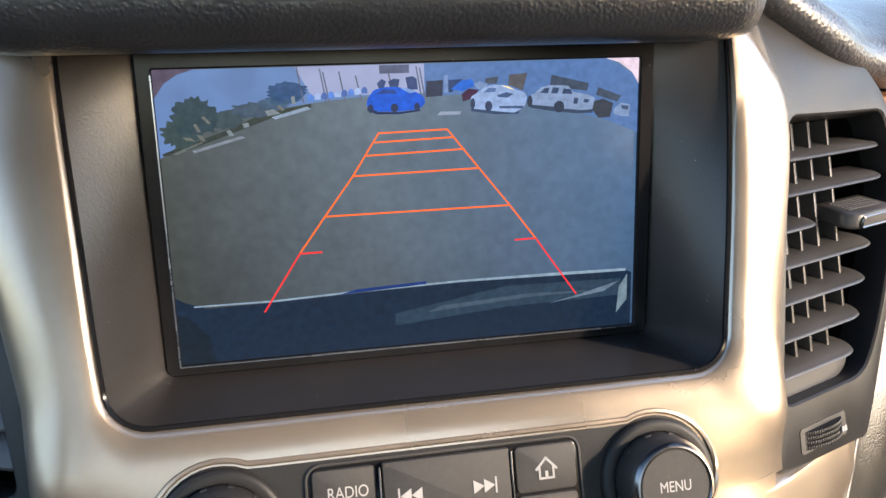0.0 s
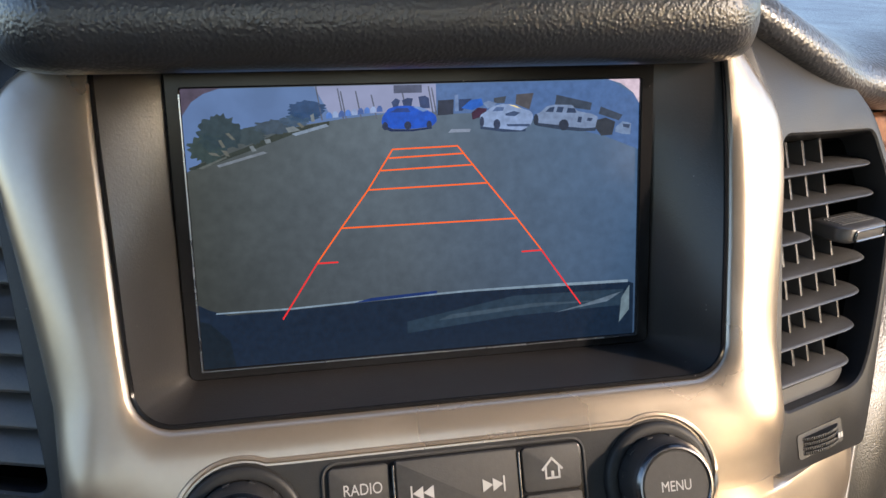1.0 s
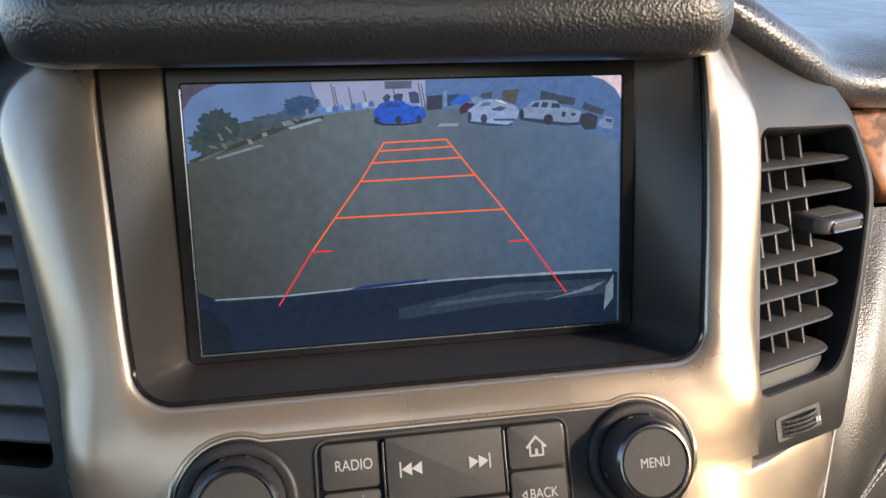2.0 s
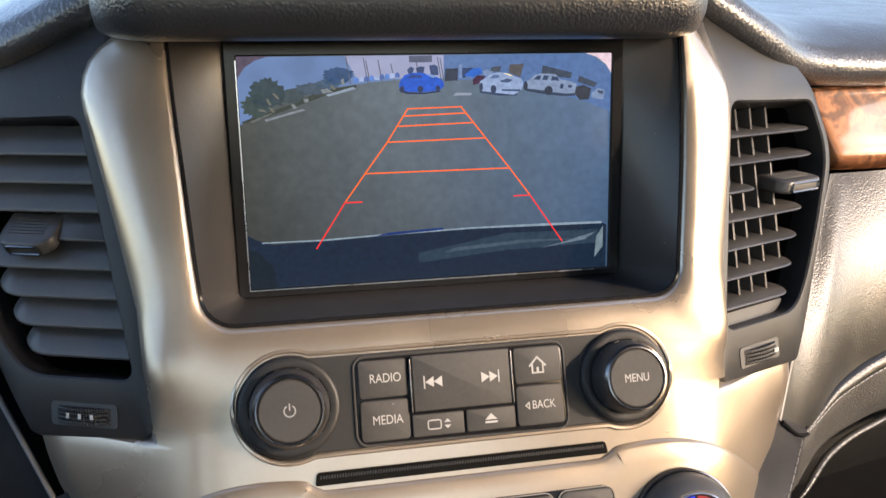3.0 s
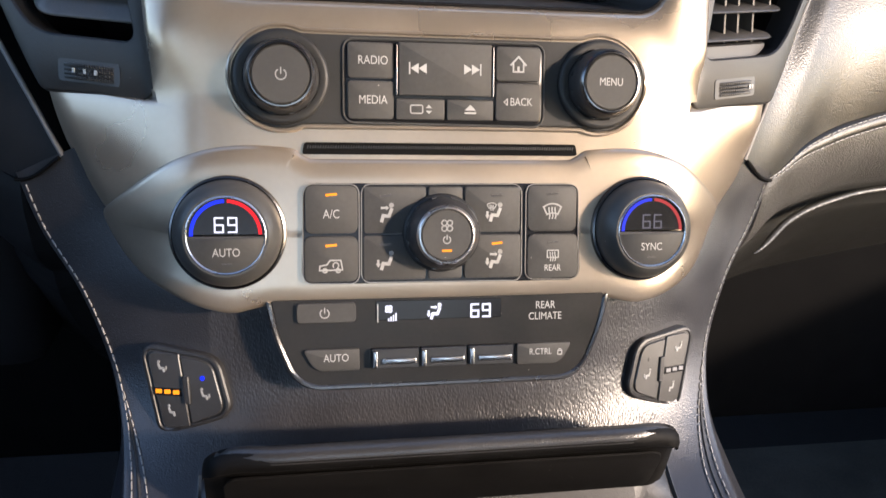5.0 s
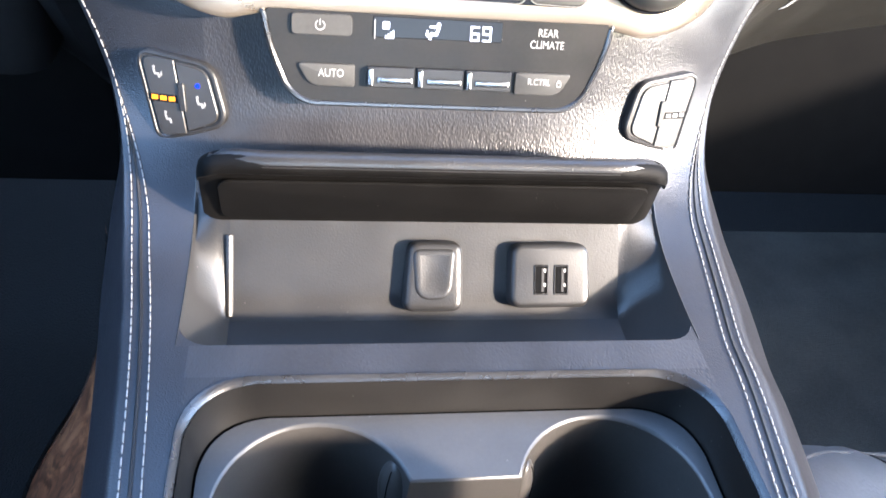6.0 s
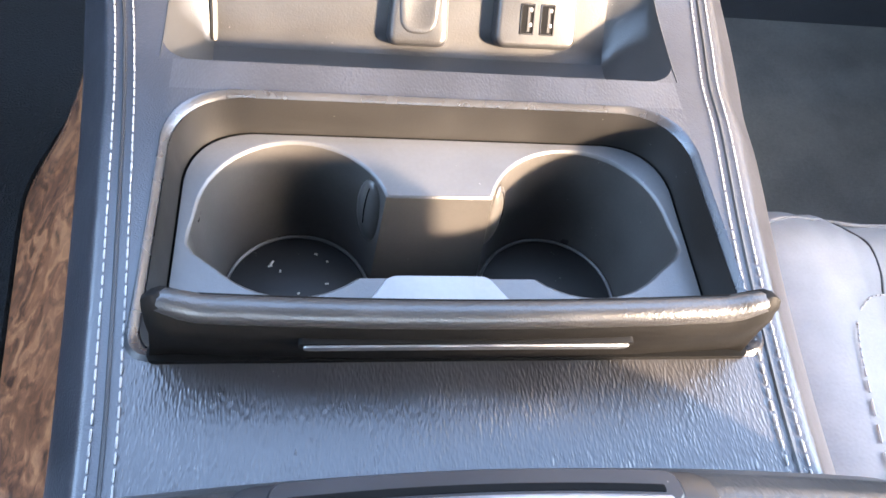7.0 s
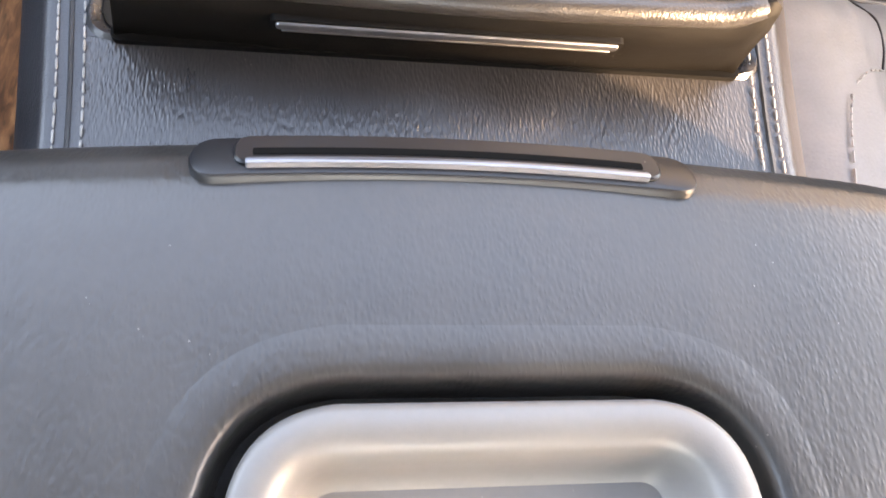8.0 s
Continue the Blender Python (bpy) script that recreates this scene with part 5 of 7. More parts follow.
# ---- air vents ----
def air_vent(s):
    t = thing("air_vent", (s * 0.165, 0.33, 0.775), "charcoal air vent with curved slats and a chrome tab", "air vent", "dashboard air vents")
    # the vent faces outward and up: across it the face falls back by 0.4, up it by 0.33
    up = Vector((0, 0.33, 1)).normalized()
    across = Vector((1, 0.40, 0))
    out = across.cross(up).normalized()
    p = Vector((0, 0.307 - 0.40 * 0.146 + 0.33 * 0.046, 0.84))
    m = Matrix.Diagonal((s, 1, 1, 1)) @ Matrix(((across.x, up.x, out.x, p.x), (across.y, up.y, out.y, p.y), (0, up.z, out.z, p.z), (0, 0, 0, 1)))
    c = math.sqrt(1 + 0.33 ** 2)
    side = 0.0 if s > 0 else -0.005
    def v(z):
        return (z - 0.84) * c
    outer = rpoly([(0.1255, v(0.7820)), (0.1826 + side, v(0.7808)), (0.1917 + side, v(0.7968)), (0.2058 + side, v(0.8274)), (0.2206 + side, v(0.8594)), (0.2285 + side, v(0.8800)), (0.2172 + side, v(0.9150)), (0.1900, v(0.9420)), (0.1300, v(0.9600))], [0.006, 0.003, 0.02, 0.02, 0.02, 0.012, 0.008, 0.01, 0.002], 6)
    inner = rpoly([(0.1335, v(0.8055)), (0.1813 + side, v(0.8056)), (0.1892 + side, v(0.812)), (0.1997 + side, v(0.8283)), (0.2147 + side, v(0.860)), (0.2222 + side, v(0.881)), (0.2135 + side, v(0.9075)), (0.1760, v(0.9085)), (0.1520, v(0.9095))], [0.005, 0.006, 0.008, 0.02, 0.02, 0.010, 0.004, 0.001, 0.004], 6)
    bm = ring_plate(outer, inner, m, [(0, -0.04), (0, 0.001), (0.0008, 0.003), (0.002, 0.0036)], [(0.0012, 0.0036), (0.0003, 0.0028), (0, 0.001), (0, -0.012)])
    part("housing", bm, HOUSING, t)
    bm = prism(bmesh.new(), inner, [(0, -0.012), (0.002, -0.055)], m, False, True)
    # duct painted near-black, so its inner shade is in the colour
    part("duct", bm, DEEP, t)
    count, tab_row = (7, 2) if s > 0 else (8, 3)
    bot, top = 0.8140, 0.8935 if s > 0 else 0.8955
    for k in range(count):
        z = top - (top - bot) * k / (count - 1)
        xr = min(0.2187, 0.1876 + 0.47 * (z - 0.8137)) + side
        xl = 0.1320 + 0.20 * (z - 0.8137)
        d = 0.018 if s > 0 else 0.015
        pts = [(xl, -d), (xr - 0.004, -d), (xr, -d * 0.55), (xr - 0.001, -0.003), (xr - 0.0065, 0.0016), (xl, 0.0012)]
        ol = rpoly([(a, b) for a, b in pts], [0, 0.002, 0.006, 0.005, 0.006, 0], 5)
        # slats lie nearly level, dipping toward the cabin
        ms = m @ Matrix.Translation((0, v(z), 0)) @ Matrix.Rotation(radians(-68 if s > 0 else -27), 4, "X")
        if k == tab_row:
            ol = rpoly([(xl, -d), (0.169, -d), (0.169, -0.002), (0.165, 0.0012), (xl, 0.0012)], [0, 0.002, 0.004, 0.004, 0], 4)
        ol = [Vector((q.x, -q.y)) for q in ol]
        part("slat", prism(bmesh.new(), ol, [(0.0012, -0.0009), (0.0004, -0.0005), (0, 0), (0.0004, 0.0005), (0.0012, 0.0009)], ms, True), VENT, t)
    for x in (0.1570, 0.1665, 0.1775, 0.1900) if s > 0 else ():
        bm = bmesh.new()
        rbox((x - 0.0008, v(0.830 if x > 0.18 else 0.808), -0.026), (x + 0.0008, v(0.908), -0.0070), 0.0004, m, 0.0003, bm)
        part("vane", bm, VENT, t)
    # sliding tab
    zt = top - (top - bot) * tab_row / (count - 1)
    ms = m @ Matrix.Translation((0, v(zt), 0)) @ Matrix.Rotation(radians(-68 if s > 0 else -40), 4, "X")
    x0, x1 = (0.1800, 0.2110) if s > 0 else (0.1640, 0.1880)
    ol = rpoly([(x0, 0.012), (x1, 0.012), (x1 + 0.0005, -0.0035), (x1 - 0.003, -0.0075), (x0 + 0.005, -0.0075), (x0 + 0.0005, -0.0035)], [0.002, 0.002, 0.003, 0.002, 0.002, 0.003], 5)
    tab = part("tab", prism(bmesh.new(), ol, [(0.0012, -0.0034), (0, -0.0022), (0, 0.0026), (0.0004, 0.0032), (0.0014, 0.0036)], ms, True), VENT, t, "ribbed sliding tab with chrome edge")
    bm = bmesh.new()
    for q in range(6):
        stroke(bm, [(x0 + 0.005, 0.0080 - 0.0018 * q), (x1 - 0.004, 0.0080 - 0.0018 * q)], 0.0006, ms, 0.0036, 0.0004)
    part("rib", bm, VENT, tab)
    bm = bmesh.new()
    loop = [ms @ Vector((x, -0.0078, z)) for x, z in [(q.x, q.y) for q in rrect(x0 + 0.006, -0.0024, x1 - 0.004, 0.0022, 0.0012, 4)]]
    tube(loop + [loop[0]], 0.0006, 6, bm)
    part("chrome_edge", bm, DARK_CHROME, tab)
    if s > 0:
        low = rpoly([(0.1335, v(0.8045)), (0.1800 + side, v(0.8045)), (0.1860 + side, v(0.8125)), (0.1335, v(0.8125))], [0.002, 0.006, 0.004, 0.002], 5)
        part("lower_flap", prism(bmesh.new(), low, [(0, -0.014), (0, -0.0050), (0.0012, -0.0036)], m), BLACK, t)
    # thumb wheel below the slats
    well = rrect(0.1400, v(0.7862), 0.1680, v(0.7955), 0.0015)
    part("wheel_well", prism(bmesh.new(), well, [(0, 0.0030), (0, 0.0040)], m), BLACK, t)
    bm = bmesh.new()
    for k in range(25):
        a = radians(-60 + 120 * k / 24)
        zc = 0.0005 + 0.0075 * math.cos(a)
        x = 0.1540 + 0.0125 * math.sin(a)
        if zc > 0.0035:
            for q in range(4):
                y0 = v(0.7873) + 0.0018 * q
                rbox((x - 0.0004, y0, 0.001), (x + 0.0004, y0 + 0.0015, zc), 0.0002, m, 0.0002, bm)
    wheel = part("thumb_wheel", bm, HOUSING, t, "knurled thumb wheel with a white mark")
    bm = bmesh.new()
    for x in ((0.1485, 0.1535, 0.1585) if s < 0 else (0.1600, 0.1616)):
        fill(bm, [(x - 0.0006, v(0.7898)), (x + 0.0006, v(0.7898)), (x + 0.0006, v(0.7918)), (x - 0.0006, v(0.7918))], m, 0.0077, 0.0004)
    part("mark", bm, WHITE, wheel)
    return t


silver_trim()
display()
radio_panel()
climate_panel()
rear_climate_panel()
seat_switch(-1)
seat_switch(1)
air_vent(1)
air_vent(-1)


# ---- centre console ----
# rows along the console: centre (y, z) and edge (x, y, z)
CENTRE = [(0.285, 0.790), (0.272, 0.745), (0.2535, 0.708), (0.2485, 0.685), (0.2455, 0.664), (0.238, 0.643), (0.222, 0.622), (0.200, 0.610), (0.170, 0.605), (0.145, 0.604), (0.117, 0.604), (0.060, 0.604), (0.012, 0.603), (-0.030, 0.603), (-0.110, 0.603)]
EDGE = [(0.3180, 0.740), (0.312, 0.713), (0.2965, 0.689), (0.280, 0.661), (0.264, 0.642), (0.246, 0.627), (0.226, 0.615), (0.202, 0.608), (0.170, 0.605), (0.145, 0.604), (0.117, 0.604), (0.060, 0.604), (0.012, 0.603), (-0.030, 0.603), (-0.110, 0.603)]
EDGE_X = {-1: [0.1970, 0.1880, 0.1705, 0.1570, 0.1505, 0.1465, 0.1440, 0.1410, 0.1360, 0.1325, 0.1290, 0.1230, 0.1185, 0.1150, 0.1110],
          1: [0.1970, 0.1880, 0.1705, 0.1575, 0.1515, 0.1480, 0.1470, 0.1465, 0.1425, 0.1385, 0.1360, 0.1275, 0.1225, 0.1190, 0.1160]}
EDGES = {s: [(x, y, z) for x, (y, z) in zip(EDGE_X[s], EDGE)] for s in (-1, 1)}
LAST = 14
HOLE = {-1: 0.1068, 1: 0.1145}
BIN = {-1: 0.1125, 1: 0.1165}


def skin_point(t, x):
    """Console skin at row t (0 to 14) and across at x; past the edge it rolls over and drops."""
    c = spline(CENTRE, t)
    e = spline(EDGES[1 if x > 0 else -1], t)
    a = abs(x)
    f = min(1.0, a / e.x)
    g = f ** 2.4
    return Vector((x, c.x + (e.y - c.x) * g, c.y + (e.z - c.y) * g))


def row_of(y):
    """Row whose centre lies at y, on the level part."""
    lo, hi = 0.0, 14.0
    for _ in range(40):
        mid = (lo + hi) / 2
        if spline(CENTRE, mid).x > y:
            lo = mid
        else:
            hi = mid
    return lo


def skin_normal(t, x):
    a = skin_point(min(LAST, t + 0.02), x) - skin_point(max(0, t - 0.02), x)
    b = skin_point(t, x + 0.001) - skin_point(t, x - 0.001)
    return a.cross(b).normalized() * -1 if a.cross(b).dot(Vector((0, -0.5, 1))) < 0 else a.cross(b).normalized()


def skin_patch(bm, t0, t1, nt, xs):
    rings(bm, [[skin_point(t0 + (t1 - t0) * k / nt, x) for x in xs] for k in range(nt + 1)], False, False, closed=False)


T_CUB0, T_CUB1 = row_of(0.2150), row_of(0.1470)
T_TRAY0, T_TRAY1 = row_of(0.1300), row_of(0.0085)


def edge_strip(bm, s, nt=90):
    """Rail beside the openings, with the rolled edge."""
    loops = []
    for t in sorted([LAST * k / nt for k in range(nt + 1)] + [T_CUB1, T_CUB1 + 0.001]):
        e = spline(EDGES[s], t)
        row = []
        for q in range(7):
            h = BIN[s] if T_CUB0 - 0.9 < t <= T_CUB1 else HOLE[s]
            row.append(skin_point(t, s * (h + (e.x - 0.001 - h) * q / 6)))
        d = skin_normal(t, s * (e.x - 0.004))
        p = skin_point(t, s * (e.x - 0.001))
        side, down = Vector((s, 0, 0)), -d
        wide = 0.5 + 0.5 * smooth(3.0, 6.0, t)
        for out, drop in ((0.0012, 0.0003), (0.0022, 0.0009), (0.0032, 0.0019), (0.0055, 0.0050), (0.0090, 0.0100), (0.0125, 0.0155), (0.0150, 0.0200), (0.0156, 0.0220), (0.0150, 0.0240), (0.0120, 0.0250)):
            row.append(p + side * out * wide * (1.4 if s > 0 else 1.0) + down * drop)
        loops.append(row)
    rings(bm, loops, False, False, closed=False)


def fillet(bm, t, s, up, r, inward, hole):
    """Rounds one inner corner of an opening in the skin."""
    y = spline(CENTRE, t).x
    c = Vector((s * hole, y))
    o = Vector((s * (hole - r), y + inward * r))
    pts = [c]
    for k in range(9):
        a = radians(90 * k / 8)
        pts.append(Vector((o.x + s * r * math.cos(a), o.y - inward * r * math.sin(a))))
    prism(bm, pts, [(0, up - 0.003), (0, up)], Matrix())


def console():
    t = thing("centre_console", (0, 0.10, 0.28), "black stitched vinyl centre console with open bins", "console")
    for s in (-1, 1):
        bm = bmesh.new()
        edge_strip(bm, s)
        part("rail", bm, RAIL, t, "grained vinyl rail with rolled edge", 50)
    xs = [HOLE[-1 if k < 0 else 1] * k / 14 for k in range(-14, 15)]
    z1 = 0.604
    bm = bmesh.new()
    skin_patch(bm, 0, row_of(0.2200), 40, xs)
    part("shroud", bm, CONSOLE, t, "grained vinyl shroud below the knobs", 50)
    bm = bmesh.new()
    skin_patch(bm, T_CUB1, T_TRAY0, 8, xs)
    # bridge takes the brightened copy of the console vinyl
    part("bridge", bm, BRIDGE, t, "", 50)
    for tt, s, inward in ((T_CUB1, -1, 1), (T_CUB1, 1, 1), (T_TRAY0, -1, -1), (T_TRAY0, 1, -1)):
        bm = bmesh.new()
        fillet(bm, tt, s, z1 + 0.0001, 0.014 if inward > 0 else 0.026, inward, BIN[s] if inward > 0 else HOLE[s])
        part("corner", bm, CONSOLE, t, "", 50)
    bm = bmesh.new()
    skin_patch(bm, T_TRAY1, LAST, 18, xs)
    part("rear_deck", bm, DECK, t, "", 50)
    for s in (-1, 1):
        bm = bmesh.new()
        fillet(bm, T_TRAY1, s, 0.6031, 0.008, 1, HOLE[s])
        part("corner", bm, CONSOLE, t, "", 50)
    # added box that keeps sun off the driver's floor
    part("sun_stop", rbox((-0.118, 0.228, 0.27), (0.118, 0.465, 0.600), 0.01, None, 0.02), CARPET, t, "dark box added below the shroud to block the sun")
    # seam groove and two stitched lines on each side
    for s in (-1, 1):
        for inner_line, pitch, start in ((0, 0.0046, 0.3), (1, 0.0046, 3.7)):
            line = []
            for k in range(901):
                tt = start + (LAST - start) * k / 900
                x = s * (spline(EDGES[s], tt).x - 0.003 - inner_line * 0.0076 * smooth(3.2, 6.5, tt))
                line.append(skin_point(tt, x) + skin_normal(tt, x) * 0.0003)
            bm = bmesh.new()
            i = 0
            while i < 900:
                j, length = i, 0.0
                while j < 900 and length < pitch * 0.78:
                    length += (line[j + 1] - line[j]).length
                    j += 1
                a, b = line[i], line[j]
                tube([a, a.lerp(b, 0.15) + Vector((0, 0, 0.0003)), a.lerp(b, 0.85) + Vector((0, 0, 0.0003)), b], lambda f: 0.00024 if f in (0.0, 1.0) else 0.00038, 5, bm)
                while j < 900 and length < pitch:
                    length += (line[j + 1] - line[j]).length
                    j += 1
                i = j
            part("stitching", bm, THREAD, t, "pale stitched seam")
        bm = bmesh.new()
        pts = []
        for k in range(121):
            tt = 4.2 + 9.8 * k / 120
            x = s * (spline(EDGES[s], tt).x - 0.003 - 0.0038 * smooth(3.2, 6.5, tt))
            pts.append(skin_point(tt, x) + skin_normal(tt, x) * 0.0001)
        tube(pts, 0.0008, 5, bm)
        part("seam_cord", bm, BLACK, t)
        # lower side: flaring lacquered panel, then carpeted wall
        def low(u, v):
            tt = 5.6 + 8.4 * u
            e = spline(EDGES[s], tt)
            x = e.x + (0.0125 if s < 0 else 0.018) + (0.002 + (0.034 if s < 0 else -0.004) * smooth(0.225, 0.115, e.y)) * v
            return Vector((s * x, e.y, e.z - 0.0225 - 0.045 * v))
        bm = grid(lambda v, u: low(u, v), [k / 8 for k in range(9)], [k / 40 for k in range(41)])
        part("side_panel", bm, WOOD, t, "glossy burl wood side panel")
        bm = grid(lambda v, u: low(u, 1.0) + Vector((s * 0.002, 0, -0.25 * v)), [0, 0.5, 1], [k / 20 for k in range(21)])
        part("side_wall", bm, CARPET, t)
        # upper side wall under the shroud, reaching to the dash
        bm = grid(lambda v, u: spline(EDGES[s], 5.7 * u).xyz * Vector((s, 1, 1)) + Vector((s * 0.006, 0.020 + 0.10 * v, -0.02 * v)), [0, 0.5, 1], [k / 20 for k in range(21)])
        part("shroud_side", bm, BLACK, t)
    return t


# the bin's back wall leans away from the cabin: a point on it, its up and its outward direction
WALL_AT, WALL_UP = Vector((0, 0.199, 0.597)), Vector((0, 0.0285, 0.036)).normalized()
WALL_OUT = Vector((1, 0, 0)).cross(WALL_UP)
BIN_IN, BIN_Z = {-1: 0.0955, 1: 0.0945}, 0.580


def cubby():
    t = thing("storage_bin", (0, 0.18, 0.575), "open grey plastic storage bin in the console", "storage bin")
    lean = WALL_UP.y / WALL_UP.z
    def wall_y(z):
        return WALL_AT.y + (z - WALL_AT.z) * lean
    foot = wall_y(BIN_Z)
    front = 0.1465
    part("back_wall", grid(lambda x, v: Vector((x, wall_y(BIN_Z) + lean * 0.046 * v - 0.002 * max(0, 0.08 - v) / 0.08, BIN_Z + 0.046 * v)), [-BIN_IN[-1] + (BIN_IN[1] + BIN_IN[-1]) * k / 12 for k in range(13)], [0, 0.03, 0.08] + [k / 8 for k in range(1, 9)]), BIN_BLACK, t)
    part("floor_pan", grid(lambda x, y: Vector((x, y, BIN_Z)), [-0.1 + 0.2 * k / 6 for k in range(7)], [front, 0.16, foot]), BIN_BLACK, t)
    part("front_wall", grid(lambda x, z: Vector((x, front + 0.0004 + 0.003 * (0.604 - z) / 0.024, z)), [-BIN[-1] + (BIN[1] + BIN[-1]) * k / 10 for k in range(11)], [BIN_Z, 0.590, 0.600, 0.6038]), BIN_BLACK, t)
    for s in (-1, 1):
        rows = []
        for k in range(41):
            tt = T_CUB0 - 0.85 + (T_CUB1 - T_CUB0 + 0.85) * k / 40
            top = skin_point(tt, s * BIN[s])
            y = min(top.y, wall_y(0.618))
            z = max(BIN_Z, WALL_AT.z + (y - WALL_AT.y) / lean)
            low = Vector((s * BIN_IN[s], y, z))
            deep = top.z - z
            step = Vector((s * (BIN[s] - 0.004), top.y, top.z - 0.35 * deep))
            shelf = Vector((s * (BIN_IN[s] + 0.0055), y, z + 0.25 * deep))
            rows.append([top + Vector((s * 0.0012, 0, -0.0006)), top + Vector((-s * 0.0004, 0, 0.0003)), top + Vector((-s * 0.0016, 0, -0.0014)), step, shelf, shelf.lerp(low, 0.5) + Vector((s * 0.0008, 0, -0.0004)), low])
        part("side_wall", rings(bmesh.new(), rows, False, False, closed=False), BIN_BLACK, t, "", 50)
        # added bead between the left side and the back, shaped to catch a highlight
        if s < 0:
            part("highlight_bead", tube([WALL_AT + WALL_UP * (-0.0205 + 0.038 * k / 6) + WALL_OUT * 0.0003 + Vector((s * BIN_IN[s], 0, 0)) for k in range(7)], 0.0018, 8), BIN_BLACK, t)
    return t


def bin_lid(bin_thing):
    """Raised lid of the bin, tilted up before the dash."""
    n = 40
    # cross-section from the lower hinge to the padded top, as (y, z)
    prof = [(0.2135, 0.6170), (0.2115, 0.6215), (0.2095, 0.630), (0.2065, 0.640), (0.2030, 0.649), (0.2000, 0.6545), (0.1965, 0.6550), (0.1938, 0.6575), (0.1938, 0.6615), (0.1965, 0.6645), (0.2015, 0.6645), (0.2060, 0.661), (0.2110, 0.650), (0.2160, 0.635), (0.2190, 0.617)]
    loops = []
    for k in range(n + 1):
        f = -1 + 2 * k / n
        x = 0.1065 * math.copysign(1 - (1 - abs(f)) ** 1.6, f)
        e = max(0.0, (abs(x) - 0.082) / 0.0245)
        drop = 0.012 * (1 - math.sqrt(max(0.0, 1 - e * e)))
        shrink = 1 - 0.35 * max(0.0, (abs(x) - 0.100) / 0.0065) ** 2
        cy, cz = 0.212, 0.642
        row = []
        for y, z in prof:
            zz = z - drop * smooth(0.625, 0.668, z)
            row.append(Vector((x, cy + (y - cy) * shrink + 0.004 * e * smooth(0.63, 0.66, z), cz + (zz - cz) * (0.5 + 0.5 * shrink))))
        loops.append(row)
    t = part("lid", rings(bmesh.new(), loops, True, True), LID, bin_thing, "raised matt black lid", 50)
    pad = []
    for k in range(41):
        f = -1 + 2 * k / 40
        x = 0.103 * f
        e = max(0.0, (abs(x) - 0.080) / 0.0245)
        pad.append(Vector((x, 0.1985 + 0.006 * e, 0.6608 - 0.013 * (1 - math.sqrt(max(0.0, 1 - e * e))))))
    part("padded_edge", tube(pad, lambda f: 0.0048 if 0.02 < f < 0.98 else 0.003, 10), PADDING, t, "padded vinyl edge", 60)
    ol = rrect(-0.098, 0.0, 0.098, 0.029, 0.006)
    d = Vector((0, 0.2005 - 0.2110, 0.655 - 0.6225)).normalized()
    o = Vector((1, 0, 0)).cross(d)
    p = Vector((0, 0.2108, 0.6215)) + o * 0.0005
    m = Matrix(((1, d.x, o.x, p.x), (0, d.y, o.y, p.y), (0, d.z, o.z, p.z), (0, 0, 0, 1)))
    part("inner_panel", plate(ol, m, 0.0012, 0.0006), LID, t, "smooth inner panel")
    return t


def sockets():
    # n points out of the leaning wall toward the cabin
    m = Matrix(((1, 0, WALL_OUT.x, 0), (0, WALL_UP.y, WALL_OUT.y, WALL_AT.y), (0, WALL_UP.z, WALL_OUT.z, WALL_AT.z), (0, 0, 0, 1)))
    a = thing("power_socket", m @ Vector((0, -0.018, 0)), "power socket under a square black cover", "socket")
    ol = rpoly([(-0.0150, -0.0182), (0.0142, -0.0182), (0.0137, 0.0154), (-0.0122, 0.0154)], 0.0050, 6)
    cover = part("cover", prism(bmesh.new(), ol, [(-0.0004, -0.002), (0, 0.0052), (0.0006, 0.0066), (0.0016, 0.0074), (0.0034, 0.0077)], m), BIN_BLACK, a)
    pad = rpoly([(-0.0085, -0.0120), (0.0078, -0.0120), (0.0098, 0.0115), (-0.0098, 0.0115)], [0.006, 0.006, 0.003, 0.003], 6)
    part("finger_pad", prism(bmesh.new(), pad, [(-0.0008, 0.0072), (0.0, 0.0082), (0.0010, 0.0086), (0.0026, 0.0083)], m), BIN_BLACK, cover)
    b = thing("usb_socket", m @ Vector((0.057, -0.0163, 0)), "double usb socket in a grey square housing", "socket")
    ol = rpoly([(0.0370, -0.0166), (0.0780, -0.0162), (0.0765, 0.0152), (0.0378, 0.0148)], 0.0055, 6)
    body = part("housing", prism(bmesh.new(), ol, [(-0.0004, -0.002), (0, 0.0056), (0.0006, 0.0070), (0.0016, 0.0078), (0.0030, 0.0080)], m), BIN_BLACK, b)
    for x in (0.0524, 0.0624):
        ring = ring_plate(rrect(x - 0.0036, -0.0100, x + 0.0036, 0.0046, 0.0006), rrect(x - 0.0028, -0.0091, x + 0.0028, 0.0037, 0.0004), m, [(0, 0.0076), (0, 0.0083), (0.0002, 0.0085)], [(0.0002, 0.0085), (0, 0.0082), (0, 0.0030)])
        port = part("port", ring, DARK_CHROME, body)
        part("hole", prism(bmesh.new(), rrect(x - 0.0029, -0.0092, x + 0.0029, 0.0038, 0.0004), [(0, 0.0078), (0, 0.0081)], m), DEEP, port)
        part("tongue", prism(bmesh.new(), rrect(x + 0.0002, -0.0085, x + 0.0014, 0.0030, 0.0002), [(0, 0.0080), (0, 0.0083)], m), BLACK, port)
        for q in (-0.0060, 0.0010):
            part("contact", prism(bmesh.new(), rrect(x + 0.0013, q, x + 0.0023, q + 0.0016, 0.0002), [(0, 0.0080), (0, 0.00835)], m), BAR, port)
    return a, b


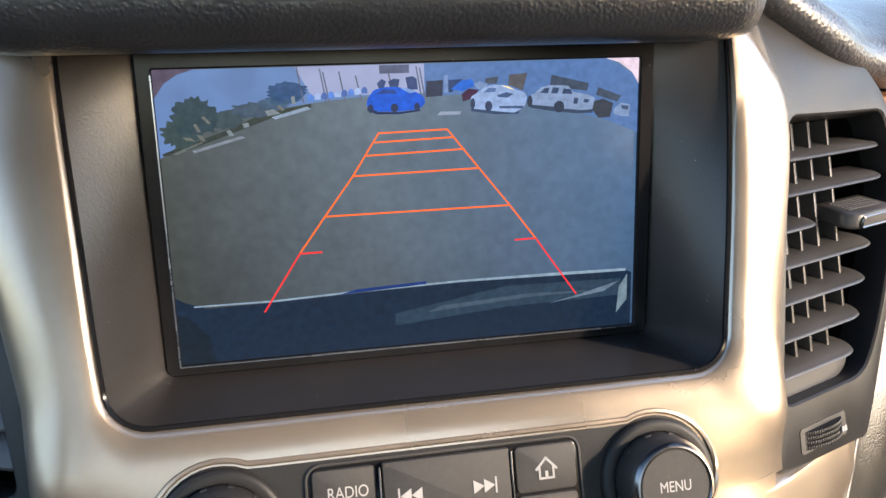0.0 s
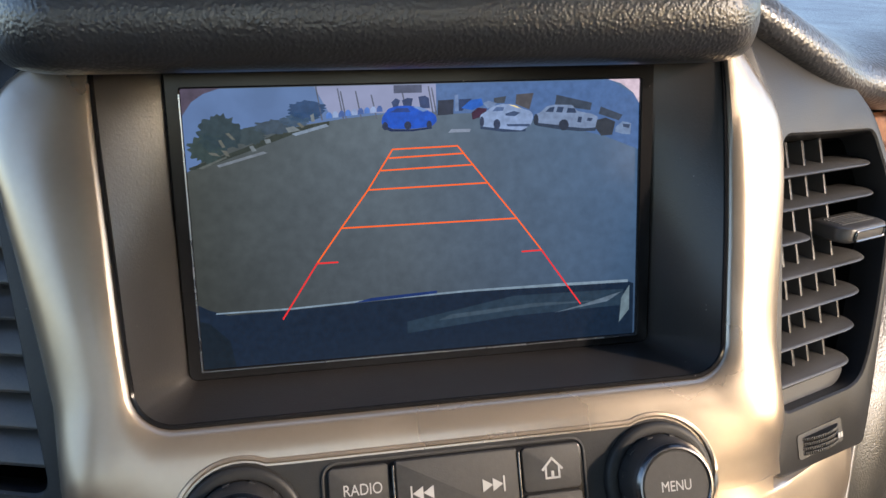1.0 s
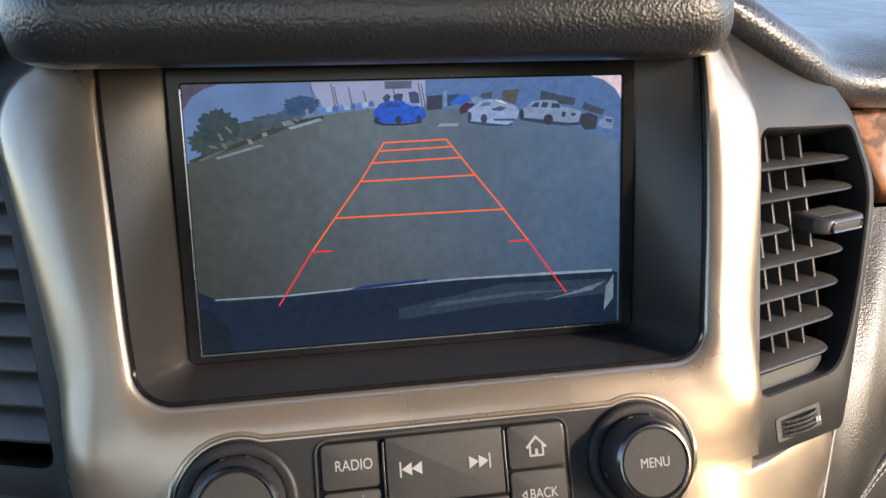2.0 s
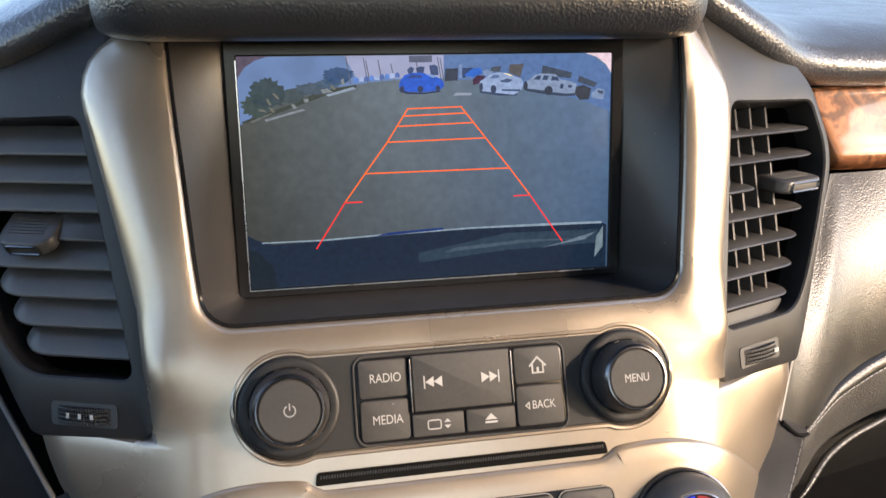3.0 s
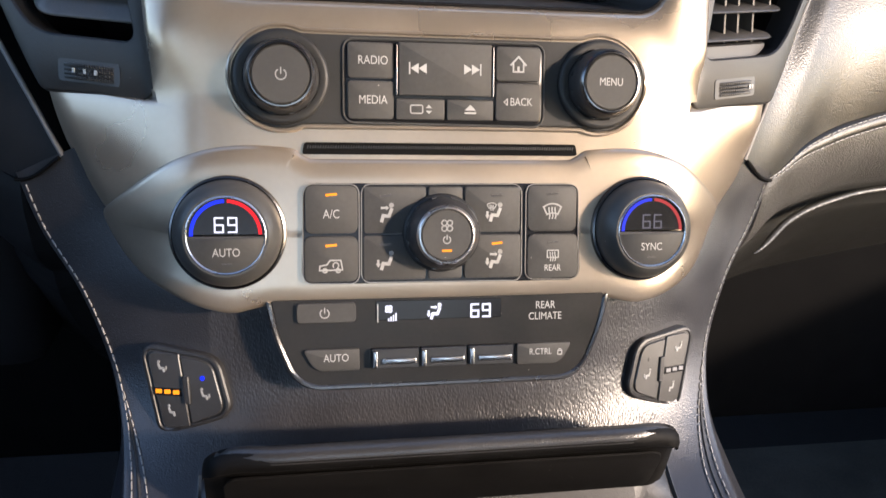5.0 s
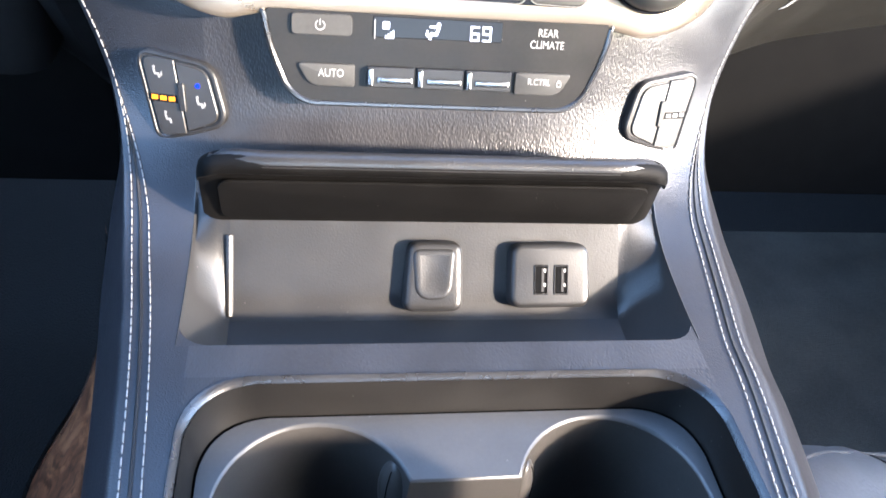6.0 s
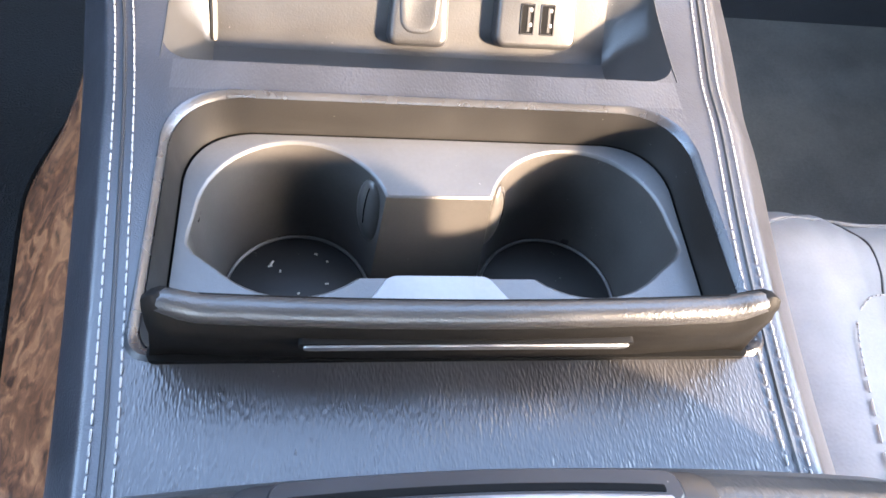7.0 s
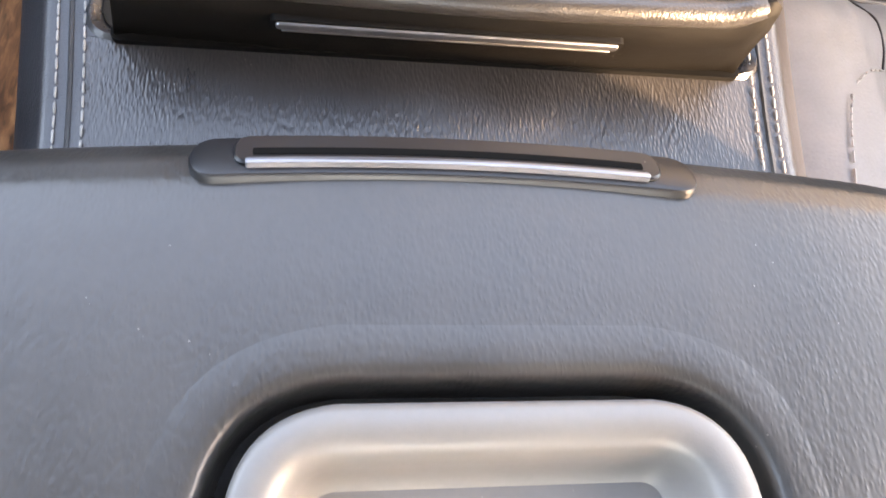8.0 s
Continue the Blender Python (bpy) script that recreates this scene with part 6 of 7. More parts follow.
CUP_L, CUP_R, CUP_Y, CUP_RAD = -0.0555, 0.0640, 0.0825, 0.0385


def cavity(scale_r, slot_in, n=40):
    """Outline of the two cup wells joined by a slot; scale_r: radius."""
    y_front, y_back = 0.0935 - slot_in, 0.052 + slot_in
    def well(cx, s):
        af = math.asin((y_front - CUP_Y) / scale_r)
        ab = math.asin((y_back - CUP_Y) / scale_r)
        # around the outside, from the front joint to the back joint
        out = []
        if s < 0:
            start, end = af, 2 * math.pi + ab
        else:
            start, end = math.pi + (-ab), 3 * math.pi - af
        for k in range(n + 1):
            a = start + (end - start) * k / n
            r = scale_r
            # small finger notch on the outer side
            c = math.pi * 1.12 if s < 0 else -math.pi * 0.12
            d = math.atan2(math.sin(a - c), math.cos(a - c))
            r += 0.0045 * math.exp(-(d / 0.22) ** 2)
            out.append(Vector((cx + r * math.cos(a), CUP_Y + r * math.sin(a))))
        return out
    return well(CUP_L, -1) + well(CUP_R, 1)


def cup_holder():
    t = thing("cup_holder", (0, 0.07, 0.515), "grey plastic tray with two round cup wells", "cup holder")
    y0, y1 = 0.0085, 0.1300
    def rim(d):
        return rpoly([(-HOLE[-1] + d, y0 + d), (HOLE[1] - d, y0 + d), (HOLE[1] - d, y1 - 0.75 * d), (-HOLE[-1] + d, y1 - 0.75 * d)], [0.008, 0.008, 0.026, 0.026], 9)
    def ring_part(name, levels, mat, label):
        part(name, rings(bmesh.new(), [[Vector((p.x, p.y, z)) for p in rim(d)] for d, z in levels], False, False), mat, t, label, 50)
    ring_part("rim", ((-0.0012, 0.6030), (0.0, 0.6046), (0.0012, 0.6040), (0.0030, 0.6010)), RIM, "smooth wrapped rim")
    ring_part("wall", ((0.0030, 0.6020), (0.0045, 0.590), (0.0055, 0.5835)), LINER, "black moulded wall")
    ring_part("gap", ((0.0052, 0.5838), (0.0056, 0.5805), (0.0064, 0.5805), (0.0067, 0.5836)), DEEP, "")
    # tray floor with the joined wells cut out
    bm = bmesh.new()
    edges = []
    for loop in (rim(0.0065), cavity(CUP_RAD + 0.0012, 0.0)):
        vs = [bm.verts.new((p.x, p.y, 0.5835)) for p in loop]
        edges += [bm.edges.new((vs[i - 1], vs[i])) for i in range(len(vs))]
    bmesh.ops.triangle_fill(bm, use_beauty=True, use_dissolve=False, edges=edges)
    part("tray", bm, TRAY, t, "", 20)
    def well_loops(levels):
        return [[Vector((p.x, p.y, z)) for p in cavity(r, i)] for r, i, z in levels]
    part("well_edge", rings(bmesh.new(), well_loops(((CUP_RAD + 0.0012, 0.0, 0.5835), (CUP_RAD + 0.0004, 0.0002, 0.5831), (CUP_RAD, 0.0006, 0.5820))), False, False), TRAY, t, "rounded edge of the wells", 60)
    part("well", rings(bmesh.new(), well_loops(((CUP_RAD, 0.0006, 0.5820), (CUP_RAD - 0.0015, 0.001, 0.555), (CUP_RAD - 0.003, 0.0015, 0.524), (CUP_RAD - 0.004, 0.002, 0.520))), False, True), WELL, t, "deep moulded cup wells", 45)
    for cx, turn in ((CUP_L, 32), (CUP_R, 150)):
        m = Matrix.Translation((cx, CUP_Y, 0.5202))
        mat = part("well_mat", lathe([(0.0325, 0.0), (0.0325, 0.0010), (0.0318, 0.0013), (0.001, 0.0010)], m), LINER, t)
        part("mat_edge", lathe([(0.0342, 0.0), (0.0340, 0.0016), (0.0334, 0.0021), (0.0328, 0.0016), (0.0326, 0.0)], m, cap=False), TRAY, mat)
        # sprung grip: a soft oval swelling of the wall with a slit
        mm = Matrix.Translation((cx, CUP_Y, 0.560)) @ Matrix.Rotation(radians(turn), 4, "Z") @ Matrix.Translation((CUP_RAD - 0.0004, 0, 0))
        def swell(a, b, lift=0.0):
            return mm @ Vector((-(0.0050 + lift) * math.cos(a) * math.cos(b), 0.0085 * math.sin(a) * math.cos(b), 0.0205 * math.sin(b)))
        steps = [radians(-90 + 180 * k / 16) for k in range(17)]
        grip = part("grip_fin", grid(swell, steps, steps), WELL, t, "", 70)
        part("slit", tube([swell(radians(-8), radians(b), 0.0001) for b in range(-10, 66, 8)], 0.00028, 5), DEEP, grip)
    ol = rpoly([(-0.038, 0.022), (0.036, 0.022), (0.018, 0.0480), (-0.020, 0.0480)], 0.003, 5)
    part("divider_flap", prism(bmesh.new(), ol, [(0, 0.578), (0, 0.5915), (0.0006, 0.5927), (0.002, 0.5929)], Matrix()), FLAP, t, "flat divider flap")
    rnd = random.Random(5)
    bm = bmesh.new()
    for _ in range(22):
        a, r, w = rnd.uniform(0, 2 * math.pi), 0.028 * math.sqrt(rnd.random()), rnd.uniform(0.0002, 0.0005)
        mm = Matrix.Translation((CUP_L + r * math.cos(a), CUP_Y + r * math.sin(a), 0.5215)) @ Matrix.Rotation(rnd.uniform(0, 3), 4, "Z")
        rbox((-w * rnd.uniform(1, 5), -w, 0), (w, w, w), w * 0.3, mm, w * 0.3, bm)
    solid("crumbs", bm, CRUMB, "pale crumbs on the floor of a cup well", "crumbs", kind="stuff")
    return t


def tray_lid(holder):
    """Raised rear lid of the cup holder with its bright pull."""
    prof = [(0.0108, 0.6035), (0.0096, 0.6075), (0.0076, 0.6150), (0.0052, 0.624), (0.0043, 0.6315), (0.0060, 0.6340), (0.0065, 0.6372), (0.0095, 0.6395), (0.0135, 0.6385), (0.0155, 0.635), (0.0145, 0.628), (0.0135, 0.615), (0.0140, 0.6035)]
    loops, n = [], 44
    for k in range(n + 1):
        f = -1 + 2 * k / n
        x = 0.0985 * math.copysign(1 - (1 - abs(f)) ** 1.5, f)
        a = abs(x) / 0.0985
        rise = 0.0035 * smooth(0.86, 0.98, a) - 0.002 * smooth(0.98, 1.0, a)
        shrink = 1 - 0.5 * smooth(0.94, 1.0, a)
        row = []
        for y, z in prof:
            taper = 1 + 0.04 * smooth(0.625, 0.598, z)
            row.append(Vector((x * taper + 0.0025, 0.0045 + (y - 0.008) * shrink + 0.003 * a * a, z - 0.001 + rise * smooth(0.610, 0.635, z))))
        loops.append(row)
    t = part("lid", rings(bmesh.new(), loops, True, True), LID, holder, "raised matt black lid", 50)
    pad = []
    for k in range(41):
        f = -1 + 2 * k / 40
        a = abs(f)
        pad.append(Vector((0.0025 + 0.0975 * f, 0.0062 + 0.003 * a * a, 0.6345 + 0.0038 * smooth(0.84, 0.98, a) - 0.001 * smooth(0.97, 1.0, a))))
    part("padded_edge", tube(pad, lambda f: 0.0046 * max(0.25, (1 - abs(2 * f - 1) ** 24)) ** 0.5, 10), PADDING, t, "padded vinyl edge", 60)
    m = Matrix(((1, 0, 0, 0), (0, -0.05, -1, 0.0012), (0, 1, -0.05, 0.6250), (0, 0, 0, 1)))
    m.col[1].xyz = Vector((0, -0.27, 1)).normalized()
    m.col[2].xyz = Vector((1, 0, 0)).cross(m.col[1].xyz)
    ol = rrect(-0.0520, -0.0040, 0.0540, 0.0032, 0.0018)
    part("pull_slot", prism(bmesh.new(), ol, [(0, -0.002), (0, 0.0004), (0.0003, 0.0006)], m), LID, t)
    bm = bmesh.new()
    rbox((-0.0505, -0.0014, 0.0002), (0.0525, 0.0024, 0.0015), 0.0006, m, 0.0012, bm)
    part("pull_bar", bm, BAR, t, "worn bright pull bar")
    bm = bmesh.new()
    rbox((-0.0490, -0.0036, 0.0002), (0.0512, -0.0026, 0.0011), 0.0003, m, 0.0004, bm)
    part("slot_edge", bm, BAR, t)
    # near-black slab at the lid's foot: painted shade below the lid
    bm = bmesh.new()
    ol = rpoly([(-0.1000, 0.0064), (0.1060, 0.0064), (0.1060, 0.0125), (-0.1000, 0.0125)], 0.0025, 5)
    prism(bm, ol, [(0, 0.6030), (0, 0.6050)], Matrix())
    part("lid_foot_shade", bm, DEEP, t)
    return t


def armrest():
    t = thing("armrest", (0, -0.25, 0.603), "padded black leather armrest lid with silver pocket", "armrest")
    # pad: a rounded front nose that bows back toward the sides
    def front(x):
        return -0.0395 - 0.45 * x * x - 5.0 * max(0.0, abs(x) - 0.11) ** 2

    nose = [(0.006, 0.6045), (0.001, 0.609), (-0.0005, 0.616), (0.0002, 0.625), (0.0022, 0.633), (0.0060, 0.6395), (0.0115, 0.6440), (0.0190, 0.6468), (0.030, 0.6482), (0.045, 0.6488), (0.058, 0.6489), (0.071, 0.6489), (0.084, 0.6490), (0.10, 0.6490), (0.12, 0.6489), (0.15, 0.6487), (0.20, 0.648), (0.35, 0.640)]
    xs = [0.155 * math.sin(radians(-90 + 180 * k / 96)) for k in range(97)]
    def pad_point(x, d, z):
        side = 1 - math.sqrt(max(0.0, 1 - smooth(0.118, 0.155, abs(x)) ** 2))
        return Vector((x, front(x) - d, z - (z - 0.600) * side * 0.95))
    nose = [nose[0]] + [q for a, b in zip(nose, nose[1:]) for q in ((a[0] + (b[0] - a[0]) * k / 4, a[1] + (b[1] - a[1]) * k / 4) for k in range(1, 5))]
    loops = [[pad_point(x, d, z) for x in xs] for d, z in nose]
    bm = rings(bmesh.new(), loops, False, False, closed=False)
    def in_pocket(c):
        qx, qy = abs(c.x - 0.001) - 0.035, c.y + 0.1345
        return c.z > 0.62 and (math.hypot(qx, qy) if qx > 0 and qy > 0 else max(qx, qy)) < 0.0335
    for q in bm.verts:
        if in_pocket(q.co):
            q.co.z -= 0.028
    inside = [f for f in bm.faces if f.calc_center_median().z > 0.60 and all(in_pocket(q.co + Vector((0, 0, 0.028))) for q in f.verts)]
    bmesh.ops.delete(bm, geom=inside, context="FACES")
    part("pad", bm, PAD, t, "", 70)
    # latch set into the front edge
    m = Matrix.Translation((-0.0050, -0.0515, 0.6440)) @ Matrix.Rotation(radians(-22), 4, "X")
    # bowed outline: u along the armrest's front, v toward its back and up
    def bow(x):
        return 0.9 * x * x
    def bowed(pts):
        return [Vector((p.x, p.y - bow(p.x))) for p in pts]
    def long_rr(x0, y0, x1, y1, r, n=16):
        base = rrect(x0, y0, x1, y1, r, 6)
        res = []
        for a, b in zip(base, base[1:] + base[:1]):
            res.append(a)
            if (b - a).length > 0.02:
                res += [a.lerp(b, k / n) for k in range(1, n)]
        return res
    ol = bowed(long_rr(-0.0630, -0.0075, 0.0630, 0.0065, 0.006))
    latch = part("latch", prism(bmesh.new(), ol, [(0, -0.006), (0, 0.0008), (0.0005, 0.0016), (0.0014, 0.0019)], m), LATCH, t, "recessed latch with a satin metal bar")
    ol = bowed(long_rr(-0.0530, -0.0050, 0.0530, 0.0055, 0.004))
    part("pull", prism(bmesh.new(), ol, [(0, 0.001), (0, 0.0026), (0.0006, 0.0031)], m), LATCH, latch)
    ol = bowed(long_rr(-0.0500, -0.0056, 0.0490, -0.0036, 0.0008))
    part("chrome_bar", prism(bmesh.new(), ol, [(0, 0.002), (0, 0.0036), (0.0004, 0.0039)], m), PALE_BAR, latch)
    ol = bowed(long_rr(-0.0485, -0.0022, 0.0480, 0.0002, 0.0006))
    part("finger_gap", prism(bmesh.new(), ol, [(0, 0.002), (0, 0.0033)], m), DEEP, latch)
    # silver pocket in the top
    mp = Matrix.Translation((0.0010, -0.1125, 0.6485))
    def pocket_line(d):
        r = 0.022 - d
        return rpoly([(-0.0590 + d, -0.200), (0.0590 - d, -0.200), (0.0570 - d, -d), (-0.0570 + d, -d)], [0.002, 0.002, r, r], 12)

    def ring_of(levels):
        return [[mp @ Vector((p.x, p.y, n)) for p in pocket_line(d)] for d, n in levels]
    part("pocket_groove", rings(bmesh.new(), ring_of([(-0.0172, 0.0004), (-0.0155, 0.0006), (-0.0115, 0.0006), (-0.0090, 0.0005), (-0.0068, 0.0002), (-0.0056, -0.0010), (-0.0049, -0.0034), (-0.0045, -0.0080), (-0.0042, -0.016), (0.001, -0.018)]), False, False), PAD, t)
    part("pocket_rim", rings(bmesh.new(), ring_of([(0, -0.008), (0, 0.0006), (0.0006, 0.0018), (0.0020, 0.0026), (0.0060, 0.0026), (0.0085, 0.0018), (0.0105, -0.0005), (0.0125, -0.005), (0.0140, -0.010), (0.0165, -0.0125)]), False, True), POCKET, t, "satin silver pocket rim and tray")
    return t


console()
bin_lid(cubby())
sockets()
tray_lid(cup_holder())
armrest()


# ---- dashboard ----
def dash_sheet(name, prof, keys, mat, parent, label="", n=50, m=10):
    """Sweep: at each key along x a set of (y, z) points, blended smoothly."""
    cols = len(prof[0])
    loops = []
    for k in range(n + 1):
        t = (len(prof) - 1) * k / n
        row = []
        ks = [spline([(keys[i], *prof[i][c]) for i in range(len(prof))], t) for c in range(cols)]
        for j in range((cols - 1) * m + 1):
            p = spline([tuple(q) for q in ks], j / m)
            row.append(p)
        loops.append(row)
    return part(name, rings(bmesh.new(), loops, False, False, closed=False), mat, parent, label, 60)


def dashboard():
    t = thing("dashboard", (0, 0.6, 0.60), "black grained dashboard with wood trim and stitched panel", "dashboard")
    # padded hood over the display
    sec = [(0.372, 0.9440), (0.330, 0.9420), (0.3125, 0.9415), (0.3030, 0.9440), (0.2975, 0.9530), (0.2985, 0.9650), (0.3080, 0.9760), (0.330, 0.9830), (0.40, 0.990), (0.60, 0.995)]
    loops = []
    n = 48
    for k in range(n + 1):
        f = -1 + 2 * k / n
        x = 0.1330 * math.copysign(1 - (1 - abs(f)) ** 1.8, f) - 0.008
        a = min(1.0, abs(x + 0.008) / 0.1330)
        e = max(0.0, (a - 0.80) / 0.20)
        rnd = 1 - math.sqrt(max(0.0, 1 - e * e))
        row = []
        for y, z in sec:
            cz = 0.962
            yy = y + rnd * 0.034 * smooth(0.38, 0.30, y) + 0.006 * a * a
            zz = z + (cz - z) * rnd * 0.35 * smooth(0.42, 0.31, y)
            row.append(Vector((x, yy, zz)))
        res = []
        for j in range((len(sec) - 1) * 5 + 1):
            res.append(spline([tuple(q) for q in row], j / 5))
        loops.append(res)
    part("display_hood", rings(bmesh.new(), loops, False, False, closed=False), HOOD, t, "padded grained hood above the display", 60)
    # dash top to either side, with a rolled lip that falls away outward
    for s in (1, -1):
        xs = [0.088, 0.125, 0.150, 0.185, 0.225, 0.30, 0.45, 0.80]
        lip = [(0.352, 0.960), (0.350, 0.958), (0.352, 0.948), (0.362, 0.932), (0.380, 0.920), (0.392, 0.917), (0.40, 0.917), (0.42, 0.915)]
        prof = []
        for y, z in lip:
            prof.append([(y + 0.030, z - 0.004), (y + 0.008, z - 0.003), (y - 0.002, z + 0.003), (y - 0.002, z + 0.012), (y + 0.010, z + 0.021), (y + 0.05, z + 0.034), (y + 0.13, z + 0.046), (y + 0.40, 1.0)])
        dash_sheet("dash_top", prof, [s * x for x in xs], DASH, t, "grained dash top with a rolled lip", 60, 5)
    # facing panels on either side of the stack: inner edge slants in toward the console
    for s in (1, -1):
        if s > 0:
            xs = [0.229, 0.232, 0.245, 0.30, 0.45, 0.80]
            loops = []
            for k in range(41):
                f = 5 * k / 40
                row = []
                for q in range(25):
                    ks = []
                    for i, x in enumerate(xs):
                        b = [0.016, 0.003, 0.0, 0.002, 0.006, 0.012][i] + 0.388
                        p = [(b + 0.024, 0.9165), (b + 0.013, 0.9145), (b + 0.0085, 0.907), (b + 0.003, 0.893), (b - 0.001, 0.882), (b - 0.003, 0.873), (b + 0.005, 0.8655)]
                        c = spline(p, q / 4)
                        ks.append((x + 0.36 * (0.915 - c.y), c.x, c.y))
                    row.append(spline(ks, f))
                loops.append(row)
            part("wood_strip", rings(bmesh.new(), loops, False, False, closed=False), WOOD, t, "glossy burl wood strip", 60)
        top = [(0.2465, 0.387, 0.8645), (0.262, 0.388, 0.8645), (0.30, 0.389, 0.8655), (0.36, 0.391, 0.867), (0.50, 0.396, 0.868), (0.80, 0.41, 0.870)]
        seam = [(0.1735, 0.3095, 0.7520), (0.1975, 0.3200, 0.7375), (0.2330, 0.3420, 0.7530), (0.2720, 0.3560, 0.7630), (0.3300, 0.3700, 0.7680), (0.50, 0.392, 0.772), (0.80, 0.41, 0.775)]
        def face_panel(u, v):
            a = spline(top, 5 * u)
            # the lower edge: corner cut first, then the seam
            b = spline(seam, 6 * u)
            p = a.lerp(b, v)
            p.y -= 0.006 * math.sin(math.pi * v) * smooth(0.0, 0.15, u)
            return Vector((s * p.x, p.y, p.z))
        us = [(k / 60) ** 1.6 for k in range(61)]
        vs = [k / 24 for k in range(25)]
        loops = []
        for v in vs:
            e = face_panel(0, v)
            row = [e + Vector((s * -0.0015, 0.050, 0)), e + Vector((s * -0.0018, 0.004, 0)), e + Vector((s * -0.0010, 0.0010, 0))]
            loops.append(row + [face_panel(u, v) for u in us])
        # left copy is painted darker in place of the shade there
        part("leather_panel", rings(bmesh.new(), loops, False, False, closed=False), PANEL if s > 0 else MATT_SHADE, t, "grained leather panel" if s > 0 else "", 60)
        part("edge_piping", tube([face_panel(0, 0.3 + 0.7 * k / 20) + Vector((s * -0.0012, -0.0004, 0)) for k in range(21)], 0.0013, 8), PIPING, t, "thin grey piping", 60)
        def spread_out(f):
            return 0.12 + 0.88 * smooth(0.0, 0.42, f)
        line = [spline(seam, 1 + 5 * (k / 400) ** 1.3) for k in range(401)]
        line = [Vector((s * p.x, p.y, p.z)) for p in line]
        if s > 0:
            part("seam_roll", tube([p + Vector((0, 0.0015, -0.006 * spread_out(k / 100))) for k, p in enumerate(line[::4])], lambda f: 0.0056 * spread_out(f), 10), PANEL, t, "", 60)
            for dz in (-0.0010, -0.0085):
                bm = bmesh.new()
                pts = [p + Vector((0, 0.0010 - 0.0052 * spread_out(k / 400), dz * spread_out(k / 400))) for k, p in enumerate(line)]
                i = 0
                while i + 1 < len(pts):
                    j, run = i, 0.0
                    while j + 1 < len(pts) and run < 0.0040:
                        run += (pts[j + 1] - pts[j]).length
                        j += 1
                    tube([pts[i], pts[i].lerp(pts[j], 0.4), pts[i].lerp(pts[j], 0.75)], 0.00042, 5, bm)
                    i = j
                    if run < 0.0030:
                        break
                part("stitching", bm, THREAD, t, "pale double stitching")
        part("joint_gap", tube([Vector((s * p.x, p.y - 0.0018, p.z - 0.0004)) for p in (spline(seam, k / 8) for k in range(9))], 0.0011, 6), DEEP, t)
        # lower dash falling away below the seam; its sunlit band is coloured lighter
        keys = [(0.004, -0.003), (0.002, -0.011), (0.0025, -0.022), (0.006, -0.038), (0.014, -0.052), (0.030, -0.066)]
        below = [(0.030, -0.066), (0.034, -0.078), (0.040, -0.090), (0.075, -0.135), (0.14, -0.20), (0.22, -0.25)]
        for name, ks, mat, label in (("lower_panel", keys, LOWER, "coarse-grained lower dash panel"), ("glove_box", below, PANEL, "dark glove box front")):
            loops = [[p + Vector((0, q.x, q.y)) for q in (spline(ks, 5 * k / 24) for k in range(25))] for p in [line[0] + Vector((-s * 0.040, 0.022, -0.004)), line[0] + Vector((-s * 0.012, 0.008, -0.001))] + line[::8]]
            # left copies take the shade-dark black instead of their own materials
            part(name, rings(bmesh.new(), loops, False, False, closed=False), mat if s > 0 else MATT_SHADE, t, label if s > 0 else "", 60)
        if s > 0:
            lip = [Vector((p.x + 0.02, p.y + 0.026, p.z - 0.0600 - 0.008 * k / 50)) for k, p in enumerate(line[::8])]
            part("glove_box_lip", tube(lip, lambda f: 0.0004 + 0.0020 * smooth(0.0, 0.2, f), 8), PANEL, t, "raised edge of the glove box", 60)
    # near-black sheets behind the vents and the stack, standing for deep shade
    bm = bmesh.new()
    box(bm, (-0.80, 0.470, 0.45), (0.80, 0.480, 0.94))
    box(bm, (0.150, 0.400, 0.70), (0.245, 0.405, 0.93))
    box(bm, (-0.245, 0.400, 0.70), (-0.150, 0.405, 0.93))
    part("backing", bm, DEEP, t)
    return t


def start_button():
    m = Matrix(((1, 0, 0, -0.2160), (0, 0.30, -0.954, 0.372), (0, 0.954, 0.30, 0.762), (0, 0, 0, 1)))
    t = thing("start_button", (-0.216, 0.372, 0.745), "round black start button with a grey rim", "button")
    part("rim", lathe([(0.0190, -0.010), (0.0190, 0.002), (0.0180, 0.0032), (0.0160, 0.0028), (0.0155, 0.0)], m, cap=False), RECESS, t)
    part("face", lathe([(0.0155, 0.0), (0.0152, 0.0012), (0.0140, 0.0016), (0.0005, 0.0014)], m), GLOSS, t)
    bm = bmesh.new()
    for q in (0.004, 0.0, -0.004):
        stroke(bm, [(-0.006, q), (0.008, q)], 0.0012, m, 0.0016)
    part("print", bm, WHITE, t)
    panel = bmesh.new()
    rbox((-0.34, 0.362, 0.60), (-0.213, 0.43, 0.80), 0.01, None, 0.02, panel)
    return t, panel


dashboard()
_, knee = start_button()
kp = thing("knee_panel", (-0.28, 0.40, 0.60), "black plastic panel beside the steering column", "dashboard panel")
# colour darkened to stand for the shaded driver's footwell
part("panel", knee, MATT_SHADE, kp)
part("edge_trim", rbox((-0.34, 0.3595, 0.792), (-0.2145, 0.364, 0.797), 0.001, None, 0.001), BLACK, kp)


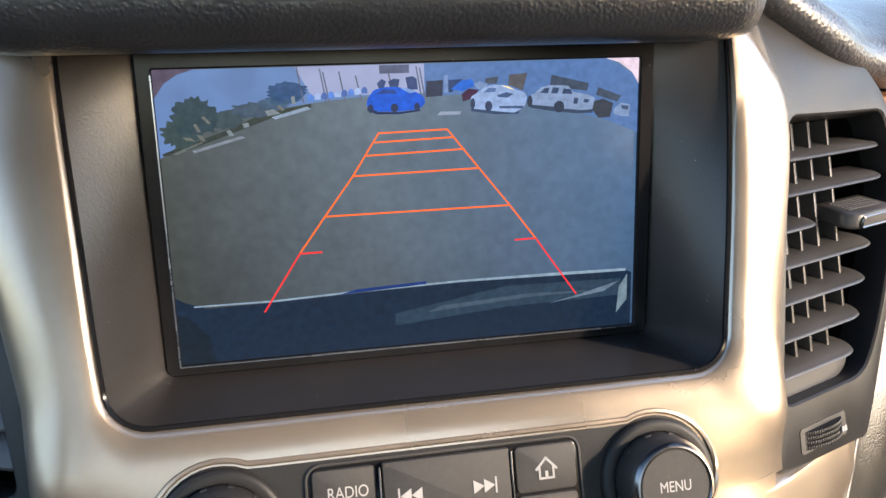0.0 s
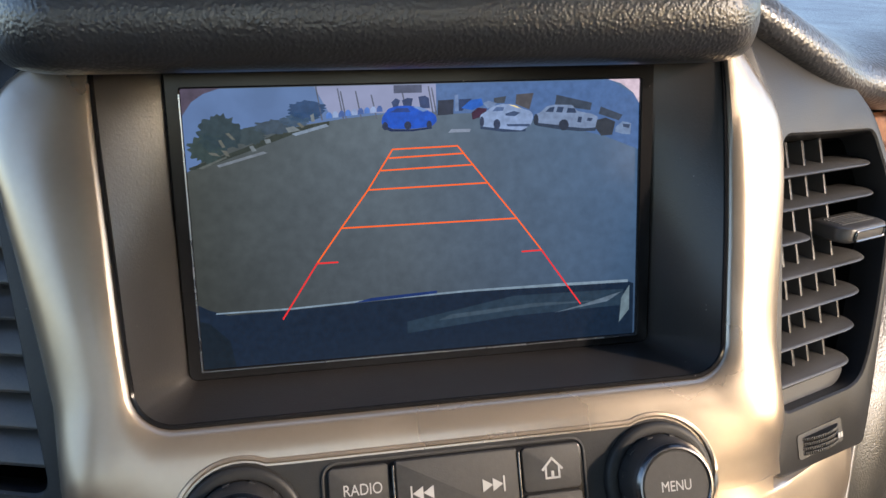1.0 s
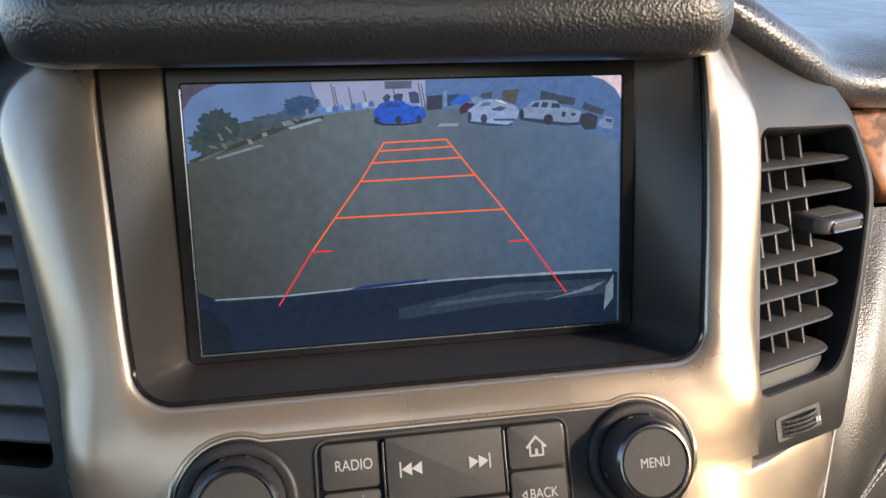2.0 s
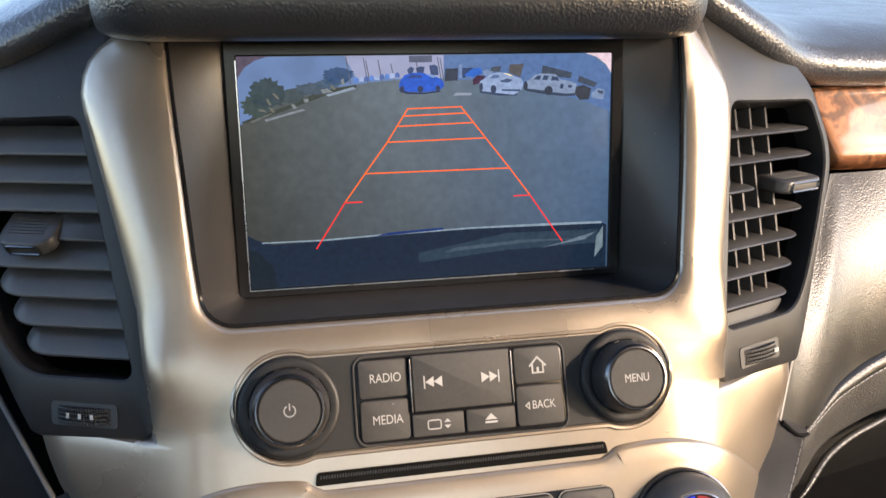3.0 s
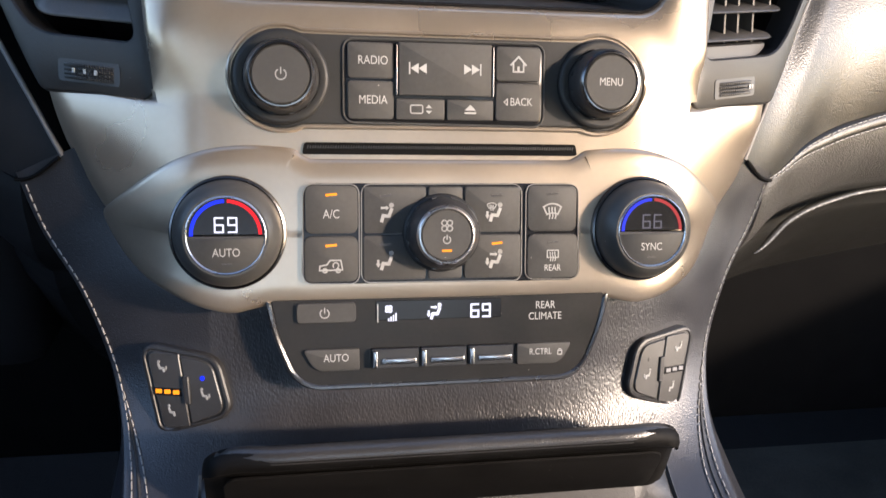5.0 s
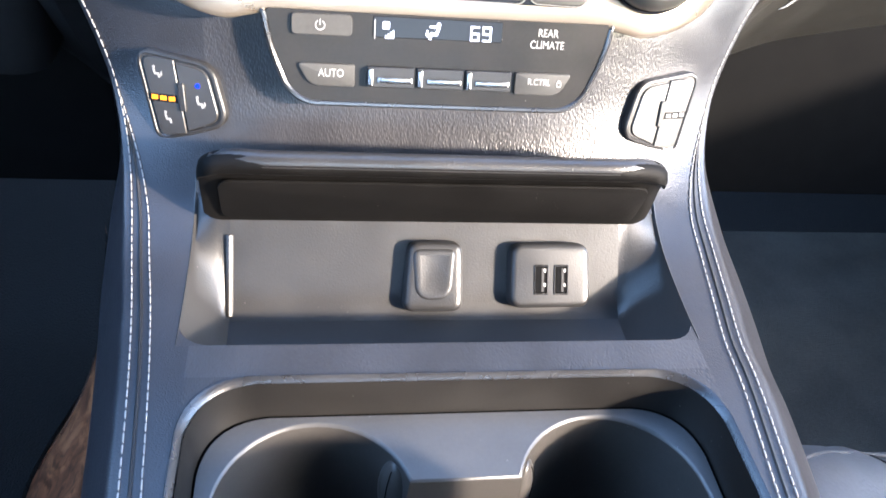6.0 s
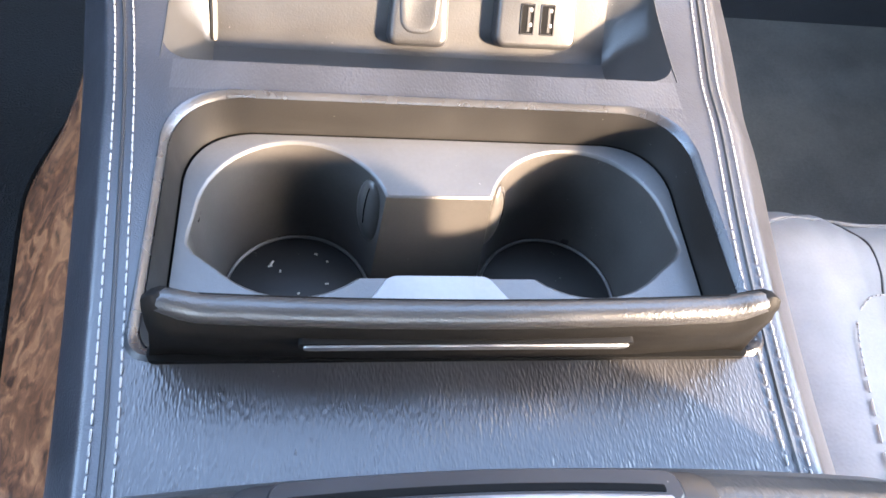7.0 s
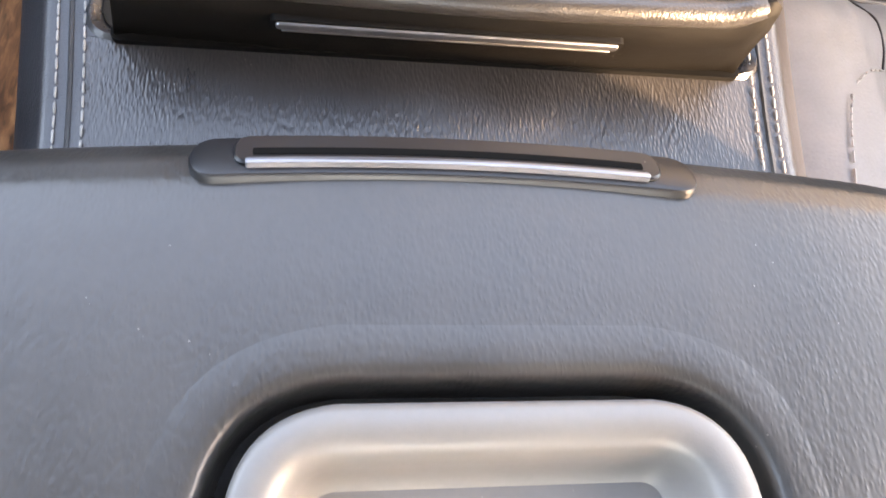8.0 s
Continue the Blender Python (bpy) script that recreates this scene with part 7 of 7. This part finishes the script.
# ---- passenger seat ----
def seat(s, back=0.0):
    t = thing("front_seat", (s * 0.46, -0.15, 0.28), "grey leather front seat with stitched seams", "seat", "front seats")
    x0, x1 = 0.190, 0.700
    yf = 0.208
    def top(x, y):
        a = min(1.0, max(0.0, (x - x0) / (x1 - x0)))
        e = max(0.0, 1 - a / 0.13)
        e2 = max(0.0, (a - 0.87) / 0.13)
        z = 0.475 - 0.055 * (1 - math.sqrt(max(0, 1 - e * e))) - 0.055 * (1 - math.sqrt(max(0, 1 - e2 * e2)))
        g = max(0.0, (y - (yf - 0.06)) / 0.06)
        z -= 0.07 * (1 - math.sqrt(max(0.0, 1 - g * g)))
        z -= 0.006 * math.exp(-((x - 0.272) / 0.004) ** 2) + 0.012 * smooth(0.272, 0.31, x) * smooth(0.66, 0.60, x)
        z -= 0.03 * smooth(0.1, -0.4, y)
        return Vector((s * x, y, z))
    us = [x0 + (x1 - x0) * (k / 60) for k in range(61)]
    vs = [yf - 0.0005 - 0.06 * (1 - math.cos(math.pi / 2 * k / 10)) * 1.0 for k in range(11)] + [yf - 0.06 - 0.02 * k for k in range(1, 27)]
    loops = [[Vector((s * x, v, 0.30)) if i == 0 else top(x, v) for x in us] for i, v in enumerate([vs[0]] + vs)]
    bm = rings(bmesh.new(), loops, False, False, closed=False)
    for x in (x0, x1):
        rings(bm, [[top(x, v) for v in vs], [Vector((s * x, v, 0.28)) for v in vs]], False, False, closed=False)
    part("cushion", bm, SEAT, t, "grey leather cushion", 60)
    # reclined backrest behind the view, unseen, added to cut sun on the console
    def rest(u, v, d):
        w = 0.205 * (1 - 0.03 * v - 0.06 * smooth(0.85, 1.0, v))
        bolster = 0.035 * smooth(0.7, 0.95, abs(u)) - d * 0.11 * math.sqrt(max(0.0, 1 - u ** 6))
        n = Vector((0, 0.855, 0.518))
        p = Vector((s * (0.395 + u * w), -0.34 - 0.30 * v, 0.46 + 0.39 * v))
        return p + n * bolster
    us2 = [math.sin(radians(-90 + 180 * k / 32)) for k in range(33)]
    vs2 = [k / 16 for k in range(17)]
    bm = rings(bmesh.new(), [[rest(u, v, 0) for u in us2] + [rest(u, v, 1) for u in reversed(us2)] for v in vs2], True, True)
    part("backrest", bm, SEAT, t, "unseen grey leather backrest", 60)
    line = [top(0.335, 0.126), top(0.303, 0.119), top(0.282, 0.111), top(0.2715, 0.1006), top(0.264, 0.090), top(0.2595, 0.075), top(0.2555, 0.053), top(0.2487, 0.005)] + [top(0.247, -0.02 - 0.03 * k) for k in range(8)]
    pts = curve([tuple(p + Vector((0, 0, 0.0012))) for p in line], 160)
    bm = bmesh.new()
    i = 0
    while i + 2 < len(pts):
        tube([pts[i], pts[i + 1], pts[i + 2]], 0.0007, 5, bm)
        i += 3
    part("stitching", bm, THREAD, t)
    cord = curve([tuple(p + Vector((0, 0, 0.0006))) for p in [top(0.214, 0.150), top(0.232, 0.166), top(0.247, 0.1740), top(0.2687, 0.1785), top(0.2927, 0.1795), top(0.327, 0.182), top(0.40, 0.183)]], 40)
    part("piping", tube(cord, 0.0013, 6), PIPING, t)
    crease = curve([tuple(p + Vector((0, 0, 0.0001))) for p in [top(0.2927, 0.179), top(0.303, 0.170), top(0.309, 0.158), top(0.307, 0.137), top(0.300, 0.119)]], 24)
    part("seam", tube(crease, 0.0009, 5), BLACK, t)
    t.location.y -= back
    return t


seat(1)
seat(-1, 0.15)


# ---- cabin ----
def wall_box(name, lo, hi, mat, label, category="wall"):
    bm = bmesh.new()
    box(bm, lo, hi)
    return solid(name, bm, mat, label, category, kind="structure")


FLOOR_Z = 0.27
wall_box("floor", (-0.80, -2.2, FLOOR_Z - 0.04), (0.80, 1.0, FLOOR_Z), CARPET, "black carpeted cabin floor", "floor")
bm = rbox((0.225, 0.02, FLOOR_Z), (0.70, 0.62, FLOOR_Z + 0.012), 0.004, None, 0.05)
solid("floor_mat", bm, MAT_RUBBER, "dark worn floor mat in the passenger footwell", "floor mat")
# opening heights chosen by where the sun's edge falls on the stack
WIN_TOP, SILL = 1.298, 0.75


def side_wall(s, name):
    """Unseen door side of the cabin; window openings and raked pillars placed to shape the light."""
    x0, x1 = (0.78, 0.84) if s > 0 else (-0.84, -0.78)
    sill, top = (SILL, WIN_TOP) if s > 0 else (0.87, 1.47)
    across = Matrix(((0, 0, 1, 0), (1, 0, 0, 0), (0, 1, 0, 0), (0, 0, 0, 1)))
    bm = bmesh.new()
    box(bm, (x0, -2.2, FLOOR_Z - 0.04), (x1, 1.0, sill))
    box(bm, (x0, -2.2, top), (x1, 1.0, 1.52))
    box(bm, (x0, 0.72, sill), (x1, 0.80, top))

    # pillar rake set to shade the tray lid and leave the bin sunlit
    def edge(z):
        return -0.510 - 0.7 * (1.2375 - z)
    back = -2.2 if s > 0 else edge(sill) - 0.25
    prism(bm, [Vector((back, sill)), Vector((edge(sill), sill)), Vector((edge(top), top)), Vector((back, top))], [(0, x0), (0, x1)], across, True)
    if s < 0:
        box(bm, (x0, -2.2, sill), (x1, -1.9, top))
    return solid(name, bm, SHELL, "unseen dark door side, openings cut to shape the light", "wall", kind="structure")


side_wall(1, "wall_right")
side_wall(-1, "wall_left")
bm = bmesh.new()
box(bm, (-0.84, -2.24, FLOOR_Z - 0.04), (0.84, -2.2, 0.95))
box(bm, (-0.84, -2.24, 0.95), (-0.68, -2.2, 1.44))
box(bm, (0.68, -2.24, 0.95), (0.84, -2.2, 1.44))
solid("wall_rear", bm, SHELL, "dark lining below the rear window opening", "wall", kind="structure")
# sheet out of view, added to bounce sunlight up into the cabin
wall_box("ground", (-80, -80, -0.42), (80, 80, -0.40), ASPHALT, "unseen asphalt ground added for bounced light", "ground")
wall_box("wall_front", (-0.84, 1.0, FLOOR_Z - 0.04), (0.84, 1.04, 1.02), SHELL, "dark bulkhead below the windscreen")
# unseen roof; its front edge limits the sky light on the console
bm = bmesh.new()
box(bm, (-0.84, -2.24, 1.50), (0.84, 0.08, 1.55))
solid("ceiling", bm, ROOF, "unseen pale headliner that shapes the fill light", "ceiling", kind="structure")
